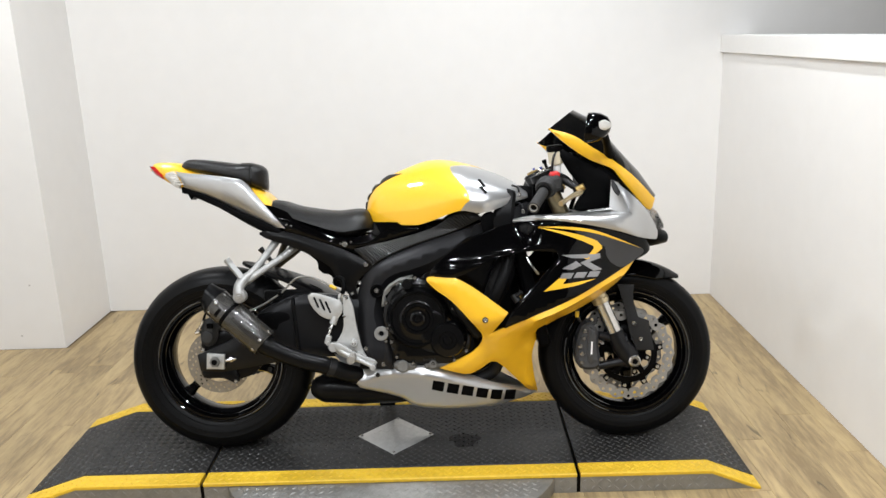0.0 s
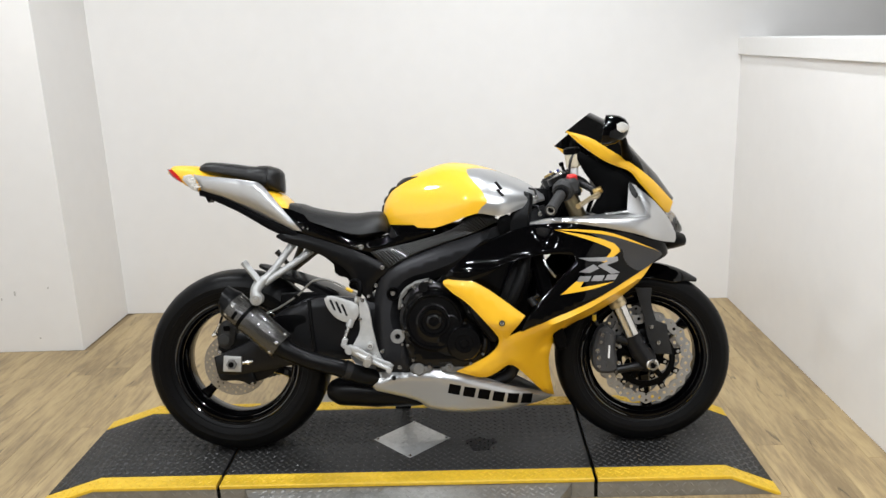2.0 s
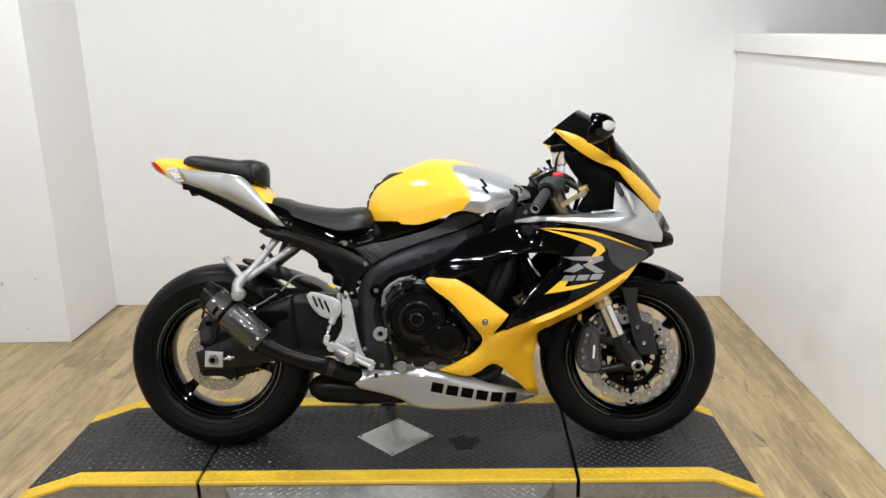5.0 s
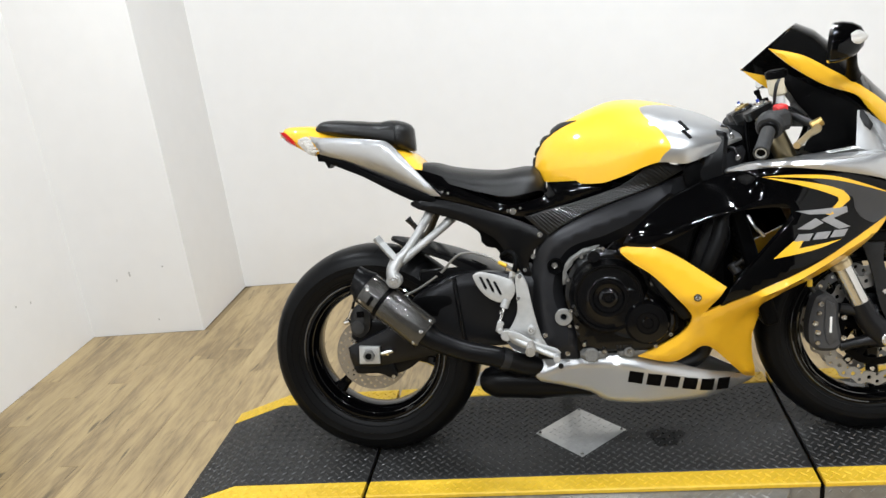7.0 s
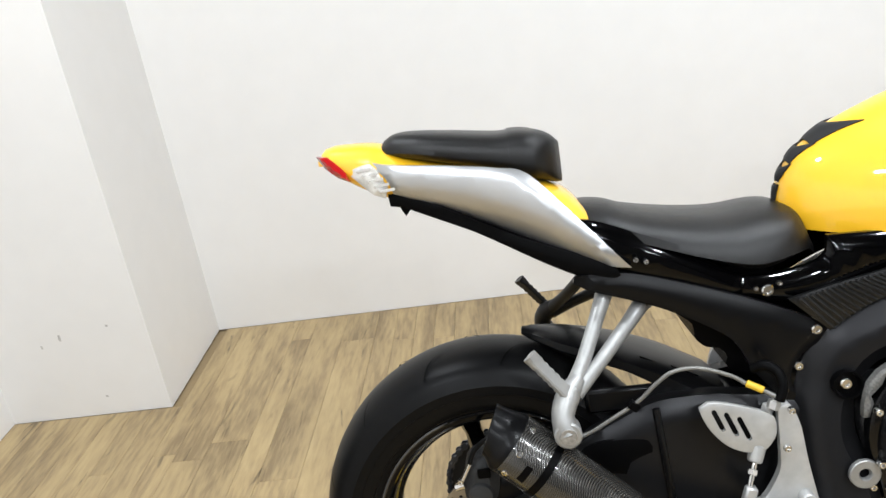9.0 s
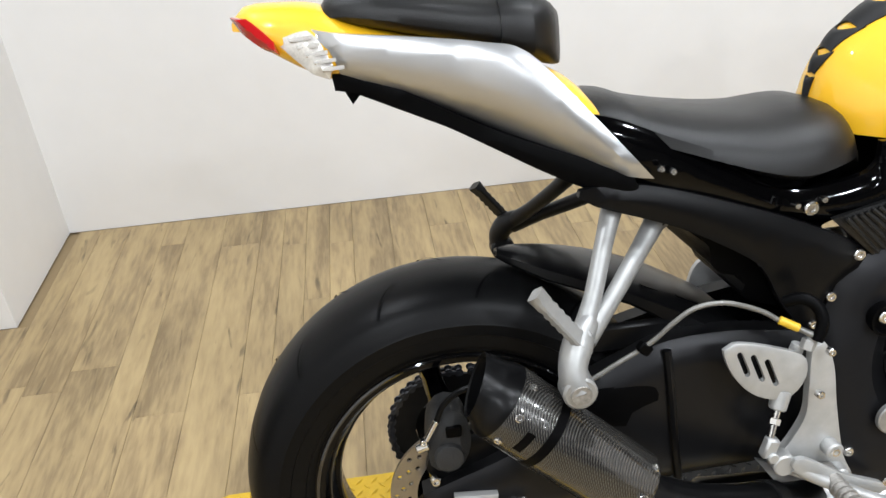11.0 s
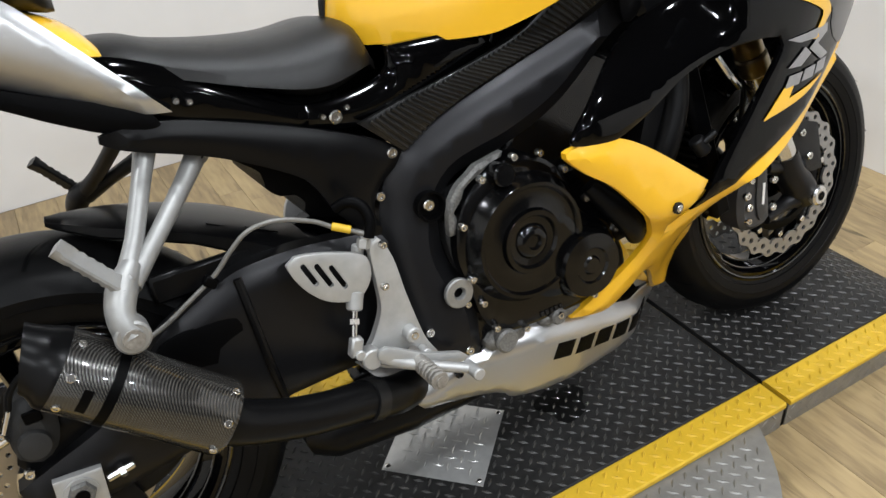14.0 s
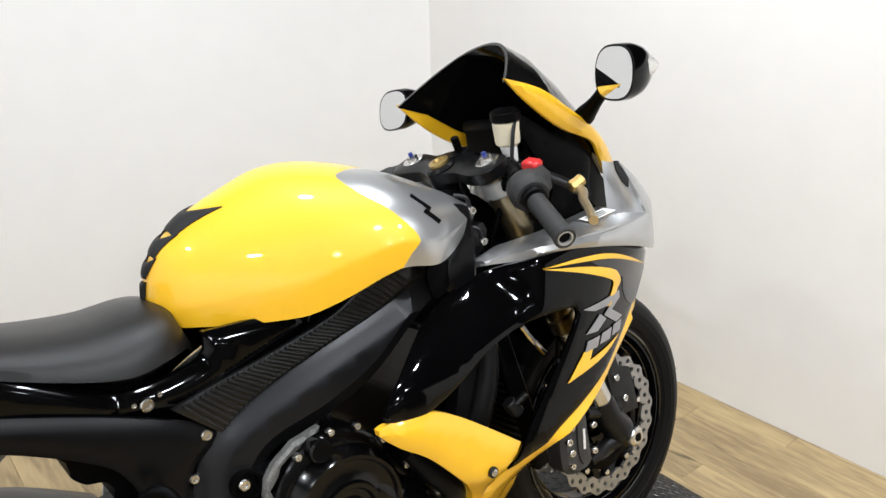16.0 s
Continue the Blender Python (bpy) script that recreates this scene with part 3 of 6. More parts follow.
# round turntable plate that shows in front of the platform
TURN_C, TURN_R, TURN_Z = (-0.107, 0.0), 0.588, 0.056
turn = thing("turntable_base", (TURN_C[0], TURN_C[1], 0), "round aluminium tread plate base under the platform", "turntable")
part("plate", spin((0, 0, 0.001), (0, 0, 1), [(0, 0), (0, TURN_R - 0.003), (0.006, TURN_R), (TURN_Z - 0.004, TURN_R), (TURN_Z - 0.001, TURN_R - 0.004), (TURN_Z - 0.001, 0)], 96, False), TREADPLATE, turn)
tagged(part("treads", moved(treads(TURN_C[0] - 0.6, TURN_C[0] + 0.6, -0.6, FRONT - 0.005, 0.03, lambda x: TURN_Z, (0.0125, 0.0037, 0.0022), lambda x, y: math.hypot(x - TURN_C[0], y - TURN_C[1]) < TURN_R - 0.02), Matrix.Translation((-TURN_C[0], -TURN_C[1], 0))), TREADPLATE, turn), kind="stuff")

# ---- the motorcycle ----
bike = thing("motorcycle", pose(-0.006, 0.003, DECK, LEAN), "yellow, black and silver sport motorcycle leaning on its stand", "motorcycle")
RW, FW = (-0.686, 0, 0.315), (0.707, 0, 0.297)


def bolt(p, r, parent, axis=(0, -1, 0), mat=STEEL, name="bolt", deep=0.006):
    """A socket screw: a round head with a recess."""
    r *= 0.86
    prof = [(-0.002, 0), (-0.002, r), (deep * 0.7, r), (deep, r * 0.8), (deep, r * 0.5), (deep * 0.45, r * 0.45), (deep * 0.45, 0)]
    return part(name, spin(p, axis, prof, 14, False), mat, parent)


def cover(pts, wide, **kw):
    """The two shapes of a body panel, for the right and the left side."""
    s = panel(pts, wide, **kw)
    return s, mirrored(s)


def body_panel(name, pts, wide, mat, parent, label="", both=True, **kw):
    s, t = cover(pts, wide, **kw)
    ob = part(name, s, mat, parent, label)
    if both:
        part(name, t, mat, parent, label)
    return ob


# -- wheels --
def tyre(c, half, r, rim):
    right = [(-half * 0.76, rim), (-half * 0.86, rim + (r - rim) * 0.1), (-half * 0.872, rim + (r - rim) * 0.14), (-half * 0.91, rim + (r - rim) * 0.15), (-half * 0.945, rim + (r - rim) * 0.24), (-half * 0.975, rim + (r - rim) * 0.34), (-half * 0.995, rim + (r - rim) * 0.35), (-half, rim + (r - rim) * 0.46), (-half * 1.012, rim + (r - rim) * 0.5), (-half * 0.995, rim + (r - rim) * 0.53),
             (-half * 0.955, rim + (r - rim) * 0.66), (-half * 0.8, rim + (r - rim) * 0.82), (-half * 0.55, rim + (r - rim) * 0.93), (-half * 0.28, rim + (r - rim) * 0.985), (0, r)]
    prof = right + [(-a, q) for a, q in reversed(right[:-1])]
    return spin(c, (0, 1, 0), prof, 96)


def wheel_rim(c, half, rim):
    h = half * 0.8
    prof = [(-h, rim - 0.014), (-h, rim + 0.004), (-h + 0.004, rim + 0.007), (-h + 0.009, rim), (-h + 0.02, rim - 0.006), (-h * 0.4, rim - 0.026),
            (h * 0.4, rim - 0.026), (h - 0.02, rim - 0.006), (h - 0.009, rim), (h - 0.004, rim + 0.007), (h, rim + 0.004), (h, rim - 0.014),
            (h - 0.012, rim - 0.019), (h * 0.4, rim - 0.034), (-h * 0.4, rim - 0.034), (-h + 0.012, rim - 0.019)]
    return spin(c, (0, 1, 0), prof, 96)


def rim_lip(c, half, rim):
    """The rolled outer edge of the rim and the bead step inside it."""
    h = half * 0.8
    out = []
    for y, r, b in ((-h - 0.001, rim - 0.004, 0.0034), (-h + 0.016, rim - 0.0215, 0.0026), (-h * 0.4, rim - 0.0345, 0.002)):
        out.append(spin(c, (0, 1, 0), [(y + b * math.cos(math.pi * k / 4), r + b * math.sin(math.pi * k / 4)) for k in range(8)], 96))
    return join(*out)


def spoke(c, angle, r0, r1, half):
    """A cast spoke that narrows outwards and flares into the rim."""
    a = radians(angle)
    u, v = Vector((math.cos(a), 0, math.sin(a))), Vector((-math.sin(a), 0, math.cos(a)))
    c = Vector(c)
    loops = []
    for f, wd, dp in ((0, 0.034, 0.034), (0.2, 0.024, 0.028), (0.5, 0.0165, 0.02), (0.75, 0.0145, 0.018), (0.92, 0.02, 0.022), (1, 0.034, 0.03)):
        p = c + u * (r0 + (r1 - r0) * f)
        loops.append([p + v * wd * x + Vector((0, dp * half * y, 0)) for x, y in ((-1, -0.5), (-0.6, -1), (0.6, -1), (1, -0.5), (1, 0.5), (0.6, 1), (-0.6, 1), (-1, 0.5))])
    return rings(loops)


def grooves(c, half, r, rim, count):
    """Thin curved tread cuts, as narrow dark inlays on the shoulder."""
    vs, fs = [], []
    for k in range(count):
        for sd in (-1, 1):
            a0 = 2 * math.pi * (k + (0.5 if sd > 0 else 0)) / count
            line = []
            for j in range(7):
                f = j / 6
                yy = sd * half * (0.25 + 0.6 * f)
                q = rim + (r - rim) * (0.9885 - 0.0001 - 0.22 * max(0, f - 0.12) ** 1.7) + 0.0007
                line.append((a0 + 0.16 * f - 0.05 * f * f, yy, q))
            n = len(vs)
            for a, yy, q in line:
                for s in (-0.006, 0.006):
                    vs.append((c[0] + q * math.cos(a + s), yy, c[2] + q * math.sin(a + s)))
            fs += [[n + 2 * j, n + 2 * j + 1, n + 2 * j + 3, n + 2 * j + 2] for j in range(6)]
    return vs, fs


def disc_plate(c, y, r0, r1, thick, rows, waves=0, turn=0.0):
    """A brake rotor with its drilled holes or slots and, where it has one, a wavy rim."""
    n = 96
    rim = []
    for k in range(n):
        a = 2 * math.pi * k / n
        rim.append((r1 + (0.0045 * math.cos(waves * a) if waves else 0)) * Vector((math.cos(a), math.sin(a))))
    inner = [((r0 + (0.004 * math.cos(waves * 2 * math.pi * k / 64) if waves else 0)) * math.cos(2 * math.pi * k / 64), (r0 + (0.004 * math.cos(waves * 2 * math.pi * k / 64) if waves else 0)) * math.sin(2 * math.pi * k / 64)) for k in range(64)]
    holes = [inner]
    for q, count, hr, off in rows:
        for k in range(count):
            a = 2 * math.pi * (k + off) / count
            holes.append(circle(q * math.cos(a), q * math.sin(a), hr, 7) if hr > 0 else slot(q * math.cos(a), q * math.sin(a), math.degrees(a) + 38, -hr * 5, -hr))
    v, f = flat([rim] + holes)
    m = len(v)
    vs = [(c[0] + p.x, y - thick / 2, c[2] + p.y) for p in v] + [(c[0] + p.x, y + thick / 2, c[2] + p.y) for p in v]
    count = {}
    for t in f:
        for k in range(len(t)):
            e = (min(t[k], t[k - 1]), max(t[k], t[k - 1]))
            count[e] = count.get(e, 0) + 1
    fs = [list(t) for t in f] + [[i + m for i in reversed(t)] for t in f] + [[a, b, b + m, a + m] for (a, b), k in count.items() if k == 1]
    return vs, fs


rear = part("rear_wheel", wheel_rim(RW, 0.09, 0.216), WHEELBLACK, bike, "gloss black cast wheel")
part("rim_lip", rim_lip(RW, 0.09, 0.216), POLISHED, rear)
part("tyre", tyre(RW, 0.091, 0.316, 0.214), RUBBER, rear, "wide worn road tyre")
tagged(part("tread_groove", grooves(RW, 0.091, 0.316, 0.214, 14), PLASTIC, rear), kind="stuff")
def sidewall_bars(c, half, r, spans):
    """Raised plain bars where the tyre's sidewall carries moulded writing."""
    out = []
    for a0, a1, n in spans:
        for k in range(n):
            b0 = radians(a0 + (a1 - a0) * k / n)
            b1 = radians(a0 + (a1 - a0) * (k + 0.62) / n)
            ring = []
            for y in (-half - 0.0004, -half + 0.004):
                ring.append([(c[0] + q * math.cos(b), y, c[2] + q * math.sin(b)) for q, b in ((r - 0.006, b0), (r + 0.006, b0), (r + 0.006, b1), (r - 0.006, b1))])
            out.append(rings(ring))
    return join(*out)


tagged(part("sidewall_marking", sidewall_bars(RW, 0.0895, 0.254, ((20, 62, 9), (110, 150, 8), (230, 275, 10))), RUBBER, rear), kind="stuff")
part("hub", spin(RW, (0, 1, 0), [(-0.07, 0.02), (-0.07, 0.042), (-0.05, 0.05), (0.05, 0.055), (0.08, 0.05), (0.08, 0.02)], 32), GLOSS, rear)
for a in (222, 342, 102):
    part("spoke", spoke(RW, a, 0.04, 0.192, 1.0), WHEELBLACK, rear)
part("brake_disc", disc_plate(RW, -0.082, 0.072, 0.110, 0.005, ((0.083, 20, 0.0037, 0), (0.092, 20, 0.0037, 0.4), (0.101, 20, 0.0037, 0.8))), DISC, rear, "drilled steel brake disc")
sprocket = part("sprocket", spin(RW, (0, 1, 0), [(0.086, 0.06), (0.086, 0.096), (0.093, 0.096), (0.093, 0.06)], 45), DARKMETAL, rear)

front = part("front_wheel", wheel_rim(FW, 0.062, 0.216), WHEELBLACK, bike, "gloss black cast wheel")
part("rim_lip", rim_lip(FW, 0.062, 0.216), POLISHED, front)
part("tyre", tyre(FW, 0.0605, 0.299, 0.214), RUBBER, front, "worn road tyre")
tagged(part("tread_groove", grooves(FW, 0.0605, 0.299, 0.214, 14), PLASTIC, front), kind="stuff")
tagged(part("sidewall_marking", sidewall_bars(FW, 0.0592, 0.25, ((30, 75, 9), (120, 160, 8), (250, 290, 9))), RUBBER, front), kind="stuff")
part("hub", spin(FW, (0, 1, 0), [(-0.07, 0.016), (-0.07, 0.05), (-0.055, 0.052), (-0.03, 0.04), (0.03, 0.04), (0.055, 0.052), (0.07, 0.05), (0.07, 0.016)], 32), GLOSS, front)
for a in (35, 155, 275):
    part("spoke", spoke(FW, a, 0.03, 0.192, 0.9), WHEELBLACK, front)
for s in (-1, 1):
    dsk = part("brake_disc", disc_plate(FW, s * 0.071, 0.120, 0.1535, 0.005, ((0.1462, 20, 0.0054, 0), (0.1355, 20, 0.0062, 0.5), (0.1262, 20, 0.0038, 0)), 20), ROTOR, front, "wavy-edged slotted steel brake disc")
    part("carrier", spin(FW, (0, 1, 0), [(s * 0.066, 0.080), (s * 0.066, 0.096), (s * 0.071, 0.1), (s * 0.074, 0.096), (s * 0.074, 0.080)], 40), PLASTIC, front)
    for k in range(5):
        a = radians(72 * k + 20)
        v = [(0.04, -0.012), (0.085, -0.009), (0.085, 0.009), (0.04, 0.012)]
        leg = [(FW[0] + q * math.cos(a) - w * math.sin(a), FW[2] + q * math.sin(a) + w * math.cos(a), 1) for q, w in v]
        part("carrier_arm", plate(leg, -0.0725 if s < 0 else 0.0675, -0.0675 if s < 0 else 0.0725), PLASTIC, front)
    for k in range(10):
        a = 2 * math.pi * (k + 0.3) / 10
        part("rivet", rod((FW[0] + 0.109 * math.cos(a), s * 0.066, FW[2] + 0.109 * math.sin(a)), (FW[0] + 0.109 * math.cos(a), s * 0.078, FW[2] + 0.109 * math.sin(a)), 0.0066, n=12), STEEL, front)
        v = [(0.094, -0.012), (0.121, -0.009), (0.121, 0.009), (0.094, 0.012)]
        arm = [(FW[0] + q * math.cos(a) - w * math.sin(a), FW[2] + q * math.sin(a) + w * math.cos(a), 1) for q, w in v]
        part("arm", plate(arm, s * 0.0735 if s < 0 else 0.0675, s * 0.0685 if s < 0 else 0.0735), PLASTIC, front)

# -- swingarm, chain, rear brake --
swing = part("swingarm", panel([(-0.12, 0.47), (-0.13, 0.38), (-0.2, 0.335), (-0.4, 0.325), (-0.55, 0.302), (-0.68, 0.283), (-0.742, 0.287, 1), (-0.75, 0.345, 1), (-0.70, 0.365), (-0.62, 0.40), (-0.565, 0.455), (-0.525, 0.49), (-0.467, 0.517), (-0.412, 0.538), (-0.33, 0.541), (-0.24, 0.53), (-0.15, 0.52)],
             lambda x, z: 0.126 + 0.012 * math.cos((x + 0.4) * 4) + 0.006 * math.cos((z - 0.43) * 12), thick=0.03, edge=0.012, ease=0.02), SWINGBLACK, bike, "braced black alloy swingarm")
part("chain_side_arm", panel([(-0.12, 0.47), (-0.13, 0.38), (-0.3, 0.34), (-0.68, 0.285), (-0.742, 0.287, 1), (-0.75, 0.345, 1), (-0.6, 0.39), (-0.4, 0.46), (-0.2, 0.5)], lambda x, z: 0.13, thick=0.03, edge=0.008, side=1), SATIN, swing)
part("weld_bead", tube([(-0.416, -0.14, 0.532), (-0.412, -0.146, 0.476), (-0.405, -0.147, 0.393), (-0.398, -0.143, 0.335)], 0.006, 8), SATIN, swing)
# no real hollow: a flush black sheet paints the recess's shade
part("brace_hollow", panel([(-0.535, 0.478), (-0.472, 0.489), (-0.428, 0.484), (-0.42, 0.455), (-0.436, 0.417), (-0.50, 0.425), (-0.55, 0.44)], lambda x, z: 0.1435, thick=0.004, edge=0.002, ease=0.008), PLASTIC, swing)
part("cross_tube", rod((-0.27, -0.13, 0.44), (-0.27, 0.13, 0.44), 0.045), SATIN, swing)
part("axle_end", join(plate([(-0.713, 0.302, 1), (-0.654, 0.299, 1), (-0.65, 0.349, 1), (-0.709, 0.354, 1)], -0.147, -0.135), rod((-0.682, -0.146, 0.326), (-0.682, -0.150, 0.326), 0.022, n=20)), ALU, swing, "square alloy axle adjuster")
part("axle_nut", rod((-0.682, -0.149, 0.326), (-0.682, -0.158, 0.326), 0.0185, 0.0175, n=6), CAST, swing)
part("axle_hole", rod((-0.682, -0.157, 0.326), (-0.682, -0.1595, 0.326), 0.0095, n=16), PLASTIC, swing)
part("adjuster_screw", join(rod((-0.648, -0.145, 0.328), (-0.612, -0.145, 0.334), 0.0055), rod((-0.632, -0.145, 0.331), (-0.624, -0.145, 0.332), 0.009, n=6)), STEEL, swing)


def chain_links():
    """Side plates and pins of the drive chain, round the sprocket and forward along both runs."""
    out = []
    path = []
    rr = 0.1
    for k in range(22):
        a = radians(80 + 200 * k / 21)
        path.append((RW[0] + rr * math.cos(a), RW[2] + rr * math.sin(a)))
    for k in range(1, 32):
        f = k / 31
        path.append((RW[0] + 0.02 + f * 0.52, RW[2] - 0.098 + f * 0.14))
    for k in range(1, 32):
        f = k / 31
        path.append((RW[0] + 0.02 + f * 0.52, RW[2] + 0.098 + f * 0.02))
    for k, (x, z) in enumerate(path):
        last = k in (21, 52, 83)
        for y in (0.081, 0.0955):
            out.append(rod((x, y - 0.0012, z), (x, y + 0.0012, z), 0.0068, n=10))
            if not last and k != 52:
                out.append(rod((x, y, z), (path[k + 1][0], y, path[k + 1][1]), 0.0036, n=5))
        out.append(rod((x, 0.078, z), (x, 0.099, z), 0.0034, n=8))
    return join(*out)


part("drive_chain", chain_links(), CHAINSTEEL, bike, "blued steel drive chain")
part("caliper_carrier", panel([(-0.742, 0.372), (-0.72, 0.40), (-0.66, 0.42), (-0.58, 0.405), (-0.535, 0.36), (-0.53, 0.31), (-0.57, 0.272), (-0.62, 0.254), (-0.655, 0.262), (-0.715, 0.268), (-0.722, 0.30), (-0.708, 0.325)], lambda x, z: 0.104, thick=0.012, edge=0.004, ease=0.008), SATIN, bike, "black carrier plate of the rear brake")
part("torque_plate", panel([(-0.731, 0.298), (-0.733, 0.266), (-0.668, 0.262), (-0.632, 0.246), (-0.613, 0.25), (-0.618, 0.272), (-0.64, 0.30)], lambda x, z: 0.118, thick=0.010, edge=0.003, ease=0.006), SATIN, bike)
bolt((-0.623, -0.119, 0.252), 0.008, bike)
cal = part("rear_caliper", panel([(-0.738, 0.405), (-0.735, 0.385), (-0.712, 0.37), (-0.688, 0.385), (-0.677, 0.42), (-0.684, 0.455), (-0.706, 0.468), (-0.73, 0.452)], lambda x, z: 0.126, thick=0.05, edge=0.014, ease=0.016), GRIP, bike, "dull black rear brake caliper")
part("piston_cover", spin((-0.71, -0.126, 0.406), (0, -1, 0), [(0, 0), (0, 0.021), (0.007, 0.019), (0.009, 0.012), (0.009, 0)], 24, False), GRIP, cal)
part("pad_slot", block(-0.712, -0.128, 0.434, -0.69, -0.122, 0.452, 0.003), PLASTIC, cal)
bolt((-0.731, -0.114, 0.362), 0.0085, cal)
bolt((-0.742, -0.12, 0.43), 0.006, cal)
part("bleed_nipple", join(rod((-0.752, -0.118, 0.418), (-0.735, -0.12, 0.424), 0.0065), rod((-0.738, -0.121, 0.432), (-0.722, -0.124, 0.462), 0.004)), STEEL, cal)
part("hose", tube([(-0.722, -0.124, 0.462), (-0.712, -0.126, 0.485), (-0.69, -0.13, 0.505), (-0.65, -0.13, 0.515)], 0.0042, 8), RUBBER, cal)

# -- rear hugger --
def hugger():
    """A thin guard: a narrow tip over the tread that widens and runs forward, with flat sides."""
    line = smooth3([(-0.610, 0.012, 0.645), (-0.58, 0.036, 0.641), (-0.52, 0.066, 0.625), (-0.44, 0.088, 0.597), (-0.37, 0.1, 0.566), (-0.285, 0.104, 0.517)], 5)
    loops = []
    for k, p in enumerate(line):
        x, w, z = p
        deep = 0.004 + 0.013 * min(1, k / 8) + 0.02 * max(0.0, (x + 0.44) / 0.15)
        upper = [(-1.0, deep), (-1.0, deep * 0.35), (-0.9, 0.004), (-0.55, 0.0), (0, -0.003), (0.55, 0.0), (0.9, 0.004), (1.0, deep * 0.35), (1.0, deep)]
        loops.append([(x - d * 0.35, f * w, z - d) for f, d in upper] + [(x - d * 0.35 - 0.001, f * (w - 0.004), z - d - 0.004) for f, d in reversed(upper)])
    return rings(loops)


hug = part("rear_hugger", hugger(), SATIN, bike, "black plastic mudguard over the rear tyre")
for x, z in ((-0.40, 0.581), (-0.35, 0.558)):
    part("guard_slot", moved(block(-0.024, -0.004, -0.001, 0.024, 0.004, 0.001, 0.0008), pose(x, -0.055, z - 0.002, 0, 27, 0)), PLASTIC, hug)
part("stay", block(-0.52, -0.1, 0.515, -0.38, -0.085, 0.555, 0.008), SATIN, hug)

# -- silencer and pipe --
A, B2 = Vector((-0.680, -0.208, 0.562)), Vector((-0.492, -0.235, 0.400))
ax = (B2 - A).normalized()
silencer = part("silencer", spin(A + ax * 0.04, ax, [(0, 0.03), (0, 0.0475), (0.004, 0.0495), (0.088, 0.0495), (0.0885, 0.0487), (0.205, 0.0487), (0.21, 0.046), (0.21, 0.03)], 40), CARBON, bike, "short carbon fibre silencer")
side_n = (Vector((0, -1, 0)) - ax * Vector((0, -1, 0)).dot(ax)).normalized()
up_n = ax.cross(side_n) * (1 if ax.cross(side_n).z > 0 else -1)


def cap_ring(along, r, cut=0.0, drop=0.0):
    """A ring round the silencer's axis, cut aslant at the mouth."""
    out = []
    for k in range(40):
        g = 2 * math.pi * k / 40
        q = math.sin(g)
        out.append(A + ax * (along - cut * q) + (side_n * math.cos(g) + up_n * (q + drop)) * r)
    return out


cap_rings = [cap_ring(0.046, 0.046), cap_ring(0.042, 0.0492), cap_ring(0.034, 0.0485), cap_ring(0.026, 0.044, 0.003), cap_ring(0.014, 0.0395, 0.009), cap_ring(0.006, 0.0385, 0.0115), cap_ring(0.004, 0.0378, 0.012), cap_ring(0.006, 0.0352, 0.0115), cap_ring(0.034, 0.034, 0.002), cap_ring(0.035, 0.001)]
part("end_cap", rings(cap_rings), SATIN, silencer, "black tapered outlet cap cut aslant")
part("band", spin(A + ax * 0.096, ax, [(0, 0.049), (0.0005, 0.0502), (0.0125, 0.0502), (0.013, 0.049)], 40), PLASTIC, silencer, "plain black band")
badge = []
for g in (-30, -18, -6, 6):
    dirn = side_n * math.cos(radians(g)) + up_n * math.sin(radians(g))
    badge.append([A + ax * s + dirn * r for s, r in ((0.072, 0.046), (0.072, 0.0499), (0.083, 0.0499), (0.083, 0.046))])
part("badge", rings(badge), PLASTIC, silencer, "plain black badge strip")
for s, k in ((0.054, 0), (0.238, 0)):
    for g in (-62, -14, 34):
        d, u, w = basis(ax)
        q = radians(g)
        n = (Vector((0, -1, 0)) - ax * Vector((0, -1, 0)).dot(ax)).normalized()
        m = ax.cross(n)
        dirn = n * math.cos(q) + m * math.sin(q)
        bolt(A + ax * s + dirn * 0.049, 0.006, silencer, dirn, name="rivet", deep=0.003)
pipe = part("exhaust_pipe", tube([A + ax * 0.245, A + ax * 0.27, (-0.42, -0.226, 0.356), (-0.365, -0.214, 0.334), (-0.306, -0.196, 0.313), (-0.235, -0.165, 0.278), (-0.16, -0.1, 0.25), (-0.05, -0.06, 0.24)], [0.036, 0.030, 0.028, 0.028, 0.029, 0.030, 0.032, 0.034], 20), SATIN, bike, "black exhaust pipe")
part("clamp", tube([(-0.30, -0.194, 0.310), (-0.281, -0.187, 0.301)], [0.0325, 0.0325], 20, 2), DARKMETAL, pipe)
part("collector", tube([(-0.345, -0.07, 0.21), (-0.33, -0.075, 0.21), (-0.2, -0.085, 0.205), (-0.08, -0.09, 0.185), (-0.04, -0.09, 0.175)], [0.03, 0.05, 0.052, 0.03, 0.015], 20), SATIN, pipe, "blackened exhaust chamber")

# -- passenger peg hangers --
def hanger(sd):
    def p(x, y, z):
        return (x, sd * y, z)
    return join(tube([p(-0.47, 0.088, 0.722), p(-0.492, 0.122, 0.686), p(-0.524, 0.178, 0.638), p(-0.55, 0.218, 0.606)], [0.0145, 0.0118, 0.0112, 0.0145], 14),
                tube([p(-0.412, 0.088, 0.696), p(-0.448, 0.122, 0.667), p(-0.505, 0.18, 0.628), p(-0.545, 0.216, 0.602)], [0.0145, 0.0118, 0.0108, 0.0135], 14),
                tube([p(-0.536, 0.202, 0.620), p(-0.556, 0.224, 0.602), p(-0.566, 0.238, 0.58), p(-0.562, 0.243, 0.556)], [0.0125, 0.0185, 0.017, 0.02], 14))


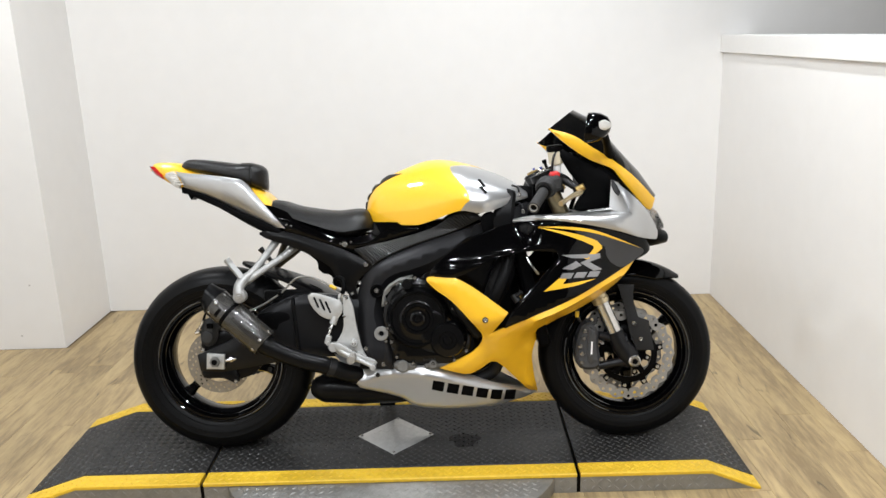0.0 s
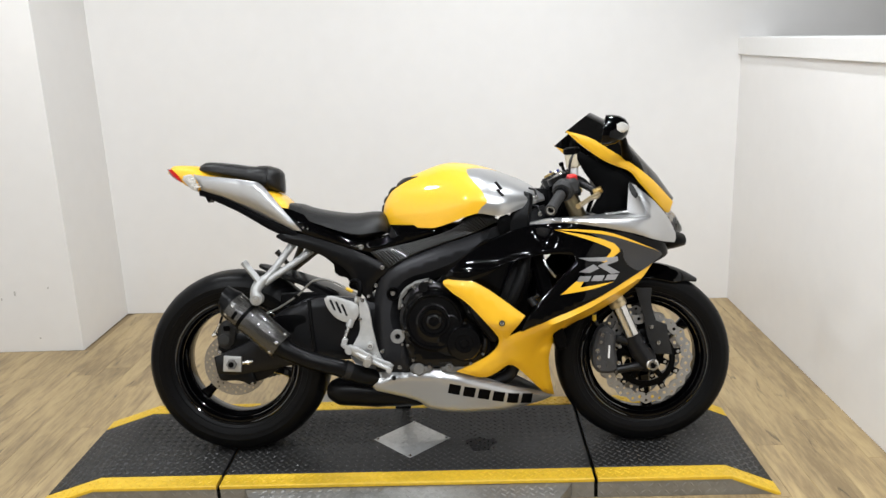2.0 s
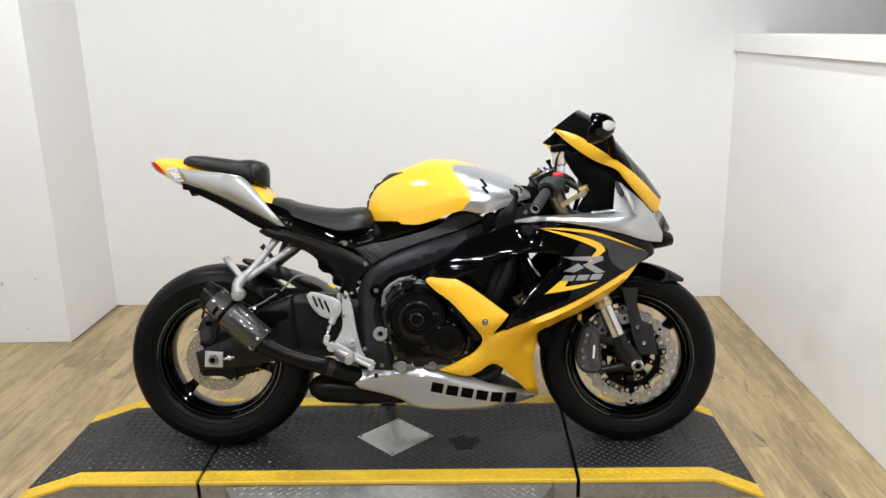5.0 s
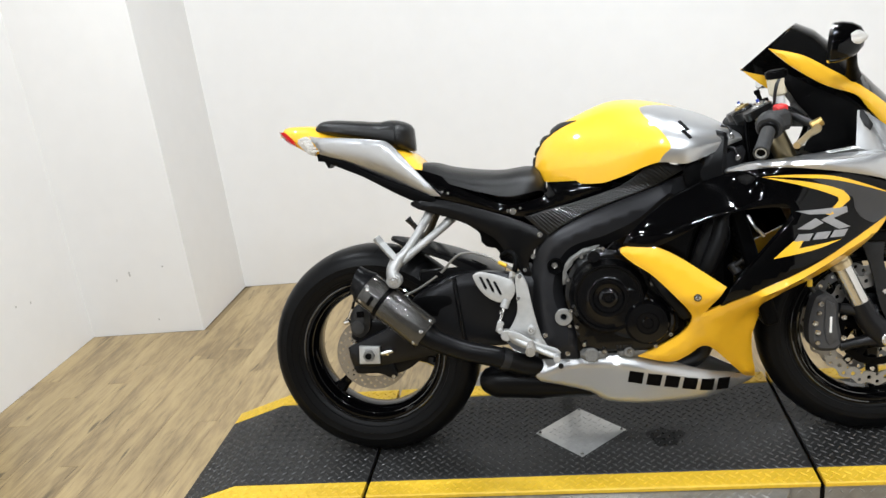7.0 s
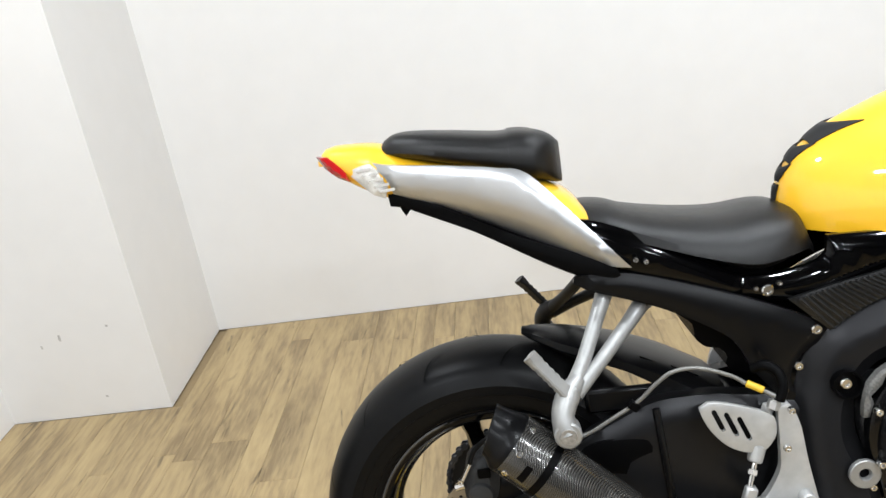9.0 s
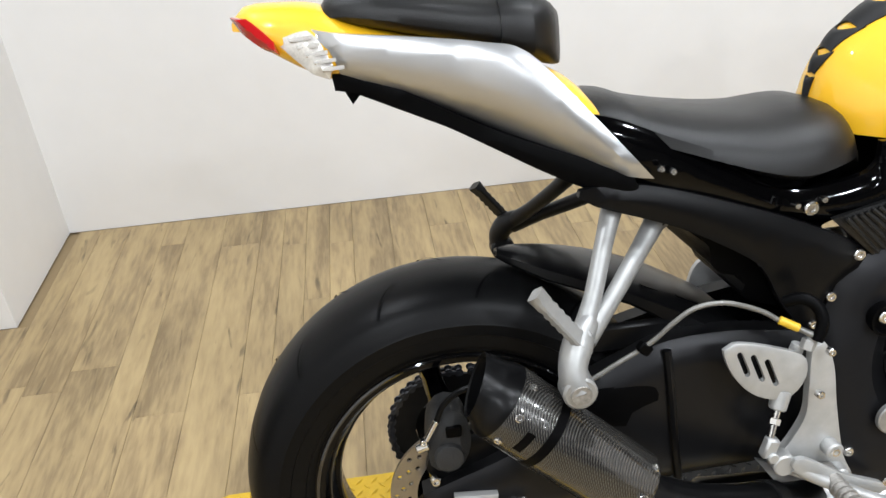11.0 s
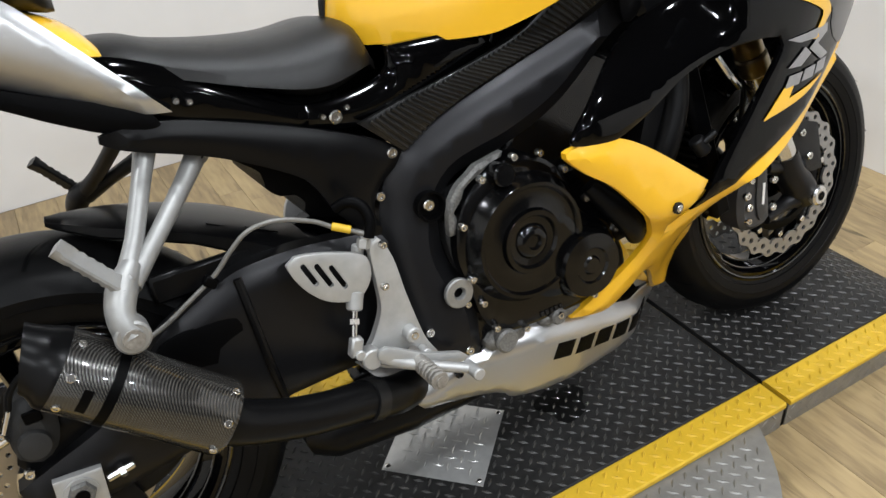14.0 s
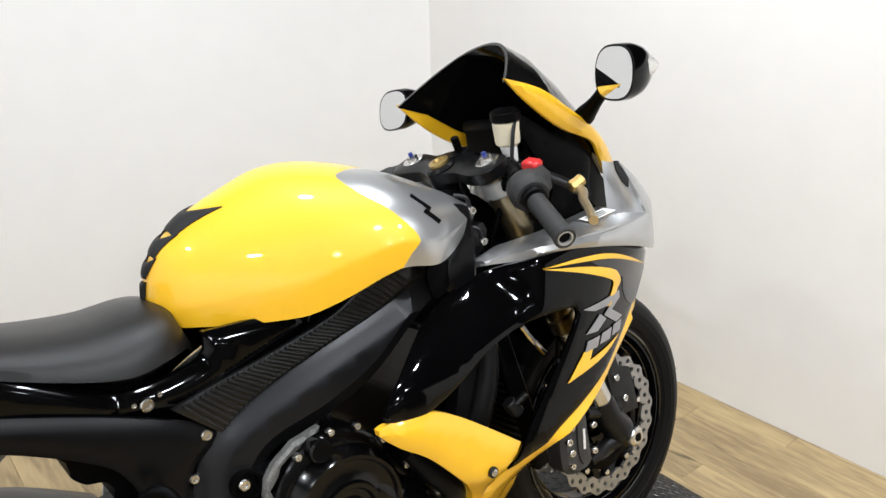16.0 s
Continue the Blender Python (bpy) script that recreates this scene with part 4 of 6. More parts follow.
def peg_slab(sd):
    """The folded foot peg: a flat bar with notched edges."""
    base, tip = Vector((-0.552, sd * 0.232, 0.607)), Vector((-0.604, sd * 0.226, 0.674))
    d = (tip - base).normalized()
    side = Vector((0.75, sd * -0.66, 0.0))
    side = (side - d * side.dot(d)).normalized()
    up = d.cross(side)
    ln = (tip - base).length
    loops = []
    for k in range(16):
        f = k / 15
        w, h = (0.0098, 0.0046) if k % 2 and k < 13 else (0.0112, 0.006)
        if k >= 14:
            w, h = 0.010, 0.008
        c = base + d * (ln * f)
        loops.append([c + side * (w * a) + up * (h * e) for a, e in ((-1, -0.6), (-0.8, -1), (0.8, -1), (1, -0.6), (1, 0.6), (0.8, 1), (-0.8, 1), (-1, 0.6))])
    return rings(loops)


for sd, mt in ((-1, FORGED), (1, DARKMETAL)):
    han = part("passenger_peg_hanger", hanger(sd), mt, bike, "forged alloy passenger peg bracket" if sd < 0 else "dark passenger peg bracket")
    for lx, ly, lz in ((-0.47, 0.088, 0.722), (-0.412, 0.088, 0.696)):
        part("mounting_lug", rod((lx, sd * (ly - 0.018), lz + 0.004), (lx, sd * (ly + 0.012), lz), 0.015, n=18), mt, han)
        bolt((lx, sd * (ly + 0.011), lz), 0.0075, han, (0, sd, 0), DARKMETAL)
    part("boss", rod((-0.562, sd * 0.226, 0.556), (-0.562, sd * 0.257, 0.556), 0.0205, n=24), mt, han)
    part("bush", rod((-0.562, sd * 0.256, 0.556), (-0.562, sd * 0.261, 0.556), 0.0125, n=16), RUST if sd < 0 else DARKMETAL, han)
    part("hinge", rod((-0.572, sd * 0.228, 0.600), (-0.54, sd * 0.222, 0.614), 0.0085, n=14), mt, han)
    part("folding_peg", peg_slab(sd), mt, han, "folded ribbed peg")

# -- frame, subframe covers --
frame_wide = table([(-0.22, 0.145), (-0.1, 0.158), (0.05, 0.175), (0.2, 0.182), (0.36, 0.17)])


def w_frame(x, z):
    return frame_wide(x) + 0.03 * max(0.0, min(1.0, (0.55 - z) / 0.2)) + 0.0


spar = body_panel("main_frame", [(0.37, 0.825), (0.30, 0.797), (0.214, 0.764), (0.123, 0.733), (0.031, 0.705), (-0.08, 0.666), (-0.147, 0.634), (-0.184, 0.585), (-0.202, 0.52), (-0.202, 0.45), (-0.195, 0.36), (-0.2, 0.29, 1),
                  (-0.09, 0.288, 1), (-0.085, 0.36), (-0.09, 0.40), (-0.116, 0.463), (-0.108, 0.52), (-0.075, 0.572), (0.02, 0.60), (0.11, 0.64), (0.22, 0.72), (0.33, 0.76), (0.37, 0.79)],
                  w_frame, FRAMEGREY, bike, "satin black alloy beam frame", thick=0.03, edge=0.022, ease=0.028, cell=0.02)
ring_at = (-0.121, -0.186, 0.412)
part("pivot_cap", spin(ring_at, (0, -1, 0), [(-0.004, 0.008), (-0.004, 0.0235), (0.002, 0.0235), (0.0035, 0.022), (0.0035, 0.0105), (0.0, 0.008)], 24), FORGED, spar, "bright swingarm pivot ring")
part("recess", spin((-0.132, -0.152, 0.549), (0, -1, 0), [(0.0, 0.0), (0.0, 0.022), (0.016, 0.023), (0.016, 0.0195), (0.006, 0.017), (0.006, 0)], 28, False), PLASTIC, spar)
bolt((-0.134, -0.16, 0.551), 0.0105, spar)
for x, z, r in ((-0.107, 0.385, 0.007), (-0.174, 0.362, 0.0085), (-0.118, 0.31, 0.0085), (-0.168, 0.318, 0.0075)):
    bolt((x, -w_frame(x, z) + 0.004, z), r, spar)
part("weld_cover", panel([(0.215, 0.785), (0.25, 0.80), (0.262, 0.77), (0.245, 0.738), (0.22, 0.735)], lambda x, z: w_frame(x, z) + 0.008, thick=0.006), PLASTIC, spar)

sub = body_panel("subframe_cover", [(-0.52, 0.752), (-0.47, 0.755), (-0.428, 0.75), (-0.356, 0.728), (-0.247, 0.688), (-0.165, 0.648), (-0.148, 0.63), (-0.16, 0.612), (-0.185, 0.595), (-0.205, 0.56), (-0.196, 0.52), (-0.2, 0.505), (-0.225, 0.53), (-0.26, 0.575), (-0.278, 0.612), (-0.305, 0.642), (-0.395, 0.692), (-0.503, 0.732)],
                 lambda x, z: 0.125 + 0.02 * min(1, max(0, (x + 0.5) / 0.3)) - 0.12 * max(0, 0.7 - z - 0.35 * (-0.15 - x)) * 0.3, SATIN, bike, "satin black seat rail cover", thick=0.012, edge=0.008, ease=0.016)
bolt((-0.167, -0.143, 0.636), 0.0095, sub)
bolt((-0.217, -0.136, 0.541), 0.0075, sub)
bolt((-0.192, -0.13, 0.575), 0.0085, sub)
part("inner_box", block(-0.46, -0.085, 0.70, -0.2, 0.085, 0.75, 0.02), PLASTIC, sub)
part("battery_tray", plate([(-0.38, 0.70), (-0.338, 0.645), (-0.336, 0.622), (-0.318, 0.604), (-0.298, 0.60), (-0.286, 0.584), (-0.284, 0.562), (-0.2, 0.555), (-0.2, 0.70)], -0.085, 0.085), PLASTIC, sub)

base = body_panel("seat_rail_trim", [(-0.545, 0.845, 1), (-0.48, 0.838), (-0.39, 0.798), (-0.32, 0.758), (-0.25, 0.724), (-0.15, 0.738), (-0.138, 0.775, 1), (0.0, 0.768), (0.07, 0.75, 1), (-0.07, 0.708), (-0.17, 0.68), (-0.27, 0.69), (-0.36, 0.72), (-0.45, 0.752)],
                  lambda x, z: 0.118 + 0.02 * math.sin(max(0, min(1, (x + 0.5) / 0.5)) * 1.5) + 0.02 * max(0, 0.74 - z), GLOSS, bike, "gloss black trim under the seat", thick=0.01, edge=0.012, ease=0.018)
bolt((-0.235, -0.14, 0.705), 0.011, base)
for x, z in ((-0.215, 0.712), (-0.25, 0.708), (-0.425, 0.775), (-0.41, 0.77)):
    bolt((x, -0.133, z), 0.005, base)
ribbed = body_panel("ribbed_trim", [(-0.205, 0.687, 1), (-0.135, 0.703), (-0.061, 0.718), (0.059, 0.752), (0.146, 0.802), (0.225, 0.782, 1), (0.123, 0.737), (0.03, 0.709), (-0.082, 0.669), (-0.147, 0.632, 1)],
                    lambda x, z: 0.146 + 0.02 * max(0, min(1, (x + 0.1) / 0.3)), RIBBED, bike, "carbon-look trim above the frame", thick=0.008, edge=0.003)
rib_low = table([(-0.147, 0.634), (-0.082, 0.671), (0.03, 0.711), (0.123, 0.739), (0.2, 0.774)])
rib_high = table([(-0.2, 0.685), (-0.135, 0.701), (-0.061, 0.716), (0.059, 0.75), (0.146, 0.799)])
ribs = []
for k in range(42):
    x1 = -0.143 + 0.33 * k / 41
    x0 = x1 - 0.047 + 0.012 * k / 41
    lift = [0.1475 + 0.02 * max(0, min(1, (q + 0.1) / 0.3)) for q in (x0, x1)]
    ribs.append(rod((x0, -lift[0], rib_high(x0)), (x1, -lift[1], rib_low(x1)), 0.0026, n=6))
part("trim_ribbing", join(*ribs), RIBBED, ribbed)

# -- tank --
t_top = table([(-0.174, 0.795), (-0.168, 0.838), (-0.152, 0.872), (-0.133, 0.895), (-0.084, 0.929), (-0.025, 0.954), (0.042, 0.975), (0.109, 0.975), (0.19, 0.957), (0.243, 0.936), (0.326, 0.895), (0.372, 0.86)])
t_low = table([(-0.174, 0.78), (-0.138, 0.772), (0.0, 0.762), (0.05, 0.774), (0.146, 0.806), (0.22, 0.798), (0.33, 0.83), (0.372, 0.84)])
t_wide = table([(-0.174, 0.02), (-0.168, 0.037), (-0.14, 0.072), (-0.08, 0.117), (0.0, 0.166), (0.1, 0.214), (0.18, 0.232), (0.24, 0.22), (0.33, 0.165), (0.372, 0.13)])


def t_frac(u):
    u = min(max(u, 0.0), 1.0)
    return (1 - u ** 2.5) ** 0.62 * (0.95 + 0.05 * min(1, u / 0.25))


seam = table([(0.0, 0.15), (0.12, 0.163), (0.27, 0.181), (0.5, 0.16), (0.85, 0.119), (0.93, 0.165), (1.0, 0.25)])


def tank_skin(sd, a, b, n, lift=0.0, m=56):
    """A piece of the tank's skin between two seams that run up its side."""
    rows, inner = [], []
    for i in range(m + 1):
        u = math.sin(0.5 * math.pi * i / m)
        row, low = [], []
        for k in range(n + 1):
            x = a(u) + (b(u) - a(u)) * k / n
            lo, hi = t_low(x), t_top(x)
            edge = lift * min(1.0, 3.0 * k / n)
            row.append((x, sd * (t_wide(x) + edge) * t_frac(u), lo + (hi + edge - lo) * u))
            low.append((x, sd * (t_wide(x) - 0.004) * t_frac(u), lo + (hi - 0.004 - lo) * u))
        rows.append(row)
        inner.append(low)
    return rings([r + list(reversed(q)) for r, q in zip(rows, inner)])


tank = part("fuel_tank", join(tank_skin(-1, lambda u: -0.174, seam, 40), tank_skin(1, lambda u: -0.174, seam, 40)), YELLOW, bike, "glossy yellow fuel tank")
for sd in (-1, 1):
    side = part("tank_cover", tank_skin(sd, seam, lambda u: 0.372, 30, 0.004), SILVER, tank, "silver front cover of the tank")
    for q in ([(0.207, 0.67), (0.215, 0.70), (0.2335, 0.56), (0.2245, 0.53)], [(0.210, 0.525), (0.219, 0.555), (0.237, 0.42), (0.2285, 0.395)]):
        v, f = flat([outline([(a, b, 1) for a, b in q], 9)])
        shell = []
        for lift in (0.0052, 0.003):
            for p in v:
                lo, hi = t_low(p.x), t_top(p.x)
                shell.append((p.x, sd * (t_wide(p.x) + lift) * t_frac(p.y), lo + (hi + lift - lo) * p.y))
        n = len(v)
        rim = [[k, (k + 1) % n, (k + 1) % n + n, k + n] for k in range(n)]
        part("emblem", (shell, [list(t) for t in f] + [[k + n for k in reversed(t)] for t in f] + rim), PLASTIC, side, "small dark emblem shape")
part("filler_ring", spin((0.15, 0, 0.952), (0.22, 0, 1), [(-0.008, 0), (-0.008, 0.05), (0.002, 0.05), (0.004, 0.044), (0.002, 0.03), (0.003, 0)], 36, False), DARKMETAL, tank)


def tank_point(x, v):
    """A place on the tank's skin at the share v of its half width."""
    f = min(abs(v), 0.999)
    u = (1 - f ** (1 / 0.62)) ** (1 / 2.5)
    return Vector((x, v * t_wide(x), t_low(x) + (t_top(x) - t_low(x)) * u))


def pad_piece(x0, x1, v0, spike):
    """One scale of the tank pad: a raised chevron that follows the tank's back."""
    rows, low = [], []
    for j in range(7):
        f = j / 6
        half = v0 * (0.5 + 0.5 * f)
        for k in range(9):
            g = -1 + 2 * k / 8
            x = max(x0 + (x1 - x0) * (f + spike * f * (abs(g) ** 1.6 - 0.35)), -0.1735)
            v = half * g / max(t_wide(x), 0.05)
            p = tank_point(x, v)
            n = (tank_point(x + 0.004, v) - tank_point(x - 0.0003, v)).cross(tank_point(x, v + 0.03) - tank_point(x, v - 0.03)).normalized()
            hgt = 0.002 + 0.004 * (1 - abs(g) ** 3) * (1 - 0.6 * abs(2 * f - 1) ** 4)
            rows.append(p + n * hgt)
            low.append(p - n * 0.003)
    fs = [[j * 9 + k, j * 9 + k + 1, j * 9 + k + 10, j * 9 + k + 9] for j in range(6) for k in range(8)]
    n = len(rows)
    edge = [k for k in range(9)] + [9 * j + 8 for j in range(1, 7)] + [54 + k for k in range(7, -1, -1)] + [9 * j for j in range(5, 0, -1)]
    fs += [[a, b, b + n, a + n] for a, b in zip(edge, edge[1:] + edge[:1])]
    return rows + low, fs


for x0, x1, v0, sp in ((-0.1725, -0.1675, 0.011, 0.3), (-0.1655, -0.153, 0.019, 0.7), (-0.1495, -0.125, 0.029, 0.8), (-0.119, -0.072, 0.05, 0.85)):
    part("tank_pad", pad_piece(x0, x1, v0, sp), PADGREY, tank, "matt black tank pad scale")

# -- seats and tail --
def tail_set(shape):
    """The tail's reach: it draws out and rises to the rear, and sits a little askew."""
    out = []
    for x, y, z in shape[0]:
        k = min(max((-0.5 - x) / 0.38, 0.0), 1.1)
        s = min(max((-0.45 - x) / 0.2, 0.0), 1.0)
        out.append((x - 0.032 * k, y + 0.035 * s * s * (3 - 2 * s), z + 0.01 * k))
    return out, shape[1]


def cushion(tops, lows, wides, x0, x1, n, flat_top=3.0, dish=0.0):
    top, low, wd = table(tops), table(lows), table(wides)
    loops = []
    for k in range(n):
        x = x0 + (x1 - x0) * k / (n - 1)
        hi, lo, w = top(x), low(x), wd(x)
        lp = []
        for j in range(24):
            a = 2 * math.pi * j / 24
            c, s = math.cos(a), math.sin(a)
            y = w * math.copysign(abs(c) ** (2 / flat_top), c)
            z = (hi + lo) / 2 + (hi - lo) / 2 * math.copysign(abs(s) ** (2 / flat_top), s)
            if s > 0:
                z -= dish * (abs(c) ** 2)
            lp.append((x, y, z))
        loops.append(lp)
    return rings(loops)


seat = part("rider_seat", cushion([(-0.52, 0.847), (-0.505, 0.856), (-0.454, 0.852), (-0.416, 0.838), (-0.34, 0.822), (-0.263, 0.814), (-0.19, 0.818), (-0.155, 0.806), (-0.145, 0.78)],
                                  [(-0.52, 0.838), (-0.483, 0.825), (-0.393, 0.79), (-0.321, 0.755), (-0.248, 0.724), (-0.211, 0.724), (-0.146, 0.745)],
                                  [(-0.52, 0.04), (-0.505, 0.075), (-0.45, 0.105), (-0.35, 0.132), (-0.25, 0.142), (-0.18, 0.125), (-0.145, 0.09)], -0.52, -0.145, 34, 2.9, 0.022), VINYL, bike, "black vinyl rider seat")
pill = part("passenger_seat", tail_set(cushion([(-0.788, 0.975), (-0.775, 0.992), (-0.75, 0.999), (-0.68, 0.993), (-0.604, 0.983), (-0.566, 0.984), (-0.53, 0.975), (-0.51, 0.955), (-0.499, 0.925)],
                                      [(-0.788, 0.968), (-0.756, 0.958), (-0.626, 0.925), (-0.524, 0.892), (-0.499, 0.892)],
                                      [(-0.788, 0.035), (-0.775, 0.05), (-0.72, 0.07), (-0.6, 0.086), (-0.56, 0.082), (-0.535, 0.064), (-0.52, 0.042), (-0.512, 0.02)], -0.788, -0.512, 30, 3.6, 0.010)), VINYL, bike, "black vinyl passenger pad with a strap")
strap = cushion([(-0.604, 0.9845), (-0.566, 0.9855), (-0.53, 0.9765)], [(-0.626, 0.921), (-0.524, 0.888)], [(-0.6, 0.0905), (-0.555, 0.087), (-0.525, 0.069)], -0.588, -0.552, 6, 3.6, 0.010)
part("strap", tail_set(strap), VINYL, pill)

tail = part("tail_cowl", tail_set(cushion([(-0.885, 0.972), (-0.872, 0.986), (-0.84, 0.989), (-0.787, 0.984), (-0.75, 0.963), (-0.62, 0.925), (-0.56, 0.905), (-0.508, 0.878), (-0.485, 0.85)],
                                 [(-0.885, 0.965), (-0.86, 0.94), (-0.8, 0.90), (-0.7, 0.86), (-0.6, 0.82), (-0.485, 0.80)],
                                 [(-0.885, 0.03), (-0.87, 0.05), (-0.82, 0.062), (-0.75, 0.074), (-0.6, 0.096), (-0.485, 0.105)], -0.885, -0.485, 30, 3.2, 0.01)), YELLOW, bike, "yellow tail cowl")
tail_w = table([(-0.84, 0.06), (-0.81, 0.068), (-0.75, 0.084), (-0.62, 0.116), (-0.5, 0.134), (-0.43, 0.14)])


def tail_shift(shape):
    return [(x, y + 0.035 * min(max((-0.45 - x) / 0.2, 0.0), 1.0), z) for x, y, z in shape[0]], shape[1]


tail_mid = table([(-0.86, 0.962), (-0.80, 0.944), (-0.70, 0.921), (-0.60, 0.888), (-0.52, 0.841), (-0.43, 0.777)])
tail_out = table([(-0.86, 0.052), (-0.80, 0.078), (-0.72, 0.098), (-0.62, 0.121), (-0.5, 0.137), (-0.43, 0.141)])


def tail_side_w(x, z):
    """The tail's side: one rounded shoulder that runs down and forward."""
    d = z - tail_mid(x)
    return tail_out(x) - (4.0 if d > 0 else 8.5) * d * d


for sh in cover([(-0.858, 0.978, 1), (-0.80, 0.9605), (-0.70, 0.948), (-0.62, 0.936), (-0.572, 0.922), (-0.513, 0.858), (-0.432, 0.763, 1), (-0.492, 0.772), (-0.573, 0.802), (-0.63, 0.832), (-0.70, 0.87), (-0.792, 0.908, 1), (-0.803, 0.94), (-0.83, 0.962)], tail_side_w, thick=0.008, edge=0.006, ease=0.012, cell=0.012, step=0.01):
    part("tail_side", tail_shift(sh), SILVER, tail, "silver tail side panel")
under = [(-0.775, 0.915), (-0.778, 0.882, 1), (-0.735, 0.872), (-0.66, 0.834), (-0.6, 0.8), (-0.55, 0.772), (-0.5, 0.75), (-0.45, 0.745), (-0.47, 0.775), (-0.6, 0.825), (-0.72, 0.89)]
us = panel(under, lambda x, z: tail_w(x) - 0.012, thick=0.03)
part("undertail", tail_set(join(us, mirrored(us), rings([[(-0.77, -0.06, 0.884), (-0.77, 0.06, 0.884), (-0.77, 0.06, 0.9), (-0.77, -0.06, 0.9)], [(-0.6, -0.1, 0.806), (-0.6, 0.1, 0.806), (-0.6, 0.1, 0.82), (-0.6, -0.1, 0.82)], [(-0.45, -0.11, 0.745), (-0.45, 0.11, 0.745), (-0.45, 0.11, 0.765), (-0.45, -0.11, 0.765)]]))), PLASTIC, tail, "black undertail tray")
for sd in (-1, 1):
    ind = part("tail_indicator", tail_set(panel([(-0.838, 0.946, 1), (-0.80, 0.957), (-0.785, 0.935), (-0.776, 0.915), (-0.782, 0.898), (-0.80, 0.905)], lambda x, z: 0.066 + 0.3 * (x + 0.835), thick=0.01, edge=0.008, ease=0.014, side=sd)), AMBER, tail, "clear indicator lens with bright facets")
    for k in range(5):
        z = 0.949 - 0.009 * k
        x = -0.822 + 0.008 * k
        part("facet", tail_set(panel([(x, z, 1), (x + 0.026, z + 0.003, 1), (x + 0.026, z - 0.0015, 1), (x + 0.002, z - 0.005, 1)], lambda x, z: 0.0665 + 0.3 * (x + 0.835), thick=0.003, edge=0.001, ease=0.003, side=sd)), STEEL, ind)
    part("tail_light", tail_set(panel([(-0.884, 0.976, 1), (-0.866, 0.974), (-0.838, 0.945), (-0.834, 0.93), (-0.85, 0.937), (-0.872, 0.956)], lambda x, z: 0.053 + 0.4 * (x + 0.879), thick=0.012, edge=0.006, ease=0.008, side=sd)), REDLENS, tail, "red tail light lens")
part("plate_stub", tail_set(rings([[(-0.772, y, 0.884), (-0.76, y, 0.858), (-0.745, y, 0.876)] for y in (-0.03, 0.03)])), PLASTIC, tail)

# -- engine --
engine = part("engine", block(-0.12, -0.17, 0.28, 0.21, 0.17, 0.56, 0.03), ENGINE, bike, "black engine block")
part("cylinder_block", moved(block(-0.13, -0.15, -0.14, 0.13, 0.15, 0.16, 0.02), pose(0.13, 0, 0.56, 0, 28, 0)), ENGINE, engine)
crank = [(-0.112, 0.468), (-0.098, 0.53), (-0.06, 0.572), (-0.01, 0.588), (0.045, 0.575), (0.085, 0.535), (0.11, 0.47), (0.16, 0.43), (0.172, 0.385), (0.155, 0.335), (0.11, 0.31), (0.03, 0.308), (-0.05, 0.315), (-0.085, 0.35), (-0.1, 0.41)]
part("cover_flange", panel(crank, lambda x, z: 0.19, thick=0.02, edge=0.006, ease=0.01), ENGINE, engine)
part("clutch_cover", spin((0.0, -0.186, 0.462), (0, -1, 0), [(0, 0), (0, 0.104), (0.012, 0.1), (0.022, 0.093), (0.028, 0.09), (0.028, 0.085), (0.022, 0.081), (0.021, 0.062), (0.024, 0.052), (0.031, 0.049), (0.031, 0.042), (0.025, 0.038), (0.024, 0.028), (0.03, 0.024), (0.033, 0.018), (0.033, 0.012), (0.028, 0.009), (0.028, 0)], 56, False), ENGINE, engine, "round ribbed black clutch cover")
part("starter_cover", spin((0.096, -0.188, 0.39), (0, -1, 0), [(0, 0), (0, 0.064), (0.02, 0.06), (0.036, 0.052), (0.038, 0.03), (0.034, 0.027), (0.034, 0.016), (0.038, 0.012), (0.038, 0)], 40, False), ENGINE, engine, "small round black engine cover")
part("web", panel([(0.0, 0.375), (0.06, 0.345), (0.12, 0.36), (0.11, 0.45), (0.06, 0.5), (0.0, 0.48)], lambda x, z: 0.21, thick=0.03, edge=0.01, ease=0.02), ENGINE, engine)
part("bare_casting", panel([(-0.108, 0.50, 1), (-0.101, 0.52), (-0.105, 0.534, 1), (-0.089, 0.55), (-0.083, 0.563, 1), (-0.07, 0.571), (-0.05, 0.579, 1), (-0.034, 0.589), (-0.016, 0.592, 1), (-0.012, 0.600), (-0.04, 0.595, 1), (-0.058, 0.592), (-0.072, 0.583, 1), (-0.092, 0.571), (-0.108, 0.552, 1), (-0.114, 0.53), (-0.117, 0.50)], lambda x, z: 0.182, thick=0.012, edge=0.003, ease=0.006), CAST, engine, "bare alloy casting edge")
for x, z in ((-0.102, 0.515), (-0.062, 0.575), (-0.005, 0.592), (-0.1, 0.43), (-0.088, 0.385), (-0.072, 0.335), (-0.02, 0.313), (0.045, 0.31), (0.115, 0.32), (0.155, 0.35), (0.166, 0.42), (0.115, 0.49), (0.08, 0.548), (0.04, 0.585)):
    bolt((x, -0.192, z), 0.0072, engine, deep=0.008)
part("label_bar", join(*[block(0.012 + 0.009 * k, -0.1925, 0.318, 0.018 + 0.009 * k, -0.19, 0.326, 0.0005) for k in range(5)]), DARKMETAL, engine)
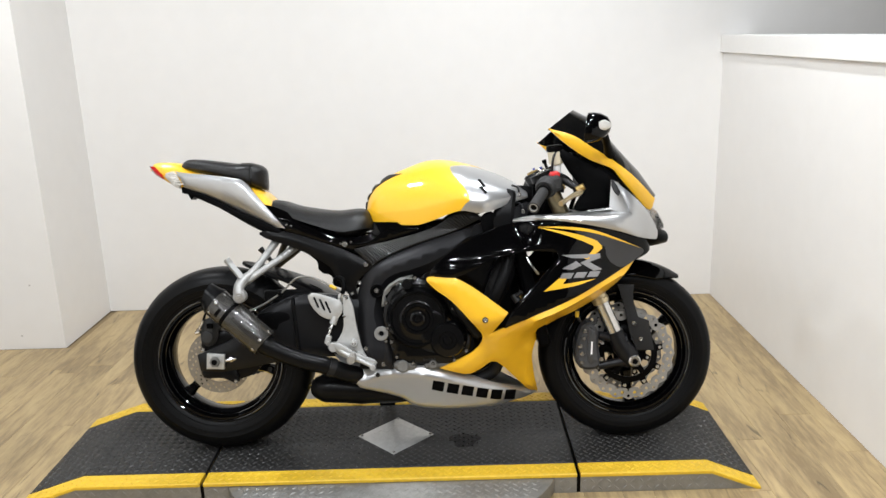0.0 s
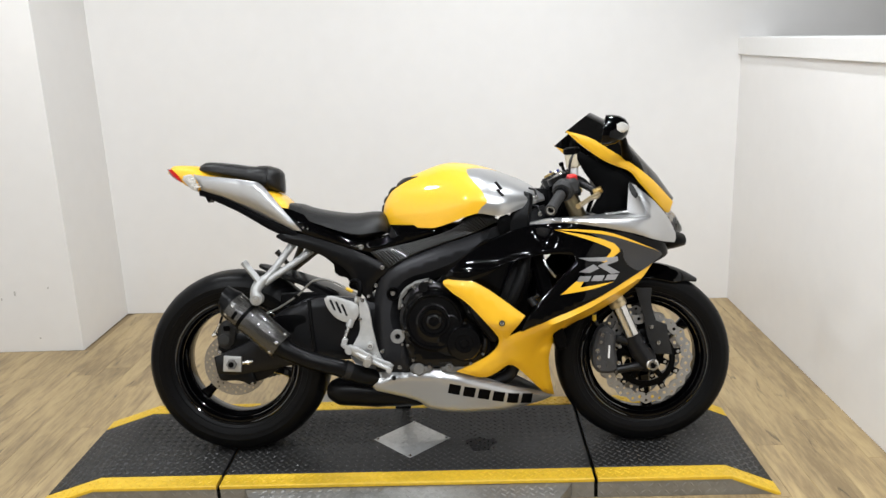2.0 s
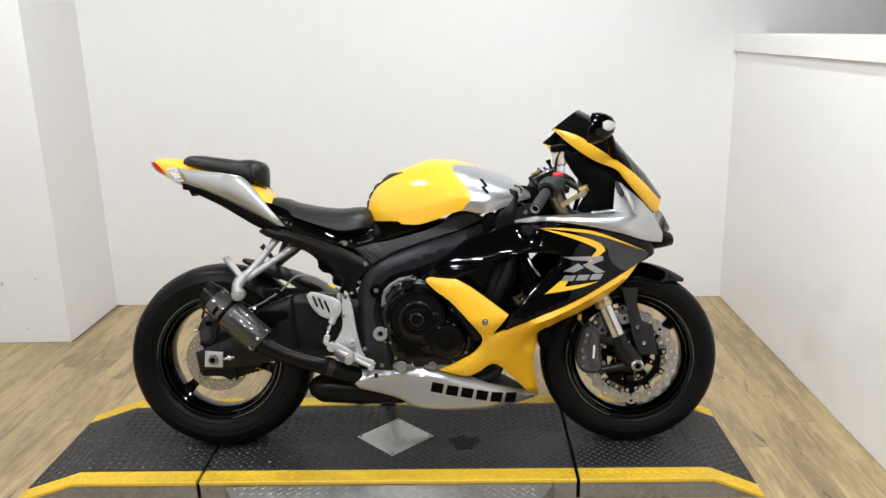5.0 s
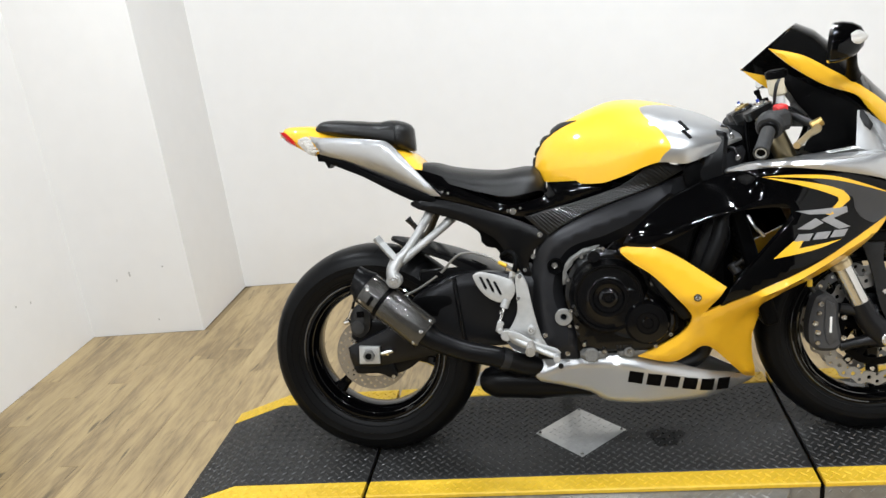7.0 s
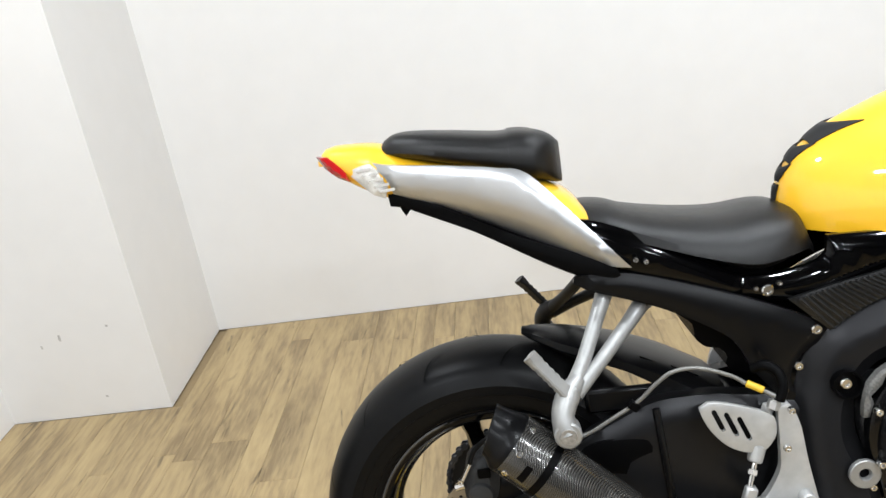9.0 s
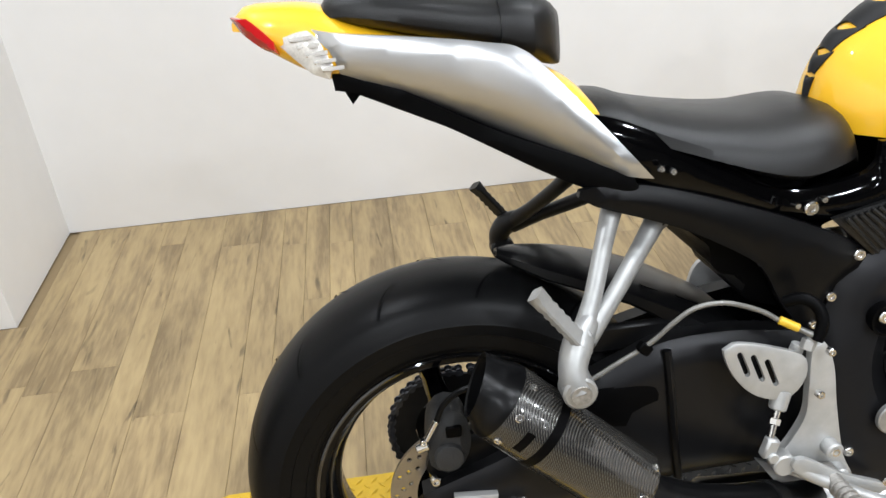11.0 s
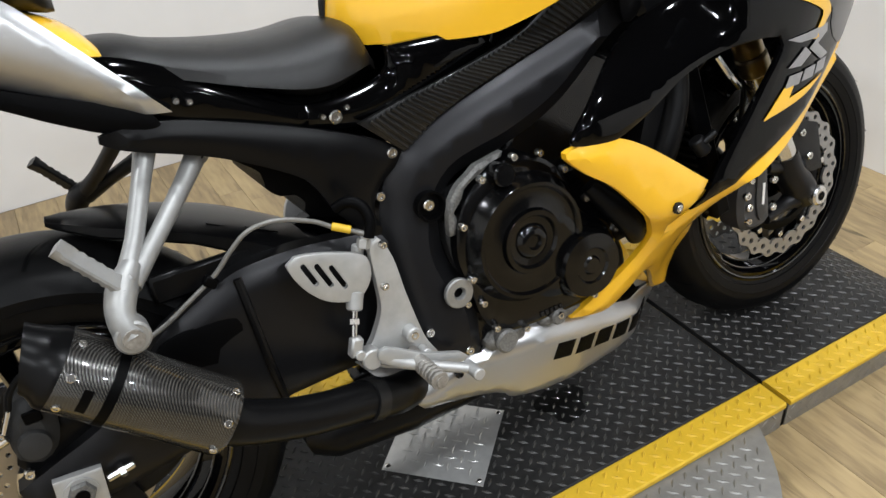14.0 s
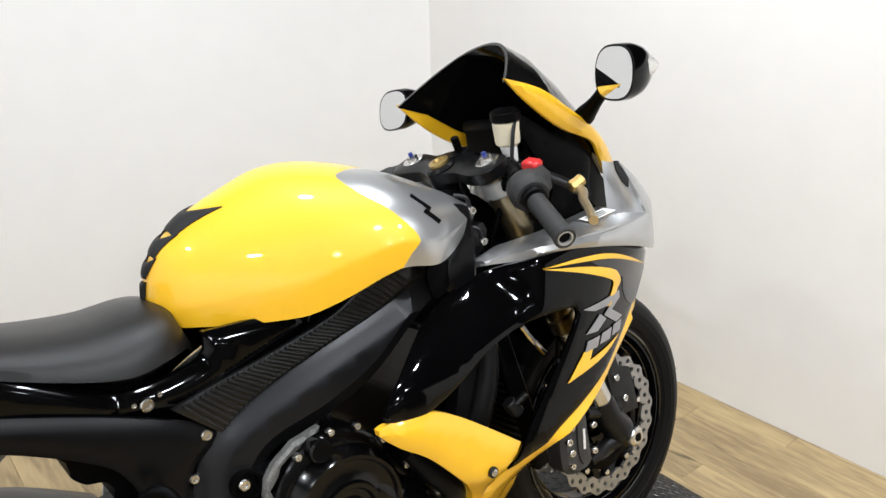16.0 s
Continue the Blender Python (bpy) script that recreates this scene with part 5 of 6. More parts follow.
for x0, x1, z0, z1, cx, cr in ((-0.085, -0.01, 0.285, 0.318, -0.055, 0.02), (0.015, 0.10, 0.288, 0.314, 0.045, 0.014), (0.11, 0.16, 0.29, 0.325, 0.135, 0.012)):
    part("sump_casting", join(block(x0, -0.186, z0, x1, -0.12, z1, 0.01), rod((cx, -0.196, z0 + 0.018), (cx, -0.15, z0 + 0.018), cr, n=20)), CAST, engine, "weathered alloy sump casting")
part("oil_filler", rod((-0.03, -0.21, 0.575), (-0.03, -0.18, 0.572), 0.018, n=12), ENGINE, engine)
part("radiator", moved(block(-0.02, -0.19, -0.17, 0.02, 0.19, 0.17, 0.008), pose(0.375, 0, 0.52, 0, -14, 0)), PLASTIC, engine, "black finned radiator")
fins = [moved(block(-0.0225, -0.175, -0.155 + 0.016 * k, -0.0205, 0.175, -0.149 + 0.016 * k, 0.0005), pose(0.375, 0, 0.52, 0, -14, 0)) for k in range(20)]
part("radiator_core", join(*fins), DARKMETAL, engine)
part("radiator_hose", tube([(0.30, -0.2, 0.66), (0.285, -0.215, 0.6), (0.26, -0.22, 0.54), (0.235, -0.21, 0.49)], 0.021, 14), RUBBER, engine)
part("air_duct", panel([(0.215, 0.52), (0.262, 0.645), (0.30, 0.645), (0.318, 0.60), (0.27, 0.5), (0.24, 0.48)], lambda x, z: 0.215, thick=0.03, edge=0.012, ease=0.016), SATIN, engine, "black duct behind the fairing")
part("coil_lead", tube([(0.355, -0.235, 0.655), (0.37, -0.245, 0.625), (0.39, -0.245, 0.60)], 0.005, 8), STEEL, engine)
part("hose_joint", join(rod((0.31, -0.23, 0.535), (0.325, -0.235, 0.51), 0.013), rod((0.318, -0.24, 0.53), (0.335, -0.25, 0.545), 0.006)), DARKMETAL, engine)
part("starter_hose", tube([(0.12, -0.2, 0.51), (0.15, -0.215, 0.47), (0.18, -0.22, 0.43), (0.195, -0.21, 0.4)], [0.014, 0.02, 0.02, 0.014], 14), RUBBER, engine)
# made-up black block that keeps the fairing's opening dark inside
part("inner_shroud", block(0.17, -0.13, 0.34, 0.34, 0.13, 0.6, 0.03), PLASTIC, engine)
part("upper_filler", block(-0.05, -0.12, 0.58, 0.36, 0.12, 0.77, 0.03), PLASTIC, engine)
part("lower_hose", tube([(-0.1, -0.11, 0.29), (-0.02, -0.13, 0.3), (0.06, -0.13, 0.285), (0.16, -0.1, 0.29)], 0.012, 10), DARKMETAL, engine)
for sd in (-1, 1):
    part("header_pipe", tube([(0.18, sd * 0.08, 0.44), (0.23, sd * 0.07, 0.36), (0.26, sd * 0.06, 0.27), (0.18, sd * 0.06, 0.22), (0.0, sd * 0.06, 0.215)], 0.022, 12), DARKMETAL, engine, "dark header pipe")

# -- rider's peg bracket, brake lever --
rearset = part("rearset_bracket", plate([(-0.242, 0.535), (-0.228, 0.54), (-0.212, 0.505), (-0.202, 0.44), (-0.187, 0.367), (-0.17, 0.325), (-0.2, 0.318), (-0.262, 0.345), (-0.282, 0.37), (-0.264, 0.395), (-0.245, 0.433), (-0.243, 0.474)], -0.186, -0.172), ALU, bike, "satin alloy footrest bracket")
part("heel_guard", plate([(-0.358, 0.543), (-0.345, 0.551), (-0.315, 0.546), (-0.268, 0.53), (-0.248, 0.517), (-0.246, 0.49), (-0.262, 0.466), (-0.285, 0.462), (-0.318, 0.476), (-0.345, 0.507)], -0.182, -0.174,
     holes=[slot(-0.331, 0.52, -68, 0.032, 0.0038), slot(-0.312, 0.512, -68, 0.036, 0.0038), slot(-0.293, 0.503, -68, 0.036, 0.0038)]), ALU, rearset, "alloy heel guard with three slots")
part("master_cylinder", join(rod((-0.27, -0.166, 0.475), (-0.251, -0.166, 0.532), 0.0088), rod((-0.281, -0.178, 0.445), (-0.272, -0.172, 0.47), 0.0115, 0.0125, n=20), rod((-0.251, -0.184, 0.533), (-0.247, -0.184, 0.546), 0.0095, n=6), rod((-0.247, -0.186, 0.545), (-0.243, -0.188, 0.556), 0.0055)), ALU, rearset, "rear brake master cylinder")
part("push_rod", join(rod((-0.294, -0.19, 0.412), (-0.281, -0.18, 0.447), 0.0046), rod((-0.288, -0.186, 0.428), (-0.285, -0.183, 0.436), 0.0075, n=6)), STEEL, rearset)
part("clevis", join(moved(block(-0.009, -0.008, -0.016, 0.009, 0.008, 0.014, 0.003), pose(-0.295, -0.192, 0.399, 0, 18, 0)), rod((-0.294, -0.204, 0.387), (-0.294, -0.18, 0.387), 0.0075)), ALU, rearset)
for px, pz, pr in ((-0.278, 0.374, 0.016), (-0.21, 0.385, 0.012), (-0.197, 0.345, 0.011)):
    part("lever_pivot", rod((px, -0.205, pz), (px, -0.182, pz), pr), ALU, rearset)
part("brake_lever", join(tube([(-0.265, -0.2, 0.372), (-0.235, -0.208, 0.352), (-0.19, -0.222, 0.333), (-0.148, -0.238, 0.318)], [0.011, 0.009, 0.008, 0.0075], 10), rod((-0.146, -0.225, 0.317), (-0.146, -0.262, 0.317), 0.0095)), ALU, rearset, "alloy rear brake lever")
part("lever_blade", plate([(-0.272, 0.38), (-0.258, 0.388), (-0.2, 0.354), (-0.145, 0.331), (-0.135, 0.32), (-0.146, 0.315), (-0.2, 0.338), (-0.262, 0.366)], -0.212, -0.204), ALU, rearset)
part("foot_peg", join(tube([(-0.215, -0.19, 0.352), (-0.213, -0.225, 0.345), (-0.211, -0.275, 0.342)], [0.012, 0.0115, 0.009], 10)), RUST, rearset, "dull ribbed rider peg")
for k in range(6):
    part("peg_rib", rod((-0.2135, -0.222 - 0.0095 * k, 0.3445), (-0.2135, -0.226 - 0.0095 * k, 0.3442), 0.0135, n=10), RUST, rearset)
for x, z, r in ((-0.229, 0.535, 0.0065), (-0.238, 0.475, 0.0065), (-0.21, 0.385, 0.008), (-0.197, 0.345, 0.008)):
    bolt((x, -0.2, z), r, rearset)
part("brake_hose", tube([(-0.243, -0.19, 0.552), (-0.262, -0.182, 0.562), (-0.281, -0.172, 0.57), (-0.307, -0.17, 0.587), (-0.352, -0.17, 0.604), (-0.39, -0.168, 0.602), (-0.417, -0.164, 0.583), (-0.444, -0.158, 0.556), (-0.487, -0.152, 0.528), (-0.53, -0.15, 0.505), (-0.6, -0.145, 0.48)], [0.005] + [0.0033] * 10, 10), HOSE, rearset, "braided brake hose")
part("hose_clip", moved(block(-0.009, -0.006, -0.007, 0.009, 0.006, 0.007, 0.002), pose(-0.452, -0.156, 0.548, 0, 40, 0)), PLASTIC, rearset)
part("rubber_elbow", tube([(-0.243, -0.192, 0.548), (-0.236, -0.19, 0.57), (-0.24, -0.182, 0.59), (-0.255, -0.172, 0.598), (-0.27, -0.16, 0.59)], 0.008, 10), PLASTIC, rearset)
part("yellow_sleeve", rod((-0.262, -0.183, 0.563), (-0.284, -0.173, 0.573), 0.0056), MATYELLOW, rearset, "yellow hose sleeve")
part("footrest_bracket", join(plate([(-0.25, 0.5), (-0.2, 0.5), (-0.19, 0.35), (-0.27, 0.35)], 0.17, 0.18), rod((-0.215, 0.18, 0.35), (-0.215, 0.27, 0.345), 0.011)), ALU, bike, "small alloy footrest bracket on the stand side")
stand = part("side_stand", join(tube([(-0.09, 0.13, 0.30), (-0.11, 0.2, 0.2), (-0.15, 0.285, 0.06)], [0.014, 0.012, 0.012], 10), block(-0.18, 0.262, 0.0475, -0.12, 0.312, 0.058, 0.004)), SATIN, bike, "black side stand")

# -- fairing --
side_mid = table([(-0.3, 0.17), (-0.1, 0.205), (0.03, 0.272), (0.2, 0.28), (0.4, 0.281), (0.5, 0.272), (0.58, 0.248), (0.68, 0.208), (0.76, 0.165), (0.83, 0.10)])
side_top = table([(0.0, 0.2), (0.2, 0.2), (0.31, 0.22), (0.38, 0.262), (0.5, 0.265), (0.6, 0.258), (0.68, 0.24), (0.74, 0.21), (0.79, 0.15), (0.83, 0.11)])
side_low = table([(-0.3, 0.17), (-0.1, 0.172), (0.1, 0.168), (0.25, 0.13), (0.33, 0.085), (0.4, 0.05)])


def w_fair(x, z):
    if z > 0.62:
        t = min((z - 0.62) / 0.16, 1)
        t = t * t * (3 - 2 * t)
        return side_mid(x) * (1 - t) + side_top(x) * t
    if z < 0.46:
        t = min((0.46 - z) / 0.305, 1)
        t = 1 - (1 - t) ** 1.8
        return side_mid(x) * (1 - t) + side_low(x) * t - 0.95 * max(0.0, 0.2 - z) * min(max((x + 0.12) / 0.15, 0.0), 1.0) - 0.7 * max(0.0, 0.25 - z) * min(max((x + 0.26) / 0.12, 0.0), 1.0) * min(max((0.2 - x) / 0.2, 0.0), 1.0)
    return side_mid(x)


fairing = body_panel("side_fairing", [(0.045, 0.608, 1), (0.055, 0.632), (0.13, 0.69), (0.212, 0.733), (0.337, 0.766), (0.479, 0.767), (0.62, 0.736), (0.745, 0.696, 1), (0.762, 0.657), (0.70, 0.627, 1), (0.60, 0.574), (0.51, 0.529), (0.43, 0.495), (0.37, 0.472), (0.275, 0.424, 1),
                     (0.301, 0.485), (0.38, 0.575), (0.45, 0.655), (0.428, 0.672), (0.36, 0.674), (0.301, 0.665), (0.238, 0.648), (0.16, 0.612), (0.10, 0.596)], w_fair, GLOSS, bike, "gloss black side fairing", thick=0.006, edge=0.004, ease=0.008, cell=0.016)
yellow_x = [(0.035, 0.599), (0.101, 0.604), (0.171, 0.573), (0.289, 0.484, 1), (0.239, 0.414, 1), (0.37, 0.4705), (0.43, 0.4935), (0.51, 0.5275), (0.60, 0.5725), (0.704, 0.628, 1), (0.65, 0.563), (0.59, 0.514), (0.515, 0.470), (0.44, 0.433), (0.400, 0.397), (0.376, 0.333), (0.384, 0.244), (0.404, 0.158, 1),
            (0.366, 0.178), (0.335, 0.215), (0.252, 0.304), (0.20, 0.282), (0.153, 0.267), (0.067, 0.293, 1), (0.13, 0.322), (0.181, 0.352), (0.207, 0.391), (0.193, 0.43), (0.116, 0.521), (0.06, 0.565)]
arm_edge = table([(0.15, 0.055), (0.24, 0.10), (0.333, 0.155), (0.391, 0.17), (0.429, 0.18), (0.473, 0.19), (0.545, 0.20), (0.62, 0.215)])
arm_x = table([(0.15, 0.402), (0.24, 0.378), (0.333, 0.375), (0.397, 0.40), (0.433, 0.44), (0.47, 0.515), (0.514, 0.59), (0.563, 0.65), (0.625, 0.704)])


def w_yellow(x, z):
    """The yellow cover: below the black panel's edge it turns in towards the wheel."""
    w = w_fair(x, z) + 0.005
    d = max(0.0, 1 - max(0.0, arm_x(z) - x) / (0.075 if z < 0.44 else 0.14))
    k = min(max((0.460 + 0.494 * (x - 0.37) - z) / 0.05, 0.0), 1.0)
    return w + min(0.0, arm_edge(z) - w) * d * d * (3 - 2 * d) * k * k * (3 - 2 * k)


yel = body_panel("yellow_fairing", yellow_x, w_yellow, YELLOW, bike, "yellow crossed lower fairing", thick=0.012, edge=0.010, ease=0.016, cell=0.02)
bolt((0.216, -0.286, 0.464), 0.011, yel, mat=DARKMETAL, deep=0.004)
bolt((0.216, -0.289, 0.464), 0.007, yel, mat=STEEL, deep=0.003)
crease = table([(-0.3, 0.30), (-0.2, 0.252), (-0.14, 0.268), (-0.07, 0.276), (0.02, 0.27), (0.1, 0.25), (0.25, 0.2), (0.4, 0.164)])


def w_belly(x, z):
    """The belly pan: a facet that looks up over a crease, and one that turns in below it."""
    c = crease(x)
    return w_fair(x, c) - 0.55 * max(0.0, z - c) - 0.32 * max(0.0, c - z)


belly = body_panel("belly_pan", [(-0.285, 0.341, 1), (-0.198, 0.304), (-0.09, 0.286, 1), (-0.074, 0.296, 1), (0.063, 0.294), (0.245, 0.224), (0.403, 0.163, 1), (0.36, 0.149), (0.215, 0.142), (0.06, 0.147), (-0.03, 0.161), (-0.065, 0.187), (-0.2, 0.228, 1)],
                   w_belly, SILVER, bike, "silver belly pan", thick=0.006, edge=0.005, ease=0.010, cell=0.014)
part("belly_floor", rings([[(x, -w, z), (x, 0, z - 0.012), (x, w, z), (x, w, z + 0.008), (x, 0, z), (x, -w, z + 0.008)] for x, w, z in ((-0.19, 0.135, 0.236), (-0.1, 0.13, 0.205), (0.03, 0.10, 0.17), (0.21, 0.07, 0.155), (0.33, 0.025, 0.156), (0.365, 0.01, 0.162))]), PLASTIC, belly)
bolt((-0.139, -w_belly(-0.139, 0.273) - 0.002, 0.273), 0.0085, belly, mat=DARKMETAL)
# name bars on the belly pan, as plain slanted strokes
for k in range(6):
    x = 0.042 + 0.0485 * k
    z = 0.252 - 0.0118 * k
    q = [(x + 0.002, z, 1), (x + 0.040, z - 0.009, 1), (x + 0.0325, z - 0.043, 1), (x - 0.0055, z - 0.034, 1)]
    part("lettering_bar", panel(q, lambda x, z: w_belly(x, z) + 0.0012, thick=0.001, edge=0.0003, ease=0.002, cell=0.012), PLASTIC, belly, "plain dark lettering bar")


def graphic(name, pts, mat, parent, label, lift=0.0015, wide=w_fair):
    for sd in (-1, 1):
        part(name, panel(pts, lambda x, z: wide(x, z) + lift, thick=0.001, edge=0.0004, ease=0.003, cell=0.016, step=0.01, side=sd), mat, parent, label)


graphic("grey_graphic", [(0.50, 0.735, 1), (0.576, 0.722), (0.725, 0.672, 1), (0.738, 0.655), (0.69, 0.622, 1), (0.655, 0.61), (0.622, 0.628, 1), (0.604, 0.655), (0.6, 0.68), (0.56, 0.70)], GREYPAINT, fairing, "dark grey fairing graphic")
graphic("yellow_stripe", [(0.385, 0.751, 1), (0.48, 0.748), (0.576, 0.731), (0.731, 0.667, 1), (0.576, 0.722), (0.48, 0.74)], YELLOW, fairing, "thin yellow stripe", 0.0032)
graphic("yellow_chevron", [(0.385, 0.75, 1), (0.50, 0.727), (0.575, 0.70), (0.592, 0.676, 1), (0.549, 0.642, 1), (0.531, 0.646, 1), (0.563, 0.677), (0.548, 0.692), (0.48, 0.72)], YELLOW, fairing, "yellow chevron", 0.0034)
graphic("yellow_dart", [(0.401, 0.548, 1), (0.449, 0.588, 1), (0.476, 0.590, 1), (0.462, 0.569, 1), (0.57, 0.581, 1), (0.5, 0.562)], YELLOW, fairing, "small yellow dart", 0.0034)
graphic("logo_shape", [(0.458, 0.661, 1), (0.584, 0.660, 1), (0.586, 0.646, 1), (0.549, 0.635, 1), (0.592, 0.609, 1), (0.563, 0.606, 1), (0.518, 0.634, 1), (0.548, 0.646, 1), (0.49, 0.650, 1)], LOGO, fairing, "silver logo shape", 0.0036)
graphic("logo_shape", [(0.459, 0.617, 1), (0.505, 0.640, 1), (0.524, 0.626, 1), (0.492, 0.613, 1)], LOGO, fairing, "silver logo shape", 0.0036)
for k in range(3):
    x, z = 0.451 + 0.044 * k, 0.587 + 0.0005 * k
    graphic("lettering_bar", [(x, z, 1), (x + 0.011, z + 0.017, 1), (x + 0.047, z + 0.016, 1), (x + 0.036, z - 0.001, 1)], LOGO, fairing, "plain silver lettering bar", 0.0038)

silver_w = table([(0.31, 0.2), (0.38, 0.25), (0.5, 0.262), (0.6, 0.258), (0.68, 0.245), (0.74, 0.208), (0.79, 0.145)])


def w_silver(x, z):
    return silver_w(x) + 0.006 - 0.28 * max(0, z - 0.79)


cowl = body_panel("upper_cowl", [(0.312, 0.768, 1), (0.375, 0.784), (0.48, 0.781), (0.581, 0.776), (0.685, 0.782, 1), (0.662, 0.832), (0.636, 0.887, 1), (0.70, 0.835), (0.755, 0.777), (0.793, 0.72), (0.787, 0.692, 1), (0.714, 0.706), (0.625, 0.734), (0.483, 0.762)],
                  w_silver, SILVER, bike, "silver upper fairing", thick=0.006, edge=0.005, ease=0.01, cell=0.018)
for sd in (-1, 1):
    cheek = []
    for f in range(7):
        f /= 6
        xo, zo = 0.638 + 0.05 * f, 0.884 - 0.102 * f
        yo = w_silver(xo, zo) - 0.003
        xi, yi, zi = 0.634 - 0.01 * f, 0.192 + 0.012 * f, 0.889 - 0.094 * f
        row = []
        for g in range(7):
            g /= 6
            dip = 0.012 * math.sin(math.pi * g)
            row.append((xo + (xi - xo) * g + dip, sd * (yo + (yi - yo) * g), zo + (zi - zo) * g - dip * 0.3))
        cheek.append(row + [(a + 0.006, b, c - 0.003) for a, b, c in reversed(row)])
    part("inner_cheek", rings(cheek), SILVER, cowl)
    part("corner_cap", panel([(0.628, 0.89), (0.639, 0.888), (0.655, 0.852), (0.646, 0.838), (0.634, 0.85), (0.626, 0.872)], lambda x, z: w_silver(x, z) - 0.001, thick=0.004, side=sd), PADGREY, cowl, "black corner cap")
for sd in (-1, 1):
    shelf = []
    for x, wo, wi, z in ((0.318, 0.205, 0.165, 0.770), (0.375, 0.247, 0.165, 0.784), (0.48, 0.26, 0.165, 0.787), (0.56, 0.26, 0.16, 0.793), (0.61, 0.256, 0.155, 0.797), (0.655, 0.25, 0.15, 0.797), (0.69, 0.242, 0.15, 0.79)):
        zo = min(z, 0.781)
        shelf.append([(x, sd * wo, zo - 0.004), (x, sd * wo, zo + 0.001), (x, sd * (wo - 0.008), zo + 0.004), (x, sd * wi, z - 0.001), (x, sd * wi, z - 0.012)])
    part("shelf", rings(shelf), SILVER, cowl)
    part("warning_label", moved(block(-0.036, -0.014, 0, 0.036, 0.014, 0.0012, 0.0004), pose(0.592, sd * 0.208, 0.7955, sd * -6, -5, sd * -3)), WHITE, cowl, "white sticker with grey bars")
    for k in range(3):
        part("label_bar", moved(block(-0.03, -0.01 + 0.007 * k, 0.0012, 0.016 + 0.004 * k, -0.007 + 0.007 * k, 0.0016, 0.0002), pose(0.592, sd * 0.208, 0.7955, sd * -6, -5, sd * -3)), GREYPAINT, cowl)
bolt((0.66, -0.212, 0.735), 0.0045, cowl, mat=DARKMETAL)

def nose_set(shape):
    """The nose hangs a little lower on the far side."""
    return [(v[0], v[1], v[2] - 0.085 * max(0.0, v[1] + 0.16) * min(max((v[2] - 0.8) / 0.2, 0.0), 1.0)) for v in shape[0]], shape[1]


nose_w = table([(0.43, 0.168), (0.52, 0.172), (0.6, 0.17), (0.66, 0.16), (0.73, 0.128), (0.8, 0.075)])
for sh in cover([(0.438, 1.062, 1), (0.517, 1.036), (0.583, 0.994), (0.65, 0.951), (0.726, 0.896), (0.803, 0.824, 1), (0.786, 0.784), (0.722, 0.842), (0.67, 0.896), (0.642, 0.926), (0.565, 0.96), (0.492, 1.012)], lambda x, z: nose_w(x) + 0.004 - 0.35 * max(0.0, 1.062 - 0.66 * (x - 0.438) - z), thick=0.006, edge=0.004, ease=0.008, cell=0.02):
    part("nose_cowl", nose_set(sh), YELLOW, bike, "yellow nose cowl")


def screen(lift):
    loops = []
    for xe, we, ze, xc, zc in ((0.442, 0.166, 1.060, 0.545, 1.142), (0.515, 0.169, 1.037, 0.588, 1.118), (0.583, 0.167, 0.995, 0.64, 1.068), (0.65, 0.156, 0.953, 0.695, 1.0), (0.726, 0.124, 0.898, 0.76, 0.925), (0.801, 0.07, 0.827, 0.818, 0.84)):
        lp = []
        for j in range(21):
            f = -1 + j / 10
            g = abs(f) ** 2.2
            lp.append((xc + (xe - xc) * g - lift, f * (we - lift), zc + (ze - zc) * g - lift))
        loops.append(lp)
    return loops


outer, inn = screen(0.0), screen(0.004)
part("windscreen", nose_set(rings([o + list(reversed(i)) for o, i in zip(outer, inn)])), SMOKE, bike, "dark smoked windscreen")
inner_liner = body_panel("cockpit_liner", [(0.47, 1.0), (0.56, 0.95), (0.638, 0.905), (0.652, 0.882), (0.641, 0.845), (0.645, 0.822), (0.632, 0.806), (0.565, 0.79), (0.52, 0.80), (0.545, 0.86), (0.5, 0.93)], lambda x, z: min(nose_w(x), 0.165) - 0.012, PLASTIC, bike, "black inner fairing", both=False, thick=0.01)
part("dash_shroud", rings([[(x, -w, z - 0.1), (x, -w, z), (x, -w * 0.5, z + 0.03), (x, w * 0.5, z + 0.03), (x, w, z), (x, w, z - 0.1)] for x, w, z in ((0.555, 0.10, 0.955), (0.60, 0.14, 0.95), (0.66, 0.14, 0.90), (0.73, 0.11, 0.83))]), PLASTIC, inner_liner)
part("instrument", moved(block(-0.015, -0.07, -0.035, 0.015, 0.07, 0.04, 0.01), pose(0.545, 0, 0.95, 0, -30, 0)), PLASTIC, inner_liner, "black instrument cluster")
head = part("headlight", rings([[(x, w * math.sin(a), z + h * math.cos(a)) for a in [radians(-90 + 18 * j) for j in range(11)]] + [(x - 0.02, w * math.sin(a), z - h * 0.8) for a in [radians(90 - 18 * j) for j in range(11)]] for x, w, z, h in ((0.76, 0.10, 0.765, 0.06), (0.79, 0.085, 0.755, 0.055), (0.82, 0.06, 0.74, 0.045), (0.845, 0.025, 0.722, 0.02))]), LENS, bike, "clear headlight lens")
part("reflector", block(0.74, -0.07, 0.71, 0.785, 0.07, 0.79, 0.015), STEEL, head)
nose = part("air_intake", rings([[(x, w * math.cos(a), z + h * math.sin(a)) for a in [2 * math.pi * j / 20 for j in range(20)]] for x, w, z, h in ((0.70, 0.13, 0.69, 0.03), (0.77, 0.125, 0.69, 0.035), (0.82, 0.10, 0.692, 0.03), (0.85, 0.06, 0.69, 0.022))]), PLASTIC, bike, "black nose air intake")

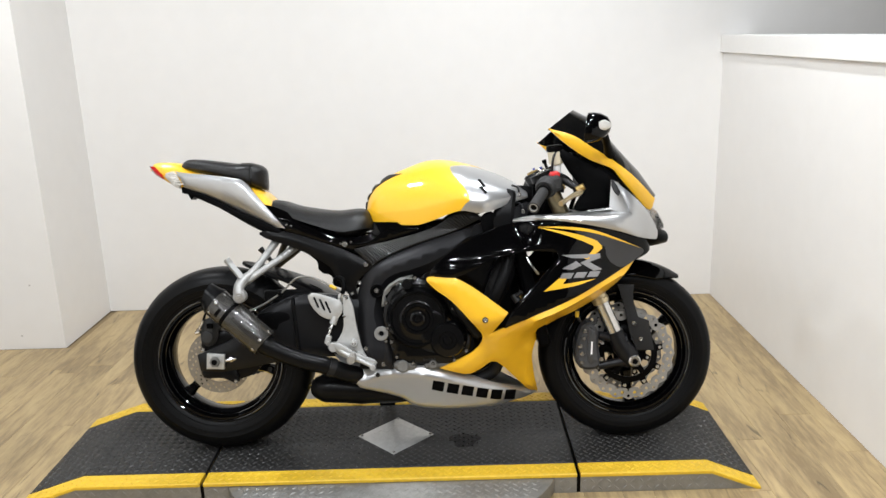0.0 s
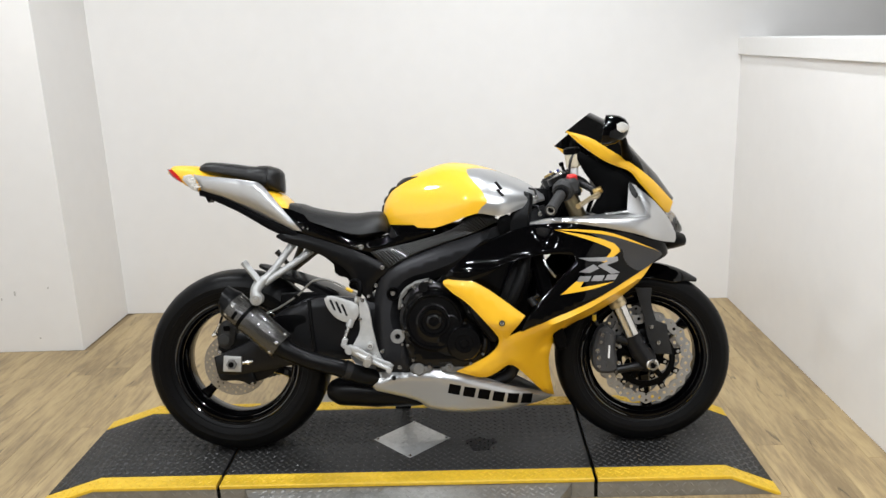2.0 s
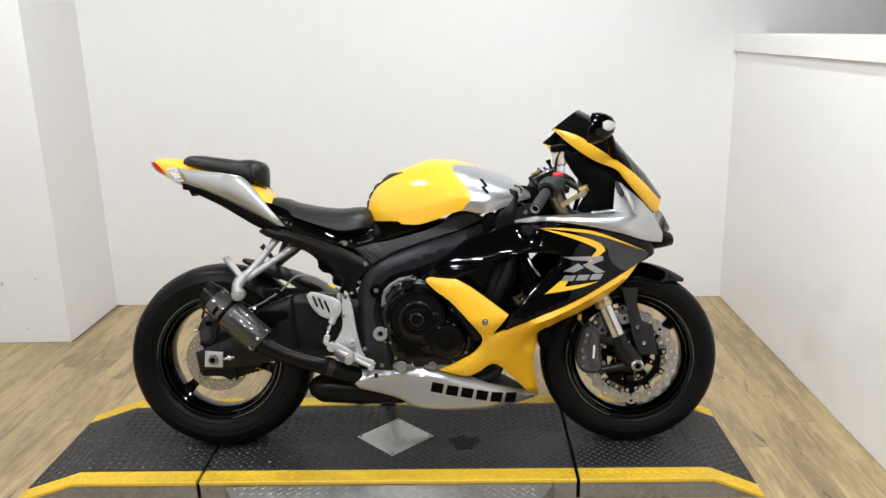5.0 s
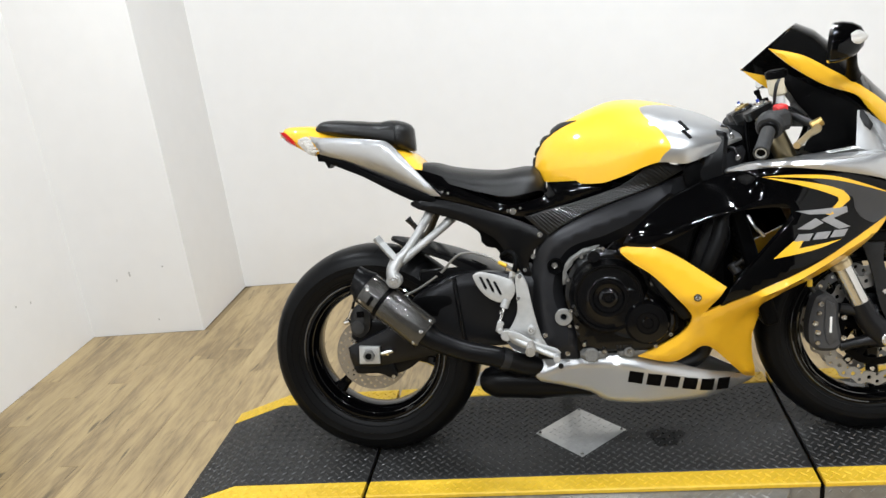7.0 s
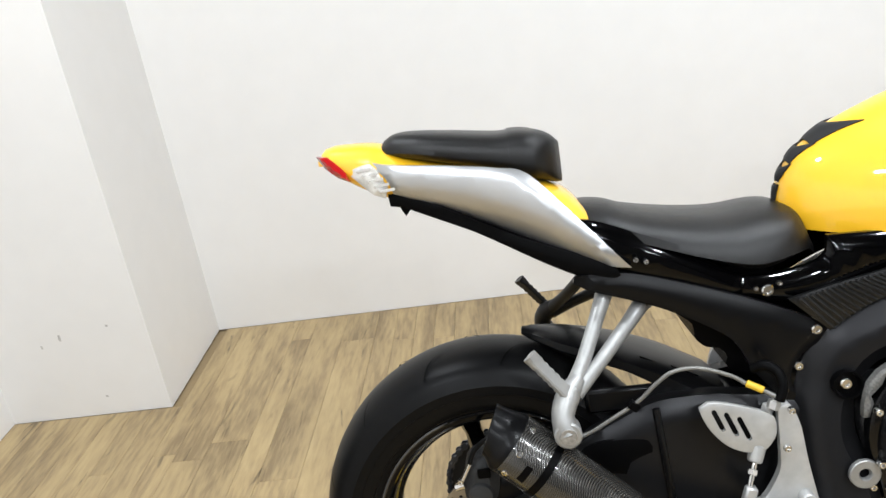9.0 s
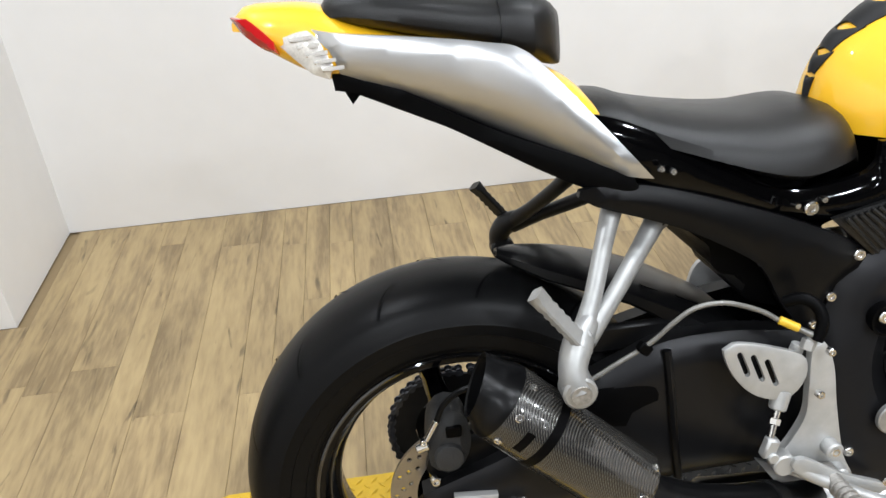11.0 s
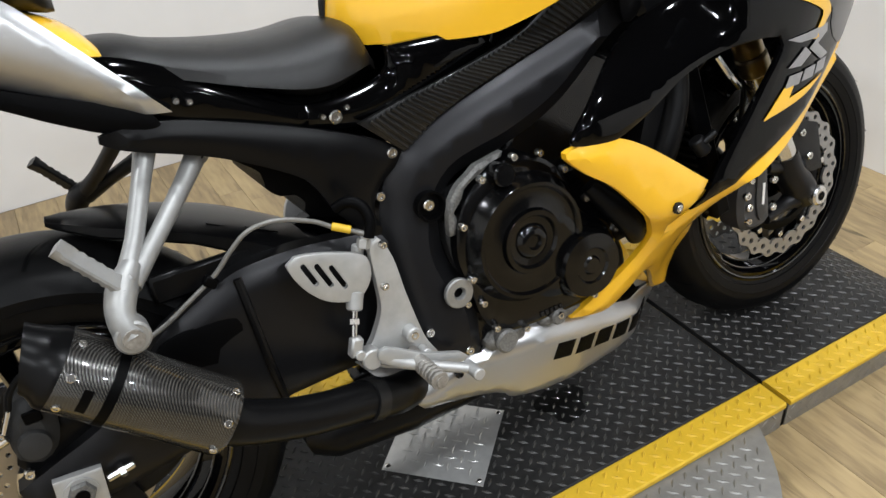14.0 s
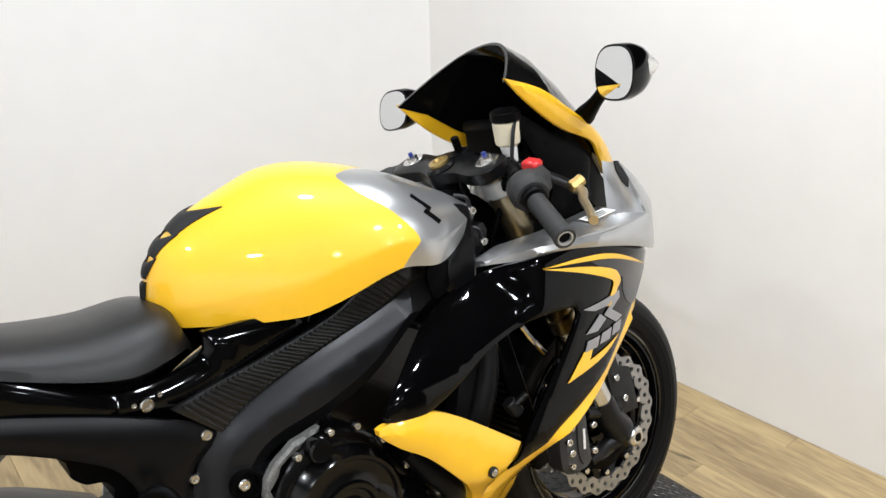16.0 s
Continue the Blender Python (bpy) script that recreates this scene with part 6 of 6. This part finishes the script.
# -- mirrors --
def mirror(sd):
    c = Vector((0.535, sd * 0.324, 1.049 - (0.03 if sd > 0 else 0)))
    yaw = 0.2 if sd < 0 else 0.1
    loops = []
    for f, sc in ((0.0, 1.0), (0.018, 1.02), (0.04, 0.92), (0.06, 0.7), (0.072, 0.35), (0.075, 0.05)):
        lp = []
        for j in range(28):
            a = 2 * math.pi * j / 28
            y = 0.05 * sc * math.copysign(abs(math.cos(a)) ** 0.75, math.cos(a))
            z = 0.045 * sc * math.copysign(abs(math.sin(a)) ** 0.8, math.sin(a)) + 0.10 * sd * -y * 0.6
            lp.append(c + Vector((f - sd * yaw * y + 0.16 * z, y, z)))
        loops.append(lp)
    ob = part("mirror", rings(loops), GLOSS, bike, "gloss black mirror on a short arm")
    face = [p + (c - p) * 0.08 + Vector((-0.0015, 0, 0)) for p in loops[0]]
    part("mirror_glass", rings([[p + Vector((0.002, 0, 0)) for p in face], face]), MIRROR, ob, "mirror glass")
    part("arm", tube([(q[0], q[1], q[2] - (0.035 if sd > 0 else 0)) for q in ((0.637, sd * 0.158, 0.974), (0.622, sd * 0.2, 0.998), (0.602, sd * 0.255, 1.033), (0.573, sd * 0.29, 1.054))], [0.02, 0.0125, 0.011, 0.014], 10), PLASTIC, ob)
    lens = []
    for f, sc in ((0.035, 1.0), (0.058, 0.8), (0.072, 0.4), (0.076, 0.05)):
        lens.append([c + Vector((f - yaw * 0.026, sd * 0.03 + 0.017 * sc * math.cos(2 * math.pi * j / 20), 0.004 + 0.02 * sc * math.sin(2 * math.pi * j / 20))) for j in range(20)])
    part("indicator_lens", rings(lens), AMBER, ob, "clear indicator lens")
    return ob


for sd in (-1, 1):
    mirror(sd)

# -- fork and brakes --
def fork_at(z, y, off=0.0):
    return Vector((0.417 + (0.941 - z) * 0.4256 + off, y, z))


for sd in (-1, 1):
    y = sd * 0.113
    leg = part("fork_leg", join(rod(fork_at(0.60, y), fork_at(0.905, y), 0.0265, n=28), rod(fork_at(0.565, y), fork_at(0.60, y), 0.029, n=28)), BRONZE, bike, "bronze fork outer tube")
    part("stanchion", rod(fork_at(0.365, y), fork_at(0.57, y), 0.0245, n=24), STEEL, leg, "chromed fork tube")
    part("fork_collar", join(rod(fork_at(0.482, y), fork_at(0.5, y), 0.0285, n=24), rod(fork_at(0.508, y), fork_at(0.53, y), 0.0275, n=24), rod(fork_at(0.498, y), fork_at(0.51, y), 0.0262, n=24)), GOLD, leg, "pale gold fork collar")
    part("axle_clamp", join(tube([fork_at(0.385, y), fork_at(0.34, y), (0.70, y, 0.30), (0.712, y, 0.268)], [0.027, 0.031, 0.034, 0.024], 16), tube([(0.69, y, 0.352), (0.65, y, 0.36), (0.60, y * 1.03, 0.374)], [0.024, 0.015, 0.014], 10), tube([(0.70, y, 0.285), (0.655, y, 0.277), (0.60, y * 1.03, 0.268)], [0.026, 0.014, 0.013], 10)), SWINGBLACK, leg, "black cast fork bottom")
    bolt((0.712, sd * 0.144, 0.289), 0.0235, leg, (0, sd, 0), STEEL, "axle_nut", 0.012)
    part("axle_hole", rod((0.712, sd * 0.1545, 0.289), (0.712, sd * 0.1575, 0.289), 0.0085, n=6), PLASTIC, leg)
    part("fork_guard", panel([(0.67, 0.54, 1), (0.726, 0.537, 1), (0.722, 0.49), (0.738, 0.427, 1), (0.773, 0.414, 1), (0.791, 0.312, 1), (0.733, 0.314, 1), (0.71, 0.369), (0.695, 0.45)], lambda x, z: 0.097, thick=0.007, edge=0.002, side=sd), PADGREY, leg, "black fork protector")
    bolt((0.721, sd * 0.099, 0.407), 0.009, leg, (0, sd, 0))
    bolt((0.743, sd * 0.099, 0.353), 0.009, leg, (0, sd, 0))
    part("fork_cap", join(rod(fork_at(0.91, y), fork_at(0.926, y), 0.0225, n=24), rod(fork_at(0.925, y), fork_at(0.933, y), 0.011, n=6)), STEEL, leg)
    part("adjuster", rod(fork_at(0.932, y), fork_at(0.940, y), 0.0045, n=12), BLUE, leg, "blue anodised adjuster")
    part("upper_ring", rod(fork_at(0.862, y), fork_at(0.892, y), 0.031, n=28), ALU, leg, "alloy clip-on clamp")
    cal = part("front_caliper", panel([(0.547, 0.408), (0.565, 0.417), (0.583, 0.41), (0.6, 0.382), (0.598, 0.34), (0.604, 0.30), (0.606, 0.272), (0.59, 0.259), (0.55, 0.259), (0.527, 0.275), (0.522, 0.32), (0.531, 0.371)], lambda x, z: 0.127, thick=0.045, edge=0.01, ease=0.01, side=sd), CALIPER, bike, "dark grey radial front brake caliper")
    part("caliper_rib", panel([(0.566, 0.40), (0.585, 0.388), (0.588, 0.34), (0.59, 0.29), (0.57, 0.278), (0.56, 0.31), (0.562, 0.36)], lambda x, z: 0.136, thick=0.012, edge=0.004, side=sd), CALIPER, cal)
    part("lettering_bar", panel([(0.572, 0.356, 1), (0.5775, 0.355, 1), (0.5745, 0.312, 1), (0.569, 0.313, 1)], lambda x, z: 0.1375, thick=0.002, edge=0.0005, side=sd), WHITE, cal, "pale lettering bar")
    for x, z, r in ((0.553, 0.39, 0.009), (0.548, 0.366, 0.008), (0.537, 0.338, 0.0095), (0.542, 0.313, 0.0095), (0.540, 0.285, 0.008), (0.609, 0.35, 0.009), (0.606, 0.294, 0.009)):
        bolt((x, sd * 0.128, z), r, cal, (0, sd, 0))
    part("brake_line", tube([(0.54, sd * 0.115, 0.42), (0.53, sd * 0.118, 0.45), (0.545, sd * 0.11, 0.5), (0.575, sd * 0.09, 0.56)], 0.005, 8), DARKMETAL, cal)
    part("line_sleeve", rod((0.529, sd * 0.118, 0.436), (0.53, sd * 0.118, 0.456), 0.0065), MATYELLOW, cal)
part("front_axle", rod((0.709, -0.13, 0.286), (0.709, 0.13, 0.286), 0.011), DARKMETAL, front)


def fender():
    loops = []
    for k in range(16):
        a = radians(54 + 72 * k / 15)
        wd = 0.03 + 0.045 * math.sin(min(1, (k + 0.3) / 5) * math.pi / 2)
        lp = []
        for inner in (0, 1):
            for j in range(11):
                f = (-1 + j / 5) * (1 if not inner else -1)
                drop = 0.05 * abs(f) ** 2.6 * min(1, k / 4 + 0.2)
                r = 0.322 - drop - (0.004 if inner else 0)
                lp.append((FW[0] + r * math.cos(a), f * wd * (0.97 if inner else 1), FW[2] + r * math.sin(a)))
        loops.append(lp)
    return rings(loops)


part("front_mudguard", fender(), GLOSS, bike, "gloss black front mudguard")

# -- clamps and controls --
tilt = 23
clamp = part("top_clamp", moved(moved(plate([(-0.026, -0.145), (0.02, -0.15), (0.036, -0.115), (0.03, -0.06), (0.045, -0.03), (0.045, 0.03), (0.03, 0.06), (0.036, 0.115), (0.02, 0.15), (-0.026, 0.145), (-0.038, 0.11), (-0.03, 0.05), (-0.045, 0.0), (-0.03, -0.05), (-0.038, -0.11)], 0, 0.022), pose(0, 0, 0, -90)), pose(0.418, 0, 0.919, 0, -tilt, 0)), SATIN, bike, "black cast top yoke")
part("stem_nut", moved(spin((0, 0, 0), (0, 0, 1), [(-0.01, 0), (-0.01, 0.02), (0.006, 0.02), (0.008, 0.011), (0.002, 0.009), (0.002, 0)], 24, False), pose(0.404, 0, 0.921, 0, -tilt, 0)), BRASS, clamp, "brass-coloured stem nut")
part("ignition", moved(spin((0, 0, 0), (0, 0, 1), [(-0.03, 0), (-0.03, 0.02), (0.008, 0.02), (0.01, 0.016), (0.01, 0)], 24, False), pose(0.456, 0, 0.928, 0, -tilt, 0)), PLASTIC, clamp)
part("key", moved(join(block(-0.002, -0.009, 0.01, 0.002, 0.009, 0.03, 0.001), rod((0, 0, 0.028), (0, 0, 0.04), 0.008, n=10)), pose(0.456, 0, 0.928, 0, -tilt, 20)), PLASTIC, clamp, "ignition key")
part("lower_clamp", moved(block(-0.04, -0.145, -0.015, 0.045, 0.145, 0.015, 0.012), pose(0.485, 0, 0.765, 0, -tilt, 0)), SATIN, clamp)
part("steering_stem", rod((0.40, 0, 0.92), (0.475, 0, 0.76), 0.03), SATIN, clamp)
for sd in (-1, 1):
    b0, b1 = Vector((0.449, sd * 0.152, 0.899)), Vector((0.371, sd * 0.337, 0.816))
    d = (b1 - b0).normalized()
    bar = part("handlebar", join(rod(b0 - d * 0.03, b1, 0.011), rod(b0 - d * 0.03, b0 + d * 0.02, 0.017)), SATIN, bike, "black clip-on handlebar")
    part("grip", rod(b0 + d * 0.105, b1 + d * 0.004, 0.0168, 0.0168, 20), GRIP, bar, "black rubber grip")
    part("grip_end", spin(b1 + d * 0.003, d, [(0, 0.012), (0, 0.0185), (0.005, 0.0185), (0.007, 0.0165), (0.006, 0.013)], 24), GRIP, bar)
    part("bar_end", spin(b1 + d * 0.003, d, [(0, 0.0095), (0, 0.013), (0.0065, 0.013), (0.0065, 0.0108), (0.001, 0.0095)], 24), ALU, bar, "open bar end with bright rim")
    part("bar_hole", rod(b1 + d * 0.001, b1 + d * 0.005, 0.0098, n=16), PLASTIC, bar)
    part("grip_flange", rod(b0 + d * 0.093, b0 + d * 0.105, 0.023, n=24), RUBBER, bar)
    sw = part("switch_housing", tube([b0 + d * 0.04, b0 + d * 0.052, b0 + d * 0.075, b0 + d * 0.093], [0.022, 0.033, 0.035, 0.029], 18), GRIP, bar, "black switch housing")
    part("housing_block", moved(block(-0.02, -0.026, -0.02, 0.05, 0.024, 0.032, 0.012), pose(*(b0 + d * 0.068), 0, -8, sd * -15)), GRIP, sw)
    if sd < 0:
        part("stop_switch", moved(block(-0.013, -0.016, -0.008, 0.015, 0.014, 0.010, 0.004), pose(0.452, -0.196, 0.911, 10, -8, 15)), RED, sw, "red engine stop switch")
    pv = Vector((0.531, sd * 0.215, 0.86))
    lv = part("brake_master" if sd < 0 else "clutch_perch", join(tube([b0 + d * 0.015 + Vector((0.015, 0, 0.004)), (0.47, sd * 0.165, 0.90), pv], [0.011, 0.012, 0.009], 12), rod(pv + Vector((0, 0, -0.012)), pv + Vector((0, 0, 0.013)), 0.0095)), DARKMETAL, bar)
    part("lever", tube([pv, (0.525, sd * 0.24, 0.852), (0.502, sd * 0.262, 0.845), (0.478, sd * 0.295, 0.834), (0.453, sd * 0.327, 0.822)], [0.011, 0.0095, 0.008, 0.0075, 0.0085], 10), GOLD, lv, "gold-toned lever")
    part("lever_dial", rod(pv + Vector((-0.014, sd * 0.004, 0.0)), pv + Vector((0.012, sd * 0.01, 0.012)), 0.0115, n=8), BRASS, lv)
res = part("brake_reservoir", rod((0.468, -0.125, 0.945), (0.464, -0.13, 0.99), 0.0225, 0.025, 24), CREAM, bike, "cream brake fluid reservoir")
part("cap", join(rod((0.464, -0.13, 0.989), (0.4625, -0.132, 1.006), 0.0275, n=28), rod((0.4625, -0.132, 1.004), (0.462, -0.1325, 1.009), 0.022, n=28)), PLASTIC, res, "black screw cap")
part("neck", rod((0.472, -0.127, 0.912), (0.468, -0.125, 0.947), 0.0115, 0.016, 16), WHITE, res)
part("bracket", tube([(0.468, -0.15, 0.99), (0.455, -0.155, 0.965), (0.45, -0.15, 0.92)], 0.004, 6), DARKMETAL, res)
part("hose", tube([(0.475, -0.128, 0.915), (0.5, -0.14, 0.9), (0.51, -0.17, 0.885)], 0.007, 8), RUBBER, res)
part("wiring", join(tube([(0.43, -0.15, 0.89), (0.44, -0.12, 0.84), (0.42, -0.1, 0.77)], 0.006, 8), tube([(0.40, -0.06, 0.9), (0.395, -0.08, 0.84), (0.40, -0.1, 0.76)], 0.005, 8), tube([(0.5, -0.18, 0.88), (0.53, -0.13, 0.86), (0.52, -0.08, 0.80)], 0.007, 8), tube([(0.53, -0.15, 0.94), (0.55, -0.1, 0.91), (0.56, -0.05, 0.88)], 0.008, 8)), PLASTIC, bike, "black cables at the steering head")
part("side_duct", panel([(0.243, 0.772), (0.258, 0.80), (0.271, 0.828), (0.287, 0.868), (0.305, 0.872), (0.329, 0.862), (0.331, 0.845), (0.323, 0.80), (0.317, 0.742), (0.287, 0.712), (0.252, 0.738)], lambda x, z: 0.186 - 0.2 * max(0, z - 0.80), thick=0.03, edge=0.010, ease=0.012), SATIN, bike, "glossy black air duct beside the steering head")
# added black sheet stands in for the shade behind the fork leg
part("head_shroud", panel([(0.29, 0.70), (0.30, 0.86), (0.36, 0.88), (0.44, 0.85), (0.50, 0.77), (0.50, 0.70)], lambda x, z: 0.072, thick=0.01), PLASTIC, bike)
for x, z, y in ((0.342, 0.852, 0.15), (0.352, 0.797, 0.16)):
    part("cable_tab", tube([(x - 0.022, -y + 0.01, z + 0.03), (x - 0.004, -y, z + 0.022), (x, -y - 0.002, z)], 0.0035, 8), DARKMETAL, bike)
    bolt((x, -y - 0.004, z), 0.0085, bike)

# ---- floor, laid in boards ----
floor = setting("floor", slab(LEFT - 0.14, -5.34, 4.74, BACK + 0.14, -0.12, -0.0085), SUBFLOOR, "rustic tan and grey wood-look vinyl plank floor", "floor")
BOARD_W, BOARD_L = 0.152, 1.22
rng = random.Random(7)
meshes = {}


def board_mesh(w, ln):
    """One board with eased edges; alike boards share it."""
    key = (round(w, 3), round(ln, 3))
    if key not in meshes:
        e, t = 0.0007, 0.008
        lo = [(0, 0, -t), (w, 0, -t), (w, ln, -t), (0, ln, -t)]
        mid = [(0, 0, -e), (w, 0, -e), (w, ln, -e), (0, ln, -e)]
        hi = [(e, e, 0), (w - e, e, 0), (w - e, ln - e, 0), (e, ln - e, 0)]
        v, f = rings([lo, mid, hi])
        me = bpy.data.meshes.new("plank")
        me.from_pydata(v, [], f)
        me.materials.append(PLANK)
        meshes[key] = me
    return meshes[key]


col = 0
x = LEFT + 0.001
while x < 1.52:
    step = rng.choice((0.075, 0.1, 0.125))
    w = min(step, RIGHT - x if x < RIGHT else step) - 0.0006
    if w < 0.01:
        break
    y = -2.9 + rng.uniform(-BOARD_L, 0)
    end = (JOGY if x < JOG - 0.05 else BACK) - 0.002
    while y < end:
        y0, y1 = max(y, -2.9), min(y + BOARD_L, end)
        if y1 - y0 > 0.03:
            ob = new("plank", board_mesh(w, y1 - y0 - 0.0006))
            ob.parent = floor
            ob.location = (x, y0, 0)
        y += BOARD_L
    x += step
    col += 1
vs, fs = [], []
for bx0, by0, bx1, by1 in ((LEFT, -5.2, RIGHT + 0.12, -2.902), (RIGHT + 0.12, -5.2, 4.6, BACK)):
    x = bx0
    while x < bx1 - 0.02:
        y = by0
        while y < by1 - 0.02:
            s = slab(x + 0.0005, y + 0.0005, min(x + BOARD_W, bx1) - 0.0005, min(y + BOARD_L, by1) - 0.0005, -0.008, 0.0)
            n = len(vs)
            vs += s[0]
            fs += [[k + n for k in g] for g in s[1]]
            y += BOARD_L
        x += BOARD_W
tagged(mesh_object("far_planks", vs, fs, PLANK, floor, "", False), kind="stuff")
